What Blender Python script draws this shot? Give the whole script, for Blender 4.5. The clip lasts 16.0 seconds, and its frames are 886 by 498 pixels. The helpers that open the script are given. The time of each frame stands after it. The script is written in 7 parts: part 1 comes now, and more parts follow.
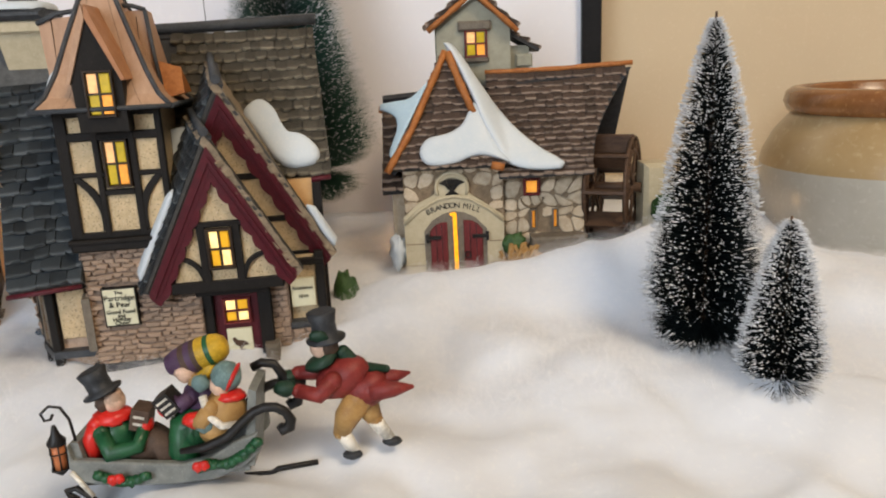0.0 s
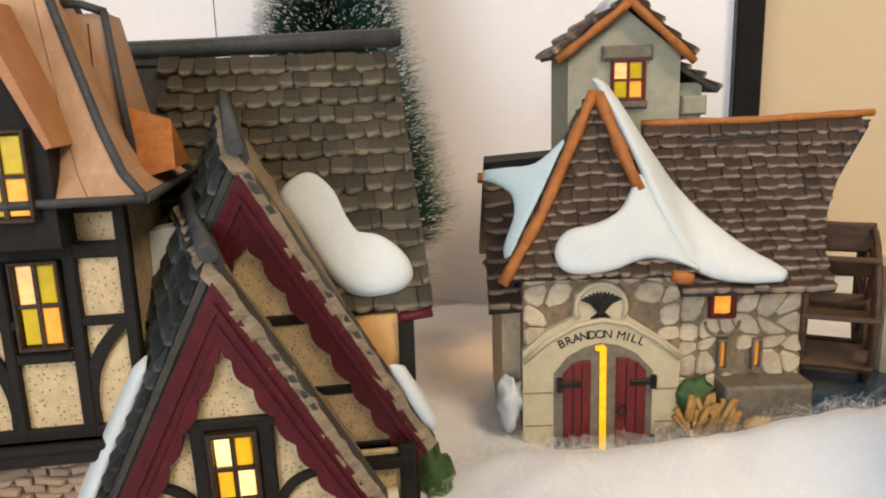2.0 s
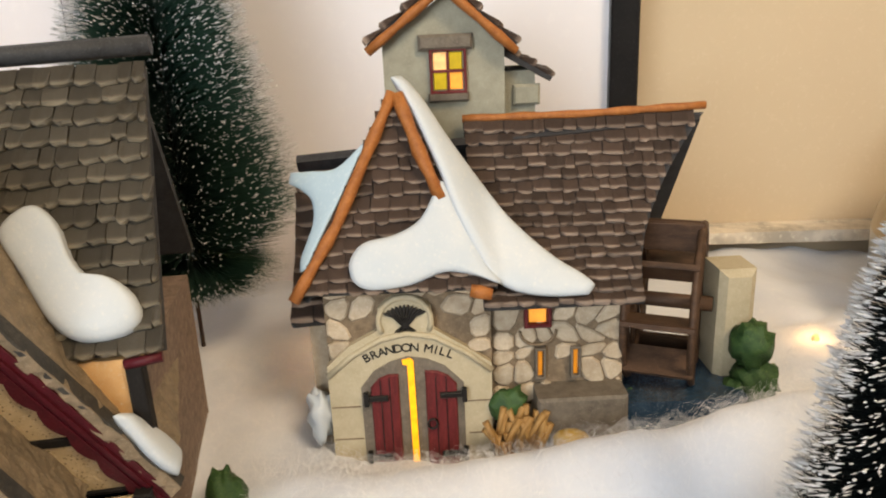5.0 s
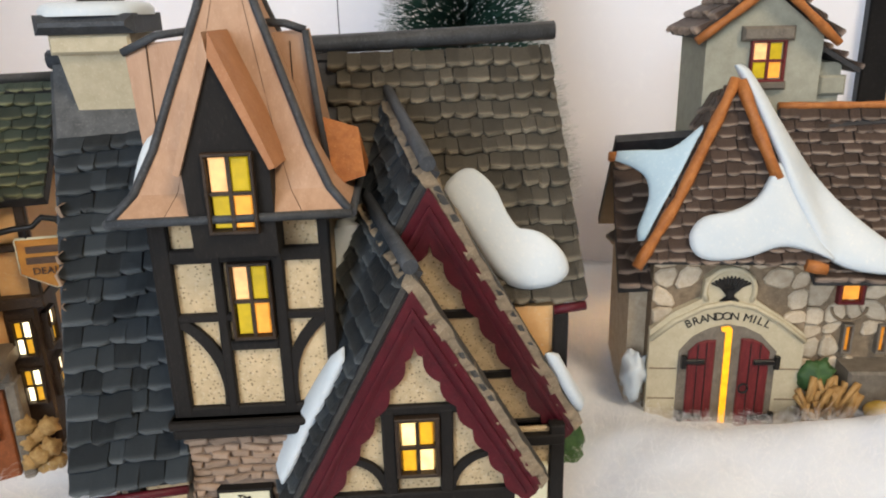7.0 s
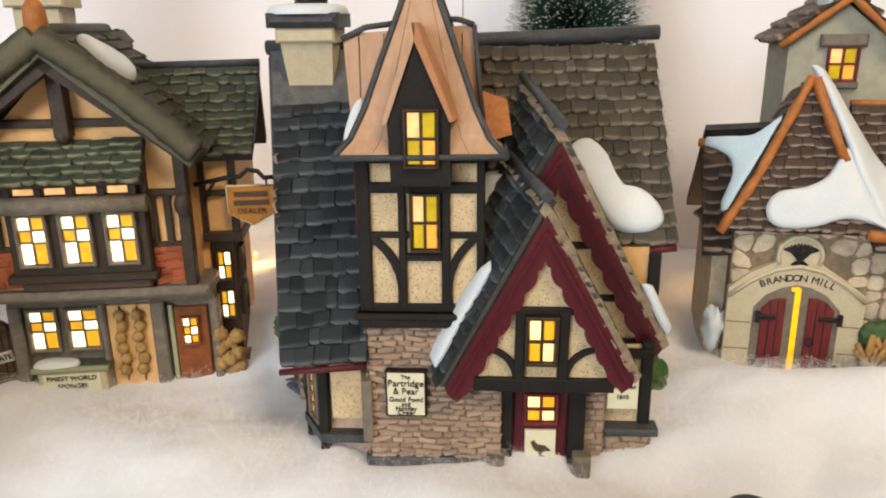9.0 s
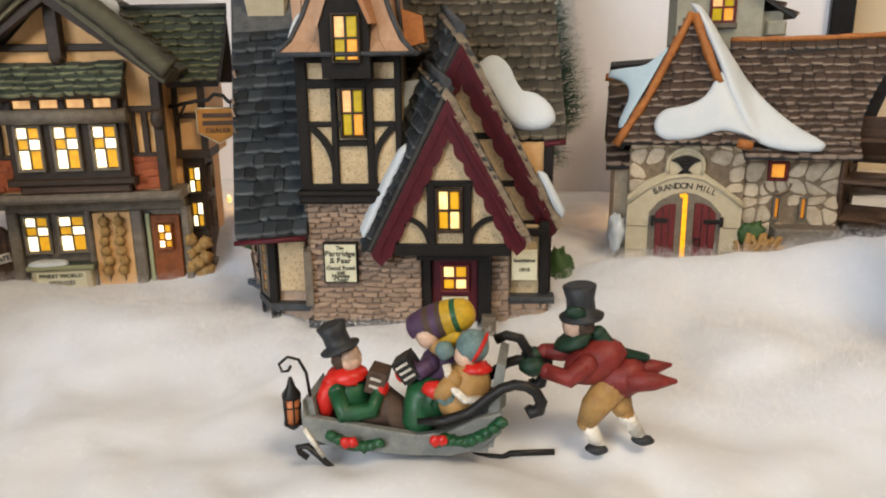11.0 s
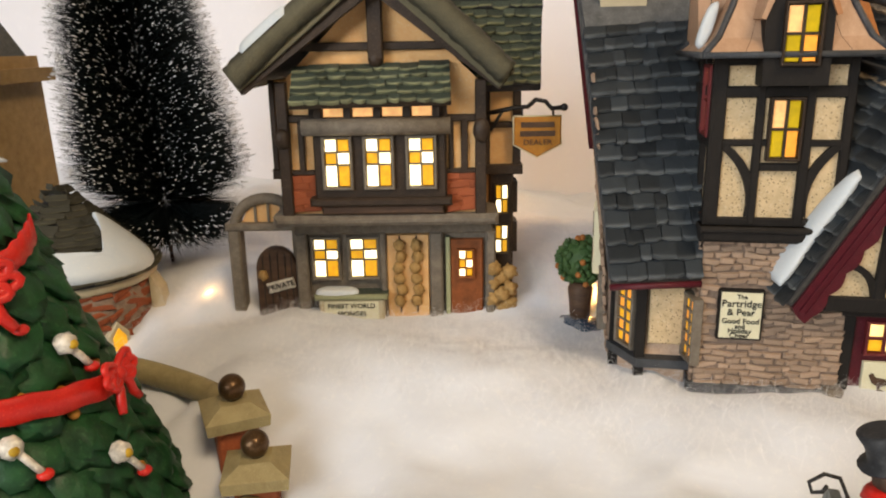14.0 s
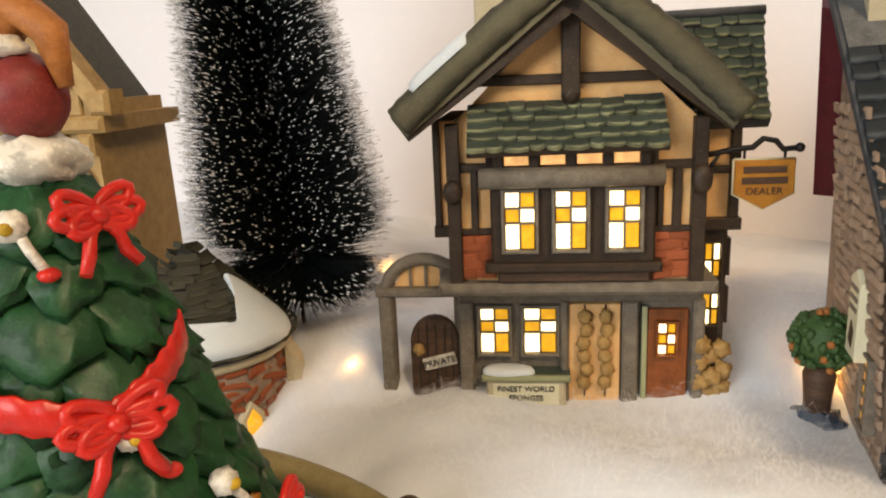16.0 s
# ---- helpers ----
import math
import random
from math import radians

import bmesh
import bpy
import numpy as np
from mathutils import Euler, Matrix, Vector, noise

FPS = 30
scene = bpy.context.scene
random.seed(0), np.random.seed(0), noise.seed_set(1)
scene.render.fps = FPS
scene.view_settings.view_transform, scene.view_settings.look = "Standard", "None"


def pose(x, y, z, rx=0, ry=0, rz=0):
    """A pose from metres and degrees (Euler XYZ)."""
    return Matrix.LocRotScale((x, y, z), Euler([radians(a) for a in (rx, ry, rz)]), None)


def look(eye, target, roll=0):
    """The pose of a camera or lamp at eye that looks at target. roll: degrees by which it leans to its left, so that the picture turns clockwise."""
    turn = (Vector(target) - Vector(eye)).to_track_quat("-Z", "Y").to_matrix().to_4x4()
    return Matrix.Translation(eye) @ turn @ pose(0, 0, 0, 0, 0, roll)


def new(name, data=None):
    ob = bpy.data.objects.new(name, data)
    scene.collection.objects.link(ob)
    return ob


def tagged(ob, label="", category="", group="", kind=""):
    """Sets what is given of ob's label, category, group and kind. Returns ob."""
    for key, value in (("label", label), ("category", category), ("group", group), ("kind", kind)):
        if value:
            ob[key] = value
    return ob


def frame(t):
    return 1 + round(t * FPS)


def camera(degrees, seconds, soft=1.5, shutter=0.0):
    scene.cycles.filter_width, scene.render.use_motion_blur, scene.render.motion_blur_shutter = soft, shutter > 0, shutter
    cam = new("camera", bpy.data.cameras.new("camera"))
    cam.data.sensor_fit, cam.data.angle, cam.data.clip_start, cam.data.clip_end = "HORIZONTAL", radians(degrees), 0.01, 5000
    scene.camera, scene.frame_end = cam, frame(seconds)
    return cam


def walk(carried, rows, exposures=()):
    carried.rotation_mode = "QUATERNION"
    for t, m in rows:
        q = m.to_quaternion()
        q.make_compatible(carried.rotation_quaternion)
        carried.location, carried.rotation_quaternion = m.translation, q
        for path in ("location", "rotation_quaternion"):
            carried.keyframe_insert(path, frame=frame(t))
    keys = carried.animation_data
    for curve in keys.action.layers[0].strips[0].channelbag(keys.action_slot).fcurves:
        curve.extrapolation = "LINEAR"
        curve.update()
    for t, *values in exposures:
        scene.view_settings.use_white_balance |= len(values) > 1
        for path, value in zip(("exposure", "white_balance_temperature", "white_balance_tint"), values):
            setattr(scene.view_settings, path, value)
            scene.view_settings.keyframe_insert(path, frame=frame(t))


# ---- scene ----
cam = camera(61.89, 16.0, 2.0)
PATH = [
    (0, (0.0220, 0.0375, 0.1527), (-0.0025, 0.5213, 0.0285), -2.67),
    (0.5, (0.0184, 0.0817, 0.1661), (-0.0086, 0.5651, 0.0413), -2.39),
    (1, (-0.0008, 0.1319, 0.1679), (-0.0295, 0.6174, 0.0515), -2.22),
    (1.5, (-0.0279, 0.1865, 0.1654), (-0.0571, 0.6729, 0.0535), -1.91),
    (2, (-0.0435, 0.2222, 0.1616), (-0.0699, 0.7099, 0.0546), -1.76),
    (2.5, (-0.0411, 0.2493, 0.1734), (-0.0656, 0.7375, 0.0686), -2.04),
    (3, (-0.0054, 0.2569, 0.1649), (-0.0218, 0.7436, 0.0519), -2.13),
    (3.5, (0.0215, 0.2546, 0.1636), (0.0093, 0.7378, 0.0354), -2.18),
    (3.7, (0.0279, 0.2533, 0.1648), (0.0173, 0.7361, 0.0350), -2.33),
    (5.8, (0.0353, 0.2437, 0.1937), (0.0054, 0.7158, 0.0319), -2.63),
    (6, (0.0155, 0.2302, 0.1871), (-0.0136, 0.7027, 0.0263), -2.39),
    (6.5, (-0.0237, 0.2203, 0.1875), (-0.0745, 0.6923, 0.0305), -2.24),
    (7, (-0.0738, 0.2103, 0.1896), (-0.1420, 0.6803, 0.0333), -1.52),
    (7.5, (-0.1119, 0.1980, 0.1888), (-0.2007, 0.6659, 0.0366), -1.30),
    (8, (-0.1377, 0.1866, 0.1918), (-0.2449, 0.6516, 0.0426), -0.97),
    (8.5, (-0.1112, 0.1704, 0.1792), (-0.2299, 0.6326, 0.0298), -0.82),
    (8.7, (-0.0974, 0.1523, 0.1838), (-0.2167, 0.6148, 0.0358), -0.64),
    (10.8, (-0.0332, 0.0727, 0.1529), (-0.1513, 0.5412, 0.0242), -0.68),
    (11, (-0.0290, 0.0617, 0.1378), (-0.1464, 0.5302, 0.0085), -0.64),
    (11.5, (-0.0285, 0.0450, 0.1184), (-0.1468, 0.5120, -0.0155), -0.60),
    (12, (-0.0264, 0.0487, 0.1215), (-0.1474, 0.5147, -0.0134), -0.46),
    (12.5, (-0.0402, 0.0475, 0.1343), (-0.1701, 0.5110, -0.0010), -0.47),
    (13, (-0.0931, 0.0462, 0.1388), (-0.2372, 0.5059, 0.0050), -0.58),
    (13.5, (-0.1422, 0.0630, 0.1393), (-0.3013, 0.5179, 0.0059), -0.65),
    (14, (-0.1772, 0.0932, 0.1427), (-0.3519, 0.5421, 0.0087), -0.96),
    (14.5, (-0.2117, 0.1135, 0.1470), (-0.3992, 0.5576, 0.0144), -1.28),
    (15, (-0.2395, 0.1275, 0.1393), (-0.4398, 0.5684, 0.0149), -1.61),
    (15.5, (-0.2475, 0.1328, 0.1443), (-0.4600, 0.5682, 0.0206), -2.08),
    (16, (-0.2498, 0.1383, 0.1496), (-0.4723, 0.5693, 0.0279), -2.52),
]
walk(cam, [(t, look(eye, target, roll)) for t, eye, target, roll in PATH], exposures=((0, -0.26, 6450, 10), (1, -0.14, 6750, 10), (3, -0.02, 6950, 10), (6, 0.02, 6800, 10), (6.8, 0.0, 6250, 9), (7.5, 0.0, 6300, 9), (8.5, 0.08, 6850, 10), (11, -0.22, 6700, 10), (12.5, -0.24, 6850, 10), (14, -0.09, 7150, 11), (16, 0.0, 7500, 11)))

# ---------- light ----------
world = bpy.data.worlds.new("room_air")
scene.world = world
world.use_nodes = True
world.node_tree.nodes["Background"].inputs[0].default_value = (0.75, 0.82, 1.0, 1)
world.node_tree.nodes["Background"].inputs[1].default_value = 0.02


def area_lamp(name, m, sx, sy, watts, colour):
    data = bpy.data.lights.new(name, "AREA")
    data.shape, data.size, data.size_y, data.energy, data.color = "RECTANGLE", sx, sy, watts, colour
    ob = new(name, data)
    ob.matrix_world = m
    return ob


# added area lamp, no window built: cool soft light on the house fronts
area_lamp("window_daylight", look((-0.75, -2.4, 0.75), (-0.1, 0.4, 0.1)), 1.9, 1.5, 100, (0.85, 0.92, 1.0))
# added area lamp without a fixture: warm fill from the upper right
area_lamp("ceiling_lamp_light", look((0.8, -0.55, 1.65), (0.1, 0.4, 0.05)), 0.6, 0.6, 38, (1.0, 0.80, 0.56))



def bulb_light(x, y, z, watts, r=0.004, colour=(1.0, 0.55, 0.2)):
    data = bpy.data.lights.new("string_bulb_light", "POINT")
    data.energy, data.shadow_soft_size, data.color = watts, r, colour
    new("string_bulb_light", data).location = (x, y, z)


# ---------- materials ----------
def ramp_mix(nt, fac, a, b):
    n = nt.nodes.new("ShaderNodeMix")
    n.data_type = "RGBA"
    n.inputs[6].default_value, n.inputs[7].default_value = (*a, 1), (*b, 1)
    nt.links.new(fac, n.inputs[0])
    return n


def surf(name, base, dark=None, light=None, scale=250.0, rough=0.6, bump=0.25, fine=1400.0, spread=0.6, metal=0.0, coat=0.0, sheen=0.0, random=0.0, edge=None, speck=None, stretch=None):
    """Painted-ceramic surface: two scales of colour noise, a relief, and a tone of its own for every piece."""
    mat = bpy.data.materials.new(name)
    mat.use_nodes = True
    nt = mat.node_tree
    pr = nt.nodes["Principled BSDF"]
    dark = dark or tuple(c * 0.55 for c in base)
    light = light or tuple(min(1.0, c * 1.45 + 0.01) for c in base)
    tc = nt.nodes.new("ShaderNodeTexCoord")
    info = nt.nodes.new("ShaderNodeObjectInfo")
    wmul = nt.nodes.new("ShaderNodeMath")
    wmul.operation, wmul.inputs[1].default_value = "MULTIPLY", 40.0
    nt.links.new(info.outputs["Random"], wmul.inputs[0])
    co = tc.outputs["Object"]
    if stretch:
        mp = nt.nodes.new("ShaderNodeMapping")
        mp.inputs["Scale"].default_value = stretch
        nt.links.new(co, mp.inputs[0])
        co = mp.outputs[0]

    def cloud(s, detail):
        n = nt.nodes.new("ShaderNodeTexNoise")
        n.noise_dimensions = "4D"
        n.inputs["Scale"].default_value, n.inputs["Detail"].default_value, n.inputs["Roughness"].default_value = s, detail, 0.62
        nt.links.new(co, n.inputs["Vector"])
        nt.links.new(wmul.outputs[0], n.inputs["W"])
        return n

    def rng(sock, lo, hi):
        n = nt.nodes.new("ShaderNodeMapRange")
        n.inputs[1].default_value, n.inputs[2].default_value = lo, hi
        nt.links.new(sock, n.inputs[0])
        return n.outputs[0]

    big, small = cloud(scale, 4), cloud(fine, 3)
    a = ramp_mix(nt, rng(big.outputs[0], 0.5 - 0.3 * spread, 0.5 + 0.3 * spread), dark, base)
    b = ramp_mix(nt, rng(small.outputs[0], 0.55, 0.85), (0, 0, 0), light)
    nt.links.new(a.outputs[2], b.inputs[6])
    out = b.outputs[2]
    if speck:
        sp = nt.nodes.new("ShaderNodeTexVoronoi")
        sp.inputs["Scale"].default_value = speck[1]
        nt.links.new(co, sp.inputs["Vector"])
        c = ramp_mix(nt, rng(sp.outputs["Distance"], 0.30, 0.16), (0, 0, 0), speck[0])
        nt.links.new(out, c.inputs[6])
        out = c.outputs[2]
    if edge:
        sep = nt.nodes.new("ShaderNodeSeparateXYZ")
        nt.links.new(tc.outputs["Generated"], sep.inputs[0])
        add = nt.nodes.new("ShaderNodeMath")
        add.operation = "MULTIPLY_ADD"
        add.inputs[1].default_value = 0.35
        nt.links.new(small.outputs[0], add.inputs[0])
        nt.links.new(sep.outputs[1], add.inputs[2])
        c = ramp_mix(nt, rng(add.outputs[0], 0.42, 0.22), (0, 0, 0), edge)
        nt.links.new(out, c.inputs[6])
        out = c.outputs[2]
    if random:
        hsv = nt.nodes.new("ShaderNodeHueSaturation")
        rr = nt.nodes.new("ShaderNodeMapRange")
        rr.inputs[3].default_value, rr.inputs[4].default_value = 1 - random, 1 + random
        nt.links.new(info.outputs["Random"], rr.inputs[0])
        nt.links.new(rr.outputs[0], hsv.inputs["Value"])
        nt.links.new(out, hsv.inputs["Color"])
        out = hsv.outputs[0]
    nt.links.new(out, pr.inputs["Base Color"])
    pr.inputs["Roughness"].default_value, pr.inputs["Metallic"].default_value = rough, metal
    pr.inputs["Specular IOR Level"].default_value = 0.3
    pr.inputs["Coat Weight"].default_value = coat
    pr.inputs["Coat Roughness"].default_value = 0.25
    pr.inputs["Sheen Weight"].default_value = sheen
    if bump:
        bp = nt.nodes.new("ShaderNodeBump")
        bp.inputs["Strength"].default_value, bp.inputs["Distance"].default_value = bump, 0.0006
        addh = nt.nodes.new("ShaderNodeMath")
        nt.links.new(big.outputs[0], addh.inputs[0])
        nt.links.new(small.outputs[0], addh.inputs[1])
        nt.links.new(addh.outputs[0], bp.inputs["Height"])
        nt.links.new(bp.outputs[0], pr.inputs["Normal"])
    return mat


def lit(name, colour, strength):
    """A lamp-lit pane, uneven like thin painted plastic."""
    mat = bpy.data.materials.new(name)
    mat.use_nodes = True
    nt = mat.node_tree
    pr = nt.nodes["Principled BSDF"]
    pr.inputs["Base Color"].default_value = (*[c * 0.6 for c in colour], 1)
    pr.inputs["Roughness"].default_value = 0.35
    pr.inputs["Emission Color"].default_value = (*colour, 1)
    tc = nt.nodes.new("ShaderNodeTexCoord")
    n = nt.nodes.new("ShaderNodeTexNoise")
    n.inputs["Scale"].default_value = 260
    nt.links.new(tc.outputs["Object"], n.inputs["Vector"])
    r = nt.nodes.new("ShaderNodeMapRange")
    r.inputs[1].default_value, r.inputs[2].default_value = 0.3, 0.7
    r.inputs[3].default_value, r.inputs[4].default_value = strength * 0.7, strength * 1.3
    nt.links.new(n.outputs[0], r.inputs[0])
    nt.links.new(r.outputs[0], pr.inputs["Emission Strength"])
    return mat


M_COTTON = surf("cotton_snow", (0.70, 0.725, 0.77), (0.63, 0.66, 0.72), (0.75, 0.765, 0.79), 45, 1.0, 0.12, 300, 1.0, sheen=0.35)
M_FIBRE = surf("cotton_fibre", (0.86, 0.86, 0.87), (0.82, 0.82, 0.84), None, 60, 1.0, 0.0, 600)
M_SNOW = surf("painted_snow", (0.60, 0.635, 0.66), (0.50, 0.57, 0.63), (0.68, 0.69, 0.68), 70, 0.5, 0.2, 700, 1.0, coat=0.05)
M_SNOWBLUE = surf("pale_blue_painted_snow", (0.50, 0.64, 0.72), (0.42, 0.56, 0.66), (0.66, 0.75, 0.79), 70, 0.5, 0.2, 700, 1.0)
M_PANEL = surf("white_board", (0.82, 0.81, 0.85), (0.79, 0.78, 0.82), (0.85, 0.84, 0.87), 4, 0.8, 0.05, 120)
M_WALL = surf("tan_wall_paint", (0.62, 0.50, 0.34), (0.58, 0.46, 0.31), (0.65, 0.53, 0.37), 5, 0.85, 0.1, 300)
M_ROOM = surf("room_paint", (0.44, 0.42, 0.40), None, None, 3, 0.9, 0.05, 60, 0.3)
M_BLACK = surf("black_frame", (0.010, 0.009, 0.009), None, (0.03, 0.03, 0.03), 60, 0.35, 0.05, 500)
M_TRIM = surf("cream_trim", (0.78, 0.70, 0.58), None, None, 20, 0.5, 0.05, 300, 0.2)
M_SLATE_D = surf("dark_slate_shingle", (0.042, 0.053, 0.063), (0.015, 0.019, 0.024), (0.12, 0.14, 0.16), 300, 0.55, 0.7, 1500, random=0.48, edge=(0.115, 0.13, 0.14))
M_SLATE_B = surf("brown_slate_shingle", (0.110, 0.096, 0.074), (0.034, 0.031, 0.026), (0.23, 0.205, 0.165), 300, 0.5, 0.6, 1500, random=0.28, edge=(0.26, 0.225, 0.165))
M_MILLSH = surf("mill_brown_shingle", (0.098, 0.064, 0.048), (0.032, 0.022, 0.018), (0.2, 0.145, 0.11), 300, 0.5, 0.6, 1500, random=0.30, edge=(0.38, 0.29, 0.23))
M_GREENSH = surf("green_grey_shingle", (0.060, 0.082, 0.066), (0.022, 0.032, 0.03), (0.16, 0.18, 0.12), 300, 0.5, 0.5, 1500, random=0.3, edge=(0.25, 0.26, 0.15))
M_OLIVESH = surf("olive_thatch_shingle", (0.064, 0.060, 0.042), (0.034, 0.033, 0.024), (0.16, 0.145, 0.09), 300, 0.6, 0.7, 1200, random=0.2, edge=(0.11, 0.10, 0.06))
M_TANROOF = surf("tan_rough_roof", (0.24, 0.185, 0.125), (0.14, 0.11, 0.075), (0.36, 0.3, 0.21), 260, 0.6, 0.7, 1200, random=0.12)
M_UNDER = surf("roof_underlay", (0.045, 0.045, 0.048), None, None, 200, 0.7, 0.4)
M_RIDGE = surf("lead_ridge", (0.055, 0.06, 0.068), None, (0.13, 0.14, 0.15), 200, 0.5, 0.4)
M_LEAD = surf("lead_flashing", (0.10, 0.105, 0.11), None, (0.2, 0.2, 0.2), 200, 0.5, 0.3)
M_BRICK = surf("pink_brown_brick", (0.46, 0.335, 0.245), (0.36, 0.25, 0.18), (0.57, 0.45, 0.35), 300, 0.7, 0.6, 1600, random=0.2)
M_MORTAR = surf("brick_mortar", (0.29, 0.21, 0.16), None, None, 300, 0.8, 0.4)
M_REDBRICK = surf("red_brick", (0.33, 0.085, 0.030), (0.21, 0.05, 0.02), (0.45, 0.16, 0.065), 300, 0.6, 0.4, 1500, random=0.2)
M_PLASTER = surf("pitted_cream_plaster", (0.60, 0.465, 0.285), (0.47, 0.36, 0.215), (0.68, 0.6, 0.45), 260, 0.7, 0.7, 900, speck=((0.16, 0.115, 0.06), 800))
M_CREAM = surf("smooth_cream_plaster", (0.72, 0.44, 0.19), (0.62, 0.35, 0.145), (0.68, 0.6, 0.45), 120, 0.6, 0.2)
M_TIMBER = surf("black_timber", (0.011, 0.009, 0.008), None, (0.028, 0.023, 0.02), 200, 0.75, 0.3, stretch=(1, 1, 0.4))
M_BTIMBER = surf("brown_black_timber", (0.040, 0.025, 0.016), None, (0.12, 0.085, 0.055), 200, 0.5, 0.3)
M_MAROON = surf("maroon_bargeboard", (0.088, 0.008, 0.015), (0.055, 0.006, 0.011), (0.15, 0.03, 0.04), 200, 0.45, 0.3)
M_GREYEDGE = surf("grey_brown_verge", (0.060, 0.056, 0.050), (0.03, 0.03, 0.03), (0.14, 0.13, 0.11), 220, 0.6, 0.5)
M_COPPER = surf("copper_tan_boards", (0.45, 0.285, 0.185), (0.37, 0.22, 0.135), (0.55, 0.38, 0.27), 120, 0.5, 0.2, 900, stretch=(3, 3, 0.5))
M_ORANGE_PALE = surf("orange_tan_boards", (0.42, 0.20, 0.095), (0.32, 0.14, 0.06), (0.52, 0.3, 0.16), 120, 0.5, 0.2)
M_ORANGE = surf("orange_log_trim", (0.42, 0.155, 0.04), (0.26, 0.085, 0.02), (0.56, 0.26, 0.09), 260, 0.5, 0.4)
M_STONE = surf("tan_stone", (0.56, 0.475, 0.355), (0.40, 0.315, 0.22), (0.66, 0.6, 0.5), 220, 0.65, 0.4, 1300, random=0.22)
M_PALESTONE = surf("pale_dressed_stone", (0.50, 0.44, 0.31), (0.42, 0.36, 0.24), (0.6, 0.54, 0.41), 200, 0.6, 0.25)
M_STMORTAR = surf("stone_mortar", (0.25, 0.185, 0.12), None, None, 300, 0.8, 0.4)
M_OCHRE = surf("ochre_stone", (0.42, 0.275, 0.115), (0.3, 0.185, 0.07), (0.52, 0.38, 0.2), 200, 0.6, 0.4)
M_OLIVEST = surf("olive_tan_stone", (0.33, 0.27, 0.135), (0.23, 0.18, 0.085), (0.42, 0.36, 0.2), 150, 0.5, 0.25)
M_TOWER = surf("grey_green_stucco", (0.35, 0.34, 0.265), (0.28, 0.27, 0.21), (0.42, 0.41, 0.33), 200, 0.7, 0.4)
M_GREYST = surf("grey_stone_trim", (0.185, 0.158, 0.125), (0.11, 0.092, 0.072), (0.28, 0.245, 0.2), 220, 0.6, 0.35)
M_REDDOOR = surf("dark_red_door", (0.16, 0.022, 0.024), (0.09, 0.012, 0.014), (0.24, 0.06, 0.05), 200, 0.5, 0.3, stretch=(3, 1, 0.6))
M_RUSTDOOR = surf("rust_door", (0.25, 0.075, 0.022), None, None, 200, 0.5, 0.3)
M_BRWOOD = surf("brown_wood", (0.095, 0.052, 0.030), (0.045, 0.025, 0.016), (0.17, 0.1, 0.06), 200, 0.55, 0.35, stretch=(0.4, 1, 2))
M_SIGN = surf("cream_sign", (0.66, 0.64, 0.47), (0.6, 0.57, 0.4), (0.72, 0.7, 0.55), 120, 0.5, 0.1)
M_GOLDSIGN = surf("ochre_sign", (0.42, 0.185, 0.025), (0.33, 0.13, 0.02), (0.5, 0.26, 0.06), 200, 0.45, 0.2)
M_INK = surf("black_lettering", (0.018, 0.016, 0.015), None, None, 300, 0.6, 0.0)
M_IRON = surf("black_iron", (0.014, 0.013, 0.013), None, (0.05, 0.045, 0.04), 300, 0.4, 0.2)
M_WATER = surf("blue_resin_water", (0.025, 0.055, 0.095), (0.012, 0.03, 0.06), (0.2, 0.26, 0.3), 150, 0.12, 0.5, coat=0.5)
M_BUSH = surf("painted_bush", (0.055, 0.115, 0.035), (0.022, 0.06, 0.02), (0.15, 0.21, 0.06), 260, 0.5, 0.6)
M_LEAF = surf("painted_tree_green", (0.012, 0.078, 0.024), (0.004, 0.03, 0.010), (0.035, 0.13, 0.045), 120, 0.5, 0.5, 600, coat=0.08)
M_WHEAT = surf("straw", (0.42, 0.26, 0.095), (0.25, 0.14, 0.045), (0.58, 0.42, 0.2), 300, 0.7, 0.5)
M_BRISTLE = surf("dark_green_bristle", (0.040, 0.10, 0.078), (0.02, 0.055, 0.042), (0.08, 0.15, 0.12), 100, 0.5, 0.0)
M_BRISTLE_K = surf("black_green_bristle", (0.004, 0.008, 0.009), None, None, 100, 0.5, 0.0)
M_FLOCK = surf("snow_flock", (0.80, 0.82, 0.85), None, None, 200, 0.8, 0.0)
M_RED = surf("red_ribbon", (0.62, 0.022, 0.014), (0.45, 0.012, 0.01), (0.72, 0.08, 0.05), 150, 0.35, 0.2, coat=0.2)
M_CERW = surf("white_ceramic", (0.72, 0.68, 0.60), None, None, 120, 0.35, 0.1, 500, 0.2, coat=0.2)
M_JARW = surf("grey_white_glaze", (0.42, 0.40, 0.35), (0.36, 0.34, 0.29), (0.5, 0.48, 0.43), 30, 0.3, 0.05, 200, coat=0.4)
M_JARB = surf("brown_glaze", (0.27, 0.115, 0.036), (0.16, 0.06, 0.02), (0.38, 0.2, 0.08), 40, 0.25, 0.1, 300, coat=0.5)
M_JARO = surf("ochre_glaze", (0.40, 0.29, 0.15), (0.33, 0.22, 0.1), (0.5, 0.4, 0.24), 30, 0.3, 0.05, 200, coat=0.4)
M_BRONZE = surf("bronze_ball", (0.10, 0.055, 0.025), None, (0.22, 0.13, 0.06), 200, 0.3, 0.1, metal=0.6)
M_GREENCOAT = surf("green_coat", (0.014, 0.095, 0.035), (0.006, 0.045, 0.018), (0.04, 0.17, 0.07), 160, 0.4, 0.3, coat=0.2)
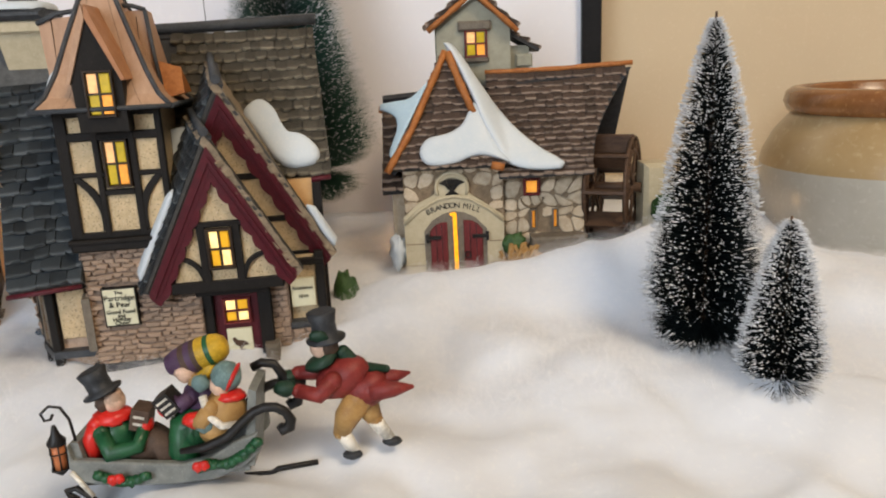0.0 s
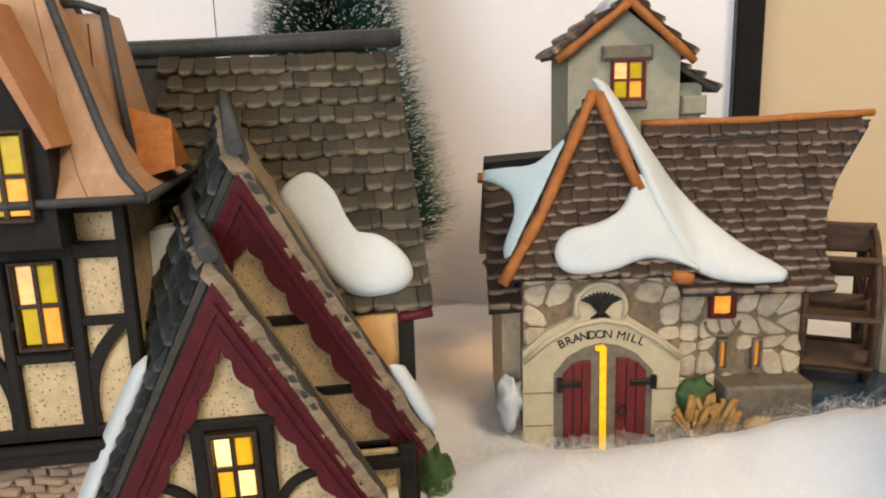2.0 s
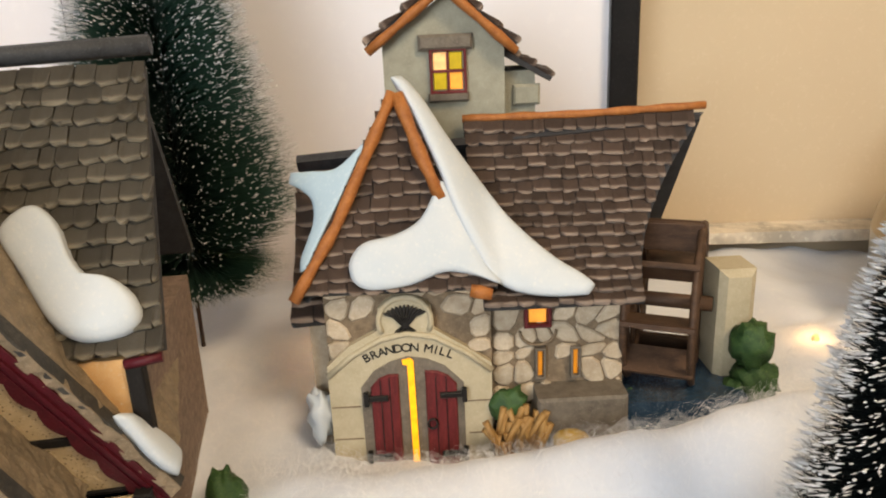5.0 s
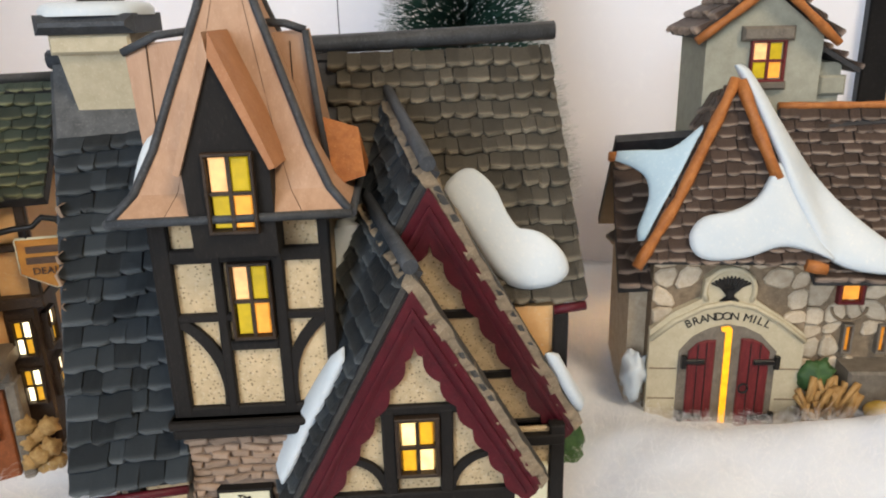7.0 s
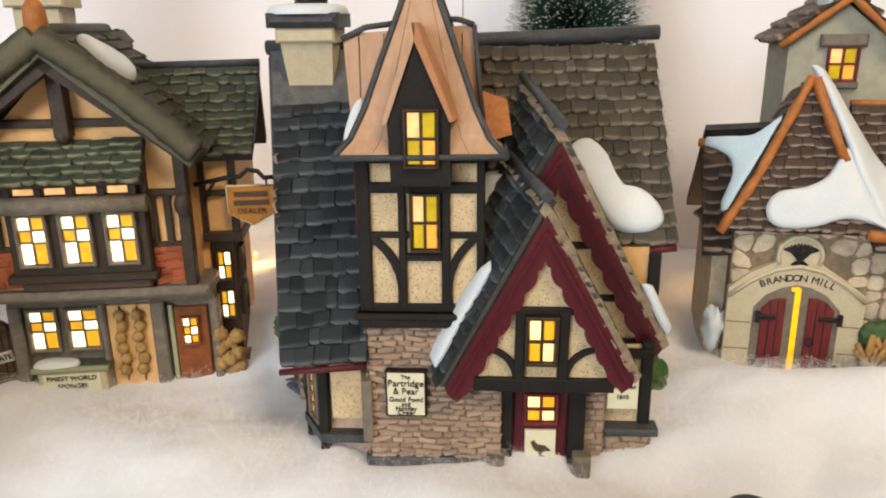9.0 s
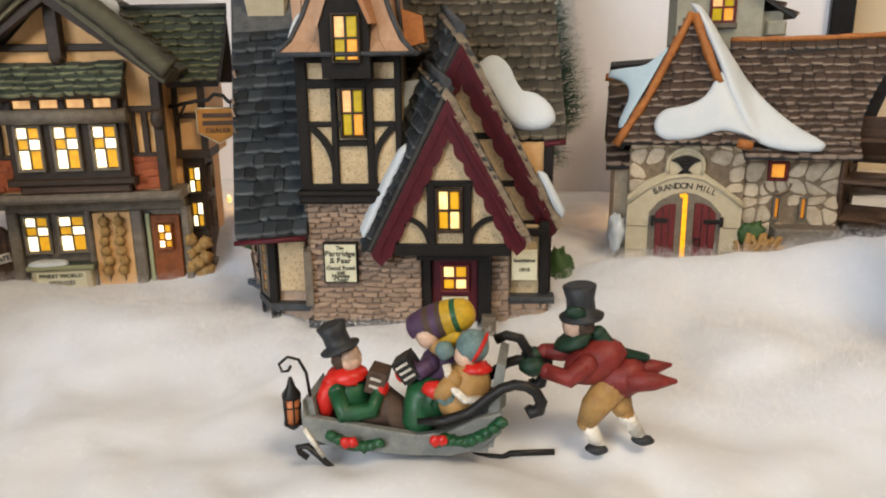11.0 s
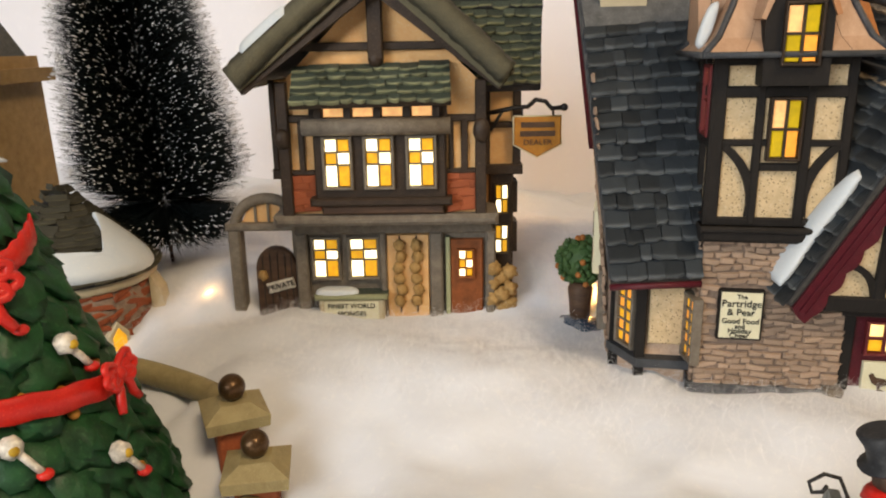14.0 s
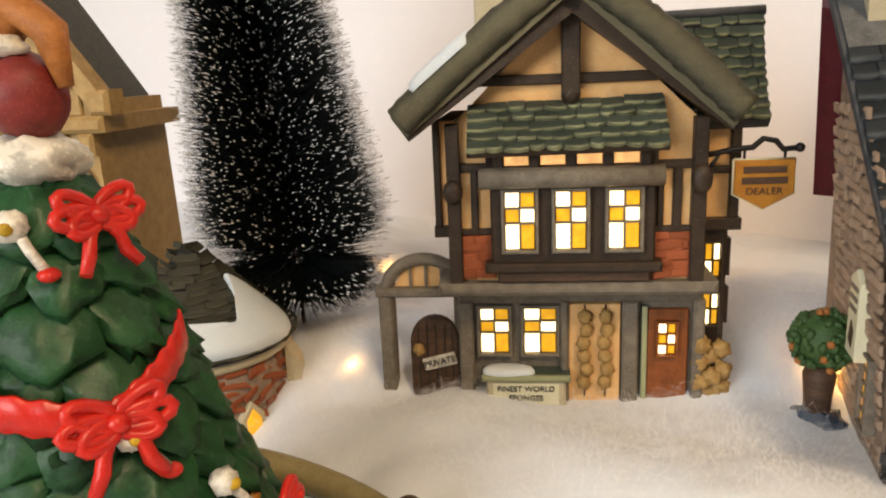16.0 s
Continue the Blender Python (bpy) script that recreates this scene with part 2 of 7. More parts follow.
M_REDCOAT = surf("brick_red_coat", (0.23, 0.030, 0.024), (0.12, 0.014, 0.014), (0.33, 0.07, 0.05), 160, 0.45, 0.3)
M_TAN = surf("tan_breeches", (0.40, 0.24, 0.085), (0.28, 0.15, 0.05), (0.5, 0.33, 0.14), 160, 0.5, 0.3)
M_SKIN = surf("painted_flesh", (0.62, 0.42, 0.31), None, None, 120, 0.45, 0.1, 500, 0.2)
M_DKHAT = surf("blue_black_hat", (0.028, 0.031, 0.036), None, (0.08, 0.08, 0.09), 200, 0.5, 0.2)
M_BROWN = surf("brown_blanket", (0.085, 0.052, 0.035), None, (0.16, 0.1, 0.07), 200, 0.6, 0.4)
M_PURPLE = surf("purple_cloth", (0.085, 0.045, 0.095), None, None, 200, 0.5, 0.3)
M_YELLOW = surf("yellow_cloth", (0.58, 0.36, 0.025), None, None, 200, 0.5, 0.2)
M_BLUEG = surf("blue_grey_cloth", (0.16, 0.25, 0.25), None, None, 200, 0.5, 0.2)
M_SLEDGE = surf("blue_grey_sledge", (0.22, 0.23, 0.215), (0.13, 0.14, 0.135), (0.33, 0.34, 0.32), 200, 0.5, 0.25)
M_GREENSCARF = surf("dark_green_scarf", (0.012, 0.040, 0.022), None, None, 200, 0.5, 0.3)
L_WHITE = lit("hot_pane", (1.0, 0.84, 0.52), 3.4)
L_GLOW = lit("warm_white_pane", (1.0, 0.70, 0.28), 1.5)
L_YELL = lit("yellow_pane", (0.86, 0.43, 0.020), 0.72)
L_OLIVE = lit("olive_yellow_pane", (0.60, 0.42, 0.01), 0.48)
L_ORNG = lit("orange_pane", (1.0, 0.40, 0.05), 0.7)
L_PINK = lit("peach_pane", (1.0, 0.55, 0.22), 0.8)
L_DIM = lit("dim_orange_slit", (0.85, 0.30, 0.02), 0.4)
L_SLIT = lit("yellow_slit", (1.0, 0.46, 0.01), 1.0)

L_PINK_DIM = surf("painted_orange_glass", (0.60, 0.20, 0.075), None, None, 200, 0.4, 0.1)
M_WATER_ICE = surf("pale_ice", (0.55, 0.62, 0.66), (0.45, 0.53, 0.6), (0.8, 0.82, 0.83), 60, 0.25, 0.2, 400)
# ---------- mesh helpers: all sizes below in centimetres ----------
CM = 0.01


def host(p):
    """The thing or part that may carry a new piece: thing > part > sub-part, no further."""
    while p is not None and p.parent is not None and p.parent.parent is not None:
        p = p.parent
    return p


def part(name, bm, material, parent=None, label="", smooth=False):
    me = bpy.data.meshes.new(name)
    bm.to_mesh(me)
    bm.free()
    for m in material if isinstance(material, (list, tuple)) else [material]:
        me.materials.append(m)
    if smooth:
        for p in me.polygons:
            p.use_smooth = True
    ob = new(name, me)
    ob.parent = host(parent)
    if label:
        tagged(ob, label=label)
    return ob


def thing(name, x, y, z, yaw, label, category, group="", kind=""):
    ob = new(name)
    ob.empty_display_size = 0.01
    ob.matrix_world = pose(x, y, z, 0, 0, yaw)
    return tagged(ob, label, category, group, kind)


def put(bm, verts, faces, mi=0, m=None):
    vs = [bm.verts.new((m @ Vector(v) if m else Vector(v)) * CM) for v in verts]
    for f in faces:
        try:
            bm.faces.new([vs[i] for i in f]).material_index = mi
        except ValueError:
            pass
    return vs


def prism(bm, outline, y0, y1, m=None, mi=0, inset=0.0):
    """An outline in (x, z) pulled from depth y0 (front) to y1, its front edge chamfered by inset."""
    n = len(outline)
    area = sum(outline[i][0] * outline[(i + 1) % n][1] - outline[(i + 1) % n][0] * outline[i][1] for i in range(n))
    o = list(outline) if area > 0 else list(outline)[::-1]
    cx, cz = sum(p[0] for p in o) / n, sum(p[1] for p in o) / n
    rings = [[(x, y1, z) for x, z in o], [(x, y0 + inset, z) for x, z in o]]
    if inset:
        inner = []
        for i in range(n):
            a, b, c = Vector(o[i - 1]), Vector(o[i]), Vector(o[(i + 1) % n])
            d1, d2 = (b - a).normalized(), (c - b).normalized()
            nn = Vector((-d1.y, d1.x)) + Vector((-d2.y, d2.x))
            nn = nn / max(0.6, nn.length_squared / 2) if nn.length > 1e-6 else Vector((0, 0))
            q = b + nn * inset
            inner.append((q.x, y0, q.y))
        rings.append(inner)
    verts = [v for r in rings for v in r]
    faces = [tuple(range(n - 1, -1, -1)), tuple(range(len(verts) - n, len(verts)))]
    for k in range(len(rings) - 1):
        for i in range(n):
            j = (i + 1) % n
            faces.append((k * n + i, k * n + j, (k + 1) * n + j, (k + 1) * n + i))
    return put(bm, verts, faces, mi, m)


def box(bm, x0, x1, y0, y1, z0, z1, m=None, mi=0, inset=0.0):
    return prism(bm, [(x0, z0), (x1, z0), (x1, z1), (x0, z1)], y0, y1, m, mi, inset)


def hull(bm, verts, mi=0):
    vs = [bm.verts.new(Vector(v) * CM) for v in verts]
    r = bmesh.ops.convex_hull(bm, input=vs)
    for g in r["geom"]:
        if isinstance(g, bmesh.types.BMFace):
            g.material_index = mi


def tube(bm, path, radius, sides=8, mi=0, caps=True):
    """A round bar along points; radius: one, or one a point."""
    pts = [Vector(p) for p in path]
    rad = radius if isinstance(radius, (list, tuple)) else [radius] * len(pts)
    rings, up = [], None
    for i, p in enumerate(pts):
        d = (pts[min(i + 1, len(pts) - 1)] - pts[max(i - 1, 0)]).normalized()
        if up is None:
            up = Vector((0, 0, 1)) if abs(d.z) < 0.9 else Vector((1, 0, 0))
        s = d.cross(up).normalized()
        up = s.cross(d).normalized()
        rings.append([bm.verts.new((p + rad[i] * (math.cos(a) * s + math.sin(a) * up)) * CM) for a in (2 * math.pi * k / sides for k in range(sides))])
    for a, b in zip(rings, rings[1:]):
        for k in range(sides):
            f = bm.faces.new((a[k], a[(k + 1) % sides], b[(k + 1) % sides], b[k]))
            f.material_index, f.smooth = mi, True
    if caps:
        for r in (rings[0][::-1], rings[-1]):
            bm.faces.new(r).material_index = mi


def lathe(bm, profile, cx=0.0, cy=0.0, sides=32, mi=0, sx=1.0, sy=1.0):
    """Turned shape from (radius, z) pairs; mi may be a list, one a step."""
    rings = []
    for r, z in profile:
        r = max(r, 0.001)
        rings.append([bm.verts.new(Vector((cx + sx * r * math.cos(a), cy + sy * r * math.sin(a), z)) * CM) for a in (2 * math.pi * k / sides for k in range(sides))])
    for n, (a, b) in enumerate(zip(rings, rings[1:])):
        for k in range(sides):
            f = bm.faces.new((a[k], a[(k + 1) % sides], b[(k + 1) % sides], b[k]))
            f.material_index, f.smooth = (mi[n] if isinstance(mi, list) else mi), True
    bm.faces.new(rings[0][::-1]).material_index = mi[0] if isinstance(mi, list) else mi
    bm.faces.new(rings[-1]).material_index = mi[-1] if isinstance(mi, list) else mi


def blob(bm, c, r, mi=0, rough=0.0, seed=0.0, seg=14, m=None):
    """An egg with half-axes r round c, its skin uneven by rough."""
    rows = max(6, seg * 2 // 3)
    r = r if isinstance(r, (list, tuple)) else (r, r, r)
    rot = m or Matrix.Identity(3)
    rings = []
    for i in range(1, rows):
        th = math.pi * i / rows
        ring = []
        for k in range(seg):
            a = 2 * math.pi * k / seg
            d = Vector((math.sin(th) * math.cos(a), math.sin(th) * math.sin(a), math.cos(th)))
            f = 1 + rough * noise.noise(d * 3.0 + Vector((seed, seed, seed)))
            ring.append(bm.verts.new((Vector(c) + rot @ Vector((d.x * r[0] * f, d.y * r[1] * f, d.z * r[2] * f))) * CM))
        rings.append(ring)
    top = bm.verts.new((Vector(c) + rot @ Vector((0, 0, r[2]))) * CM)
    bot = bm.verts.new((Vector(c) + rot @ Vector((0, 0, -r[2]))) * CM)
    fs = []
    for k in range(seg):
        fs.append(bm.faces.new((top, rings[0][k], rings[0][(k + 1) % seg])))
        fs.append(bm.faces.new((bot, rings[-1][(k + 1) % seg], rings[-1][k])))
    for a, b in zip(rings, rings[1:]):
        for k in range(seg):
            fs.append(bm.faces.new((a[k], b[k], b[(k + 1) % seg], a[(k + 1) % seg])))
    for f in fs:
        f.material_index, f.smooth = mi, True


def snow_patch(parent, outline, place, thick, material=None, name="snow_patch"):
    """A puffy patch: an outline in the plane's own (s, t), lifted by place(s, t, h)."""
    bm = bmesh.new()
    n = len(outline)
    pts = []
    for i in range(n):
        p0, p1, p2, p3 = (Vector(outline[(i + k) % n]) for k in (-1, 0, 1, 2))
        for u in (0, 0.25, 0.5, 0.75):
            pts.append(0.5 * (2 * p1 + (p2 - p0) * u + (2 * p0 - 5 * p1 + 4 * p2 - p3) * u * u + (3 * p1 - p0 - 3 * p2 + p3) * u ** 3))
    c = sum(pts, Vector((0, 0))) / len(pts)
    rings = []
    for k, h in ((1.0, -0.15), (1.0, 0.35), (0.93, 0.75), (0.8, 0.95), (0.5, 1.02), (0.2, 1.0)):
        rings.append([bm.verts.new(Vector(place(*(c + (p - c) * k), h * thick)) * CM) for p in pts])
    for a, b in zip(rings, rings[1:]):
        for i in range(len(pts)):
            j = (i + 1) % len(pts)
            bm.faces.new((a[i], a[j], b[j], b[i])).smooth = True
    bm.faces.new(rings[-1])
    bmesh.ops.recalc_face_normals(bm, faces=bm.faces)
    return part(name, bm, material or M_SNOW, parent, "white painted snow patch")


def smooth_line(pts, n=5):
    """A soft line through points."""
    out = []
    pts = [Vector(p) for p in pts]
    for i in range(len(pts) - 1):
        p0, p1, p2, p3 = pts[max(0, i - 1)], pts[i], pts[i + 1], pts[min(len(pts) - 1, i + 2)]
        for k in range(n):
            u = k / n
            out.append(0.5 * (2 * p1 + (p2 - p0) * u + (2 * p0 - 5 * p1 + 4 * p2 - p3) * u * u + (3 * p1 - p0 - 3 * p2 + p3) * u ** 3))
    return out + [pts[-1]]


def snow_strip(parent, left, right, place, thick, material=None):
    """A band of painted snow between two edges in the plane's own (s, t), swelling between them."""
    bm = bmesh.new()
    a, b = smooth_line(left), smooth_line(right)
    rows = []
    for i, (p, q) in enumerate(zip(a, b)):
        end = min(1.0, 0.25 + 0.4 * min(i, len(a) - 1 - i))
        row = []
        for w, h in ((0, -0.4), (0, 0.25), (0.06, 0.62), (0.2, 0.9), (0.4, 1.0), (0.6, 1.0), (0.8, 0.9), (0.94, 0.62), (1, 0.25), (1, -0.4)):
            c = p.lerp(q, w)
            row.append(bm.verts.new(Vector(place(c.x, c.y, h * thick * end)) * CM))
        rows.append(row)
    for r, q in zip(rows, rows[1:]):
        for k in range(len(r)):
            m = (k + 1) % len(r)
            bm.faces.new((r[k], r[m], q[m], q[k])).smooth = True
    bm.faces.new(rows[0][::-1])
    bm.faces.new(rows[-1])
    bmesh.ops.recalc_face_normals(bm, faces=bm.faces)
    return part("snow_drift", bm, material or M_SNOW, parent, "white painted snow drift")


def piece_meshes(kind, material, count=5):
    """A few unit shapes for pieces: x across, y up the slope or wall, z proud of it."""
    out = []
    rnd = random.Random(kind + material.name)
    for _ in range(count):
        bm = bmesh.new()
        j = lambda s: rnd.uniform(-s, s)
        if kind == "shingle":
            low = [(-0.5, 0.04 + j(0.09)), (-0.2 + j(0.08), -0.07 + j(0.08)), (0.15 + j(0.08), -0.07 + j(0.08)), (0.5, 0.04 + j(0.09))]
            mid = [(x * (0.985), y + 0.10) for x, y in low]
            v = [(x, y, 0) for x, y in low] + [(x, y, 0.8 + j(0.15)) for x, y in low] + [(x, y, 1.0 + j(0.12)) for x, y in mid] + [(x, 1.15, 0.1) for x, y in low]
        else:
            v = None
        if kind == "shingle":
            f = []
            for r in range(3):
                for k in range(3):
                    f.append((r * 4 + k, r * 4 + k + 1, r * 4 + k + 5, r * 4 + k + 4))
            f += [(0, 4, 8, 12), (3, 15, 11, 7)]
        else:
            e, s = 0.10, 0.13
            base = [(-0.5 + j(s), -0.5 + j(s)), (0.5 + j(s), -0.5 + j(s)), (0.5 + j(s), 0.5 + j(s)), (-0.5 + j(s), 0.5 + j(s))]
            v = [(x, y, 0) for x, y in base] + [(x, y, 0.6) for x, y in base] + [(x * (1 - 2 * e) , y * (1 - 3 * e), 1.0 + j(0.2)) for x, y in base]
            f = [(8, 9, 10, 11)]
            for r in range(2):
                for k in range(4):
                    q = (k + 1) % 4
                    f.append((r * 4 + k, r * 4 + q, r * 4 + 4 + q, r * 4 + 4 + k))
        vs = [bm.verts.new(p) for p in v]
        for q in f:
            bm.faces.new([vs[i] for i in q])
        me = bpy.data.meshes.new(kind)
        bm.to_mesh(me)
        bm.free()
        me.materials.append(material)
        out.append(me)
    return out


LATER = []


def shingles(parent, P, rows, width, material, thick=0.16, seed=1, name="shingle", keep=None):
    """Overlapping shingles over the patch P(s, t), s across and t up from the eave, each an object of its own."""
    LATER.append((parent, P, rows, width, material, thick, seed, name, keep))


def lay_shingles(parent, P, rows, width, material, thick, seed, name, keep):
    rnd = random.Random(seed)
    shapes = piece_meshes("shingle", material)
    for r in range(rows):
        t0, t1 = r / rows, (r + 1) / rows
        a, b = Vector(P(0, t0)), Vector(P(1, t0))
        n = max(1, round((b - a).length / width))
        edges = [0.0] + sorted((k + rnd.uniform(-0.22, 0.22) + (0.5 if r % 2 else 0.0)) / n for k in range(1, n)) + [1.0]
        edges = [min(1, max(0, e)) for e in edges]
        for s0, s1 in zip(edges, edges[1:]):
            if s1 - s0 < 0.25 / n or (keep and not keep((s0 + s1) / 2, t0)):
                continue
            p0, p1 = Vector(P(s0, t0)), Vector(P(s1, t0))
            q = Vector(P((s0 + s1) / 2, t1))
            c = (p0 + p1) / 2
            ux, uy = p1 - p0, q - c
            nz = ux.cross(uy).normalized()
            ex = ux.normalized()
            ey = nz.cross(ex)
            w, h = ux.length * 0.975, uy.length * 1.0
            drop = rnd.uniform(-0.09, 0.06)
            thick_k = thick * rnd.uniform(1.0, 1.6)
            m = Matrix(((ex.x * w, ey.x * h, nz.x * thick_k, c.x), (ex.y * w, ey.y * h, nz.y * thick_k, c.y), (ex.z * w, ey.z * h, nz.z * thick_k, c.z), (0, 0, 0, 1)))
            ob = new(name, shapes[rnd.randrange(len(shapes))])
            ob.parent = parent
            ob.matrix_basis = Matrix.Diagonal((CM, CM, CM, 1)) @ Matrix.Translation(nz * 0.02 + ey * drop) @ m @ pose(0, 0, 0, 0, 0, rnd.uniform(-3, 3))


BRICKS = []


def bricks(parent, P, rows, width, material, thick=0.10, seed=1, name="brick", keep=None, gap=0.06):
    BRICKS.append((parent, P, rows, width, material, thick, seed, name, keep, gap))


def lay_bricks(parent, P, rows, width, material, thick, seed, name, keep, gap):
    rnd = random.Random(seed)
    shapes = piece_meshes("brick", material)
    for r in range(rows):
        t0, t1 = r / rows, (r + 1) / rows
        a, b = Vector(P(0, t0)), Vector(P(1, t0))
        n = max(1, round((b - a).length / width))
        edges = [0.0] + sorted(min(0.98, max(0.02, (k + rnd.uniform(-0.3, 0.3) + (0.25 if r % 2 else -0.25)) / n)) for k in range(1, n)) + [1.0]
        for s0, s1 in zip(edges, edges[1:]):
            sm, tm = (s0 + s1) / 2, (t0 + t1) / 2
            if s1 - s0 < 0.2 / n or (keep and not keep(sm, tm)):
                continue
            p0, p1, q0, q1 = Vector(P(s0, tm)), Vector(P(s1, tm)), Vector(P(sm, t0)), Vector(P(sm, t1))
            c, ux, uy = (p0 + p1) / 2, p1 - p0, q1 - q0
            c = c + uy * rnd.uniform(-0.14, 0.14) + uy * 0.5 * noise.noise(c * 0.55)
            nz = ux.cross(uy).normalized()
            ex, ey = ux.normalized(), uy.normalized()
            w, h, th = max(0.05, ux.length - gap), max(0.05, uy.length - gap), thick * rnd.uniform(0.8, 1.35)
            m = Matrix(((ex.x * w, ey.x * h, nz.x * th, c.x), (ex.y * w, ey.y * h, nz.y * th, c.y), (ex.z * w, ey.z * h, nz.z * th, c.z), (0, 0, 0, 1)))
            ob = new(name, shapes[rnd.randrange(len(shapes))])
            ob.parent = parent
            ob.matrix_basis = Matrix.Diagonal((CM, CM, CM, 1)) @ m @ pose(0, 0, 0, 0, 0, rnd.uniform(-5, 5))


def flat(x0, x1, z0, z1, y=0.0):
    """A wall patch facing the front."""
    return lambda s, t: (x0 + (x1 - x0) * s, y, z0 + (z1 - z0) * t)


def bilinear(a, b, c, d, sag=0.0):
    """A patch from eave-left, eave-right, top-right and top-left; sag hollows it between eave and top."""
    a, b, c, d = (Vector(p) for p in (a, b, c, d))
    nrm = (b - a).cross(d - a).normalized()
    return lambda s, t: (a * (1 - s) + b * s) * (1 - t) + (d * (1 - s) + c * s) * t - nrm * sag * 4 * t * (1 - t)


def patch_slab(parent, P, thick, material, name="roof_deck", steps=8):
    bm = bmesh.new()
    top, bot = [], []
    for i in range(steps + 1):
        for k in range(steps + 1):
            s, t = k / steps, i / steps
            p = Vector(P(s, t))
            nrm = (Vector(P(min(1, s + 0.01), t)) - Vector(P(max(0, s - 0.01), t))).cross(Vector(P(s, min(1, t + 0.01))) - Vector(P(s, max(0, t - 0.01)))).normalized()
            top.append(bm.verts.new(p * CM))
            bot.append(bm.verts.new((p - nrm * thick) * CM))
    w = steps + 1
    for i in range(steps):
        for k in range(steps):
            q = (i * w + k, i * w + k + 1, (i + 1) * w + k + 1, (i + 1) * w + k)
            bm.faces.new([top[x] for x in q])
            bm.faces.new([bot[x] for x in q[::-1]])
    for i in range(steps):
        for u, v in ((i, i + 1), (steps * w + i + 1, steps * w + i), ((i + 1) * w, i * w), (i * w + steps, (i + 1) * w + steps)):
            bm.faces.new((top[v], top[u], bot[u], bot[v]))
    return part(name, bm, material, parent)


def lettering(parent, text, size, x, y, z, material=None, turn=0.0, name="lettering", side=0.0):
    """Raised letters, centred on x, standing upright at depth y; side: yaw of the wall."""
    cu = bpy.data.curves.new("lettering", "FONT")
    cu.body, cu.size, cu.extrude, cu.align_x, cu.align_y = text, size * CM, 0.02 * CM, "CENTER", "CENTER"
    tmp = new("lettering_curve", cu)
    me = bpy.data.meshes.new_from_object(tmp.evaluated_get(bpy.context.evaluated_depsgraph_get()))
    bpy.data.objects.remove(tmp)
    me.materials.append(material or M_INK)
    ob = new(name, me)
    ob.parent = host(parent)
    ob.matrix_basis = pose(x * CM, y * CM, z * CM, 90, 0, side) @ pose(0, 0, 0, 0, 0, turn)
    return ob


def pane_window(parent, x0, x1, z0, z1, y, grid, wood, bar=0.12, rim=0.2, depth=0.2, m=None, name="window", split=None):
    """A window of lit panes, rows parted at the shares split of its height: grid gives a row of pane materials a line, top first. Frame and glazing bars in one part."""
    parent = parent if parent.parent is None else parent.parent
    bm = bmesh.new()
    e = rim * 0.25
    loops = []
    for r, yy in ((0, y + 0.2), (rim, y + 0.2), (rim, y - depth + e), (rim - e, y - depth), (e, y - depth), (0, y - depth + e)):
        loops.append([(x0 - r, yy, z0 - r), (x1 + r, yy, z0 - r), (x1 + r, yy, z1 + r), (x0 - r, yy, z1 + r)])
    put(bm, [v for l in loops for v in l], [(a * 4 + k, a * 4 + (k + 1) % 4, (a + 1) % 6 * 4 + (k + 1) % 4, (a + 1) % 6 * 4 + k) for a in range(6) for k in range(4)], 0, m)
    nr, nc = len(grid), len(grid[0])
    cut = [0.0, *(split or [k / nr for k in range(1, nr)]), 1.0]
    win = part(name, bm, wood, parent, "small window with lit coloured panes")
    for k in range(1, nc):
        c = x0 + (x1 - x0) * k / nc
        bm = bmesh.new()
        box(bm, c - bar / 2, c + bar / 2, y - depth * 0.6, y + 0.1, z0, z1, m)
        part("glazing_bar", bm, wood, win)
    for k in range(1, nr):
        c = z1 - (z1 - z0) * cut[k]
        bm = bmesh.new()
        box(bm, x0, x1, y - depth * 0.58, y + 0.1, c - bar / 2, c + bar / 2, m)
        part("glazing_bar", bm, wood, win)
    for i, row in enumerate(grid):
        for k, mt in enumerate(row):
            bm = bmesh.new()
            a, b = x0 + (x1 - x0) * k / nc, x0 + (x1 - x0) * (k + 1) / nc
            c, d = z1 - (z1 - z0) * cut[i + 1], z1 - (z1 - z0) * cut[i]
            box(bm, a + bar / 2, b - bar / 2, y - 0.04, y + 0.08, c + bar / 2, d - bar / 2, m, inset=0.03)
            part("pane", bm, mt, win)
    return win


def solid(parent, name, material, fn, label="", smooth=False):
    bm = bmesh.new()
    fn(bm)
    return part(name, bm, material, parent, label, smooth)


def beam(parent, x0, x1, z0, z1, y0, y1, material, name="timber", m=None, inset=0.05):
    bm = bmesh.new()
    box(bm, x0, x1, y0, y1, z0, z1, m, inset=inset)
    return part(name, bm, material, parent)


def slant(parent, a, b, w, y0, y1, material, name="timber", bow=0.0, m=None):
    """A straight or bowed timber from a to b in the wall's (x, z), w wide."""
    a, b = Vector(a), Vector(b)
    d = (b - a).normalized()
    nn = Vector((-d.y, d.x))
    k = 1 if not bow else 7
    mid = [a + (b - a) * i / k + nn * bow * 4 * (i / k) * (1 - i / k) for i in range(k + 1)]
    o = [tuple(p - nn * w / 2) for p in mid] + [tuple(p + nn * w / 2) for p in mid[::-1]]
    bm = bmesh.new()
    prism(bm, o, y0, y1, m, inset=0.0)
    return part(name, bm, material, parent)

# ---------- setting ----------
def lerp_table(table, v):
    for (a, p), (b, q) in zip(table, table[1:]):
        if v <= b:
            k = min(1, max(0, (v - a) / (b - a)))
            k = k * k * (3 - 2 * k)
            return p + (q - p) * k
    return table[-1][1]


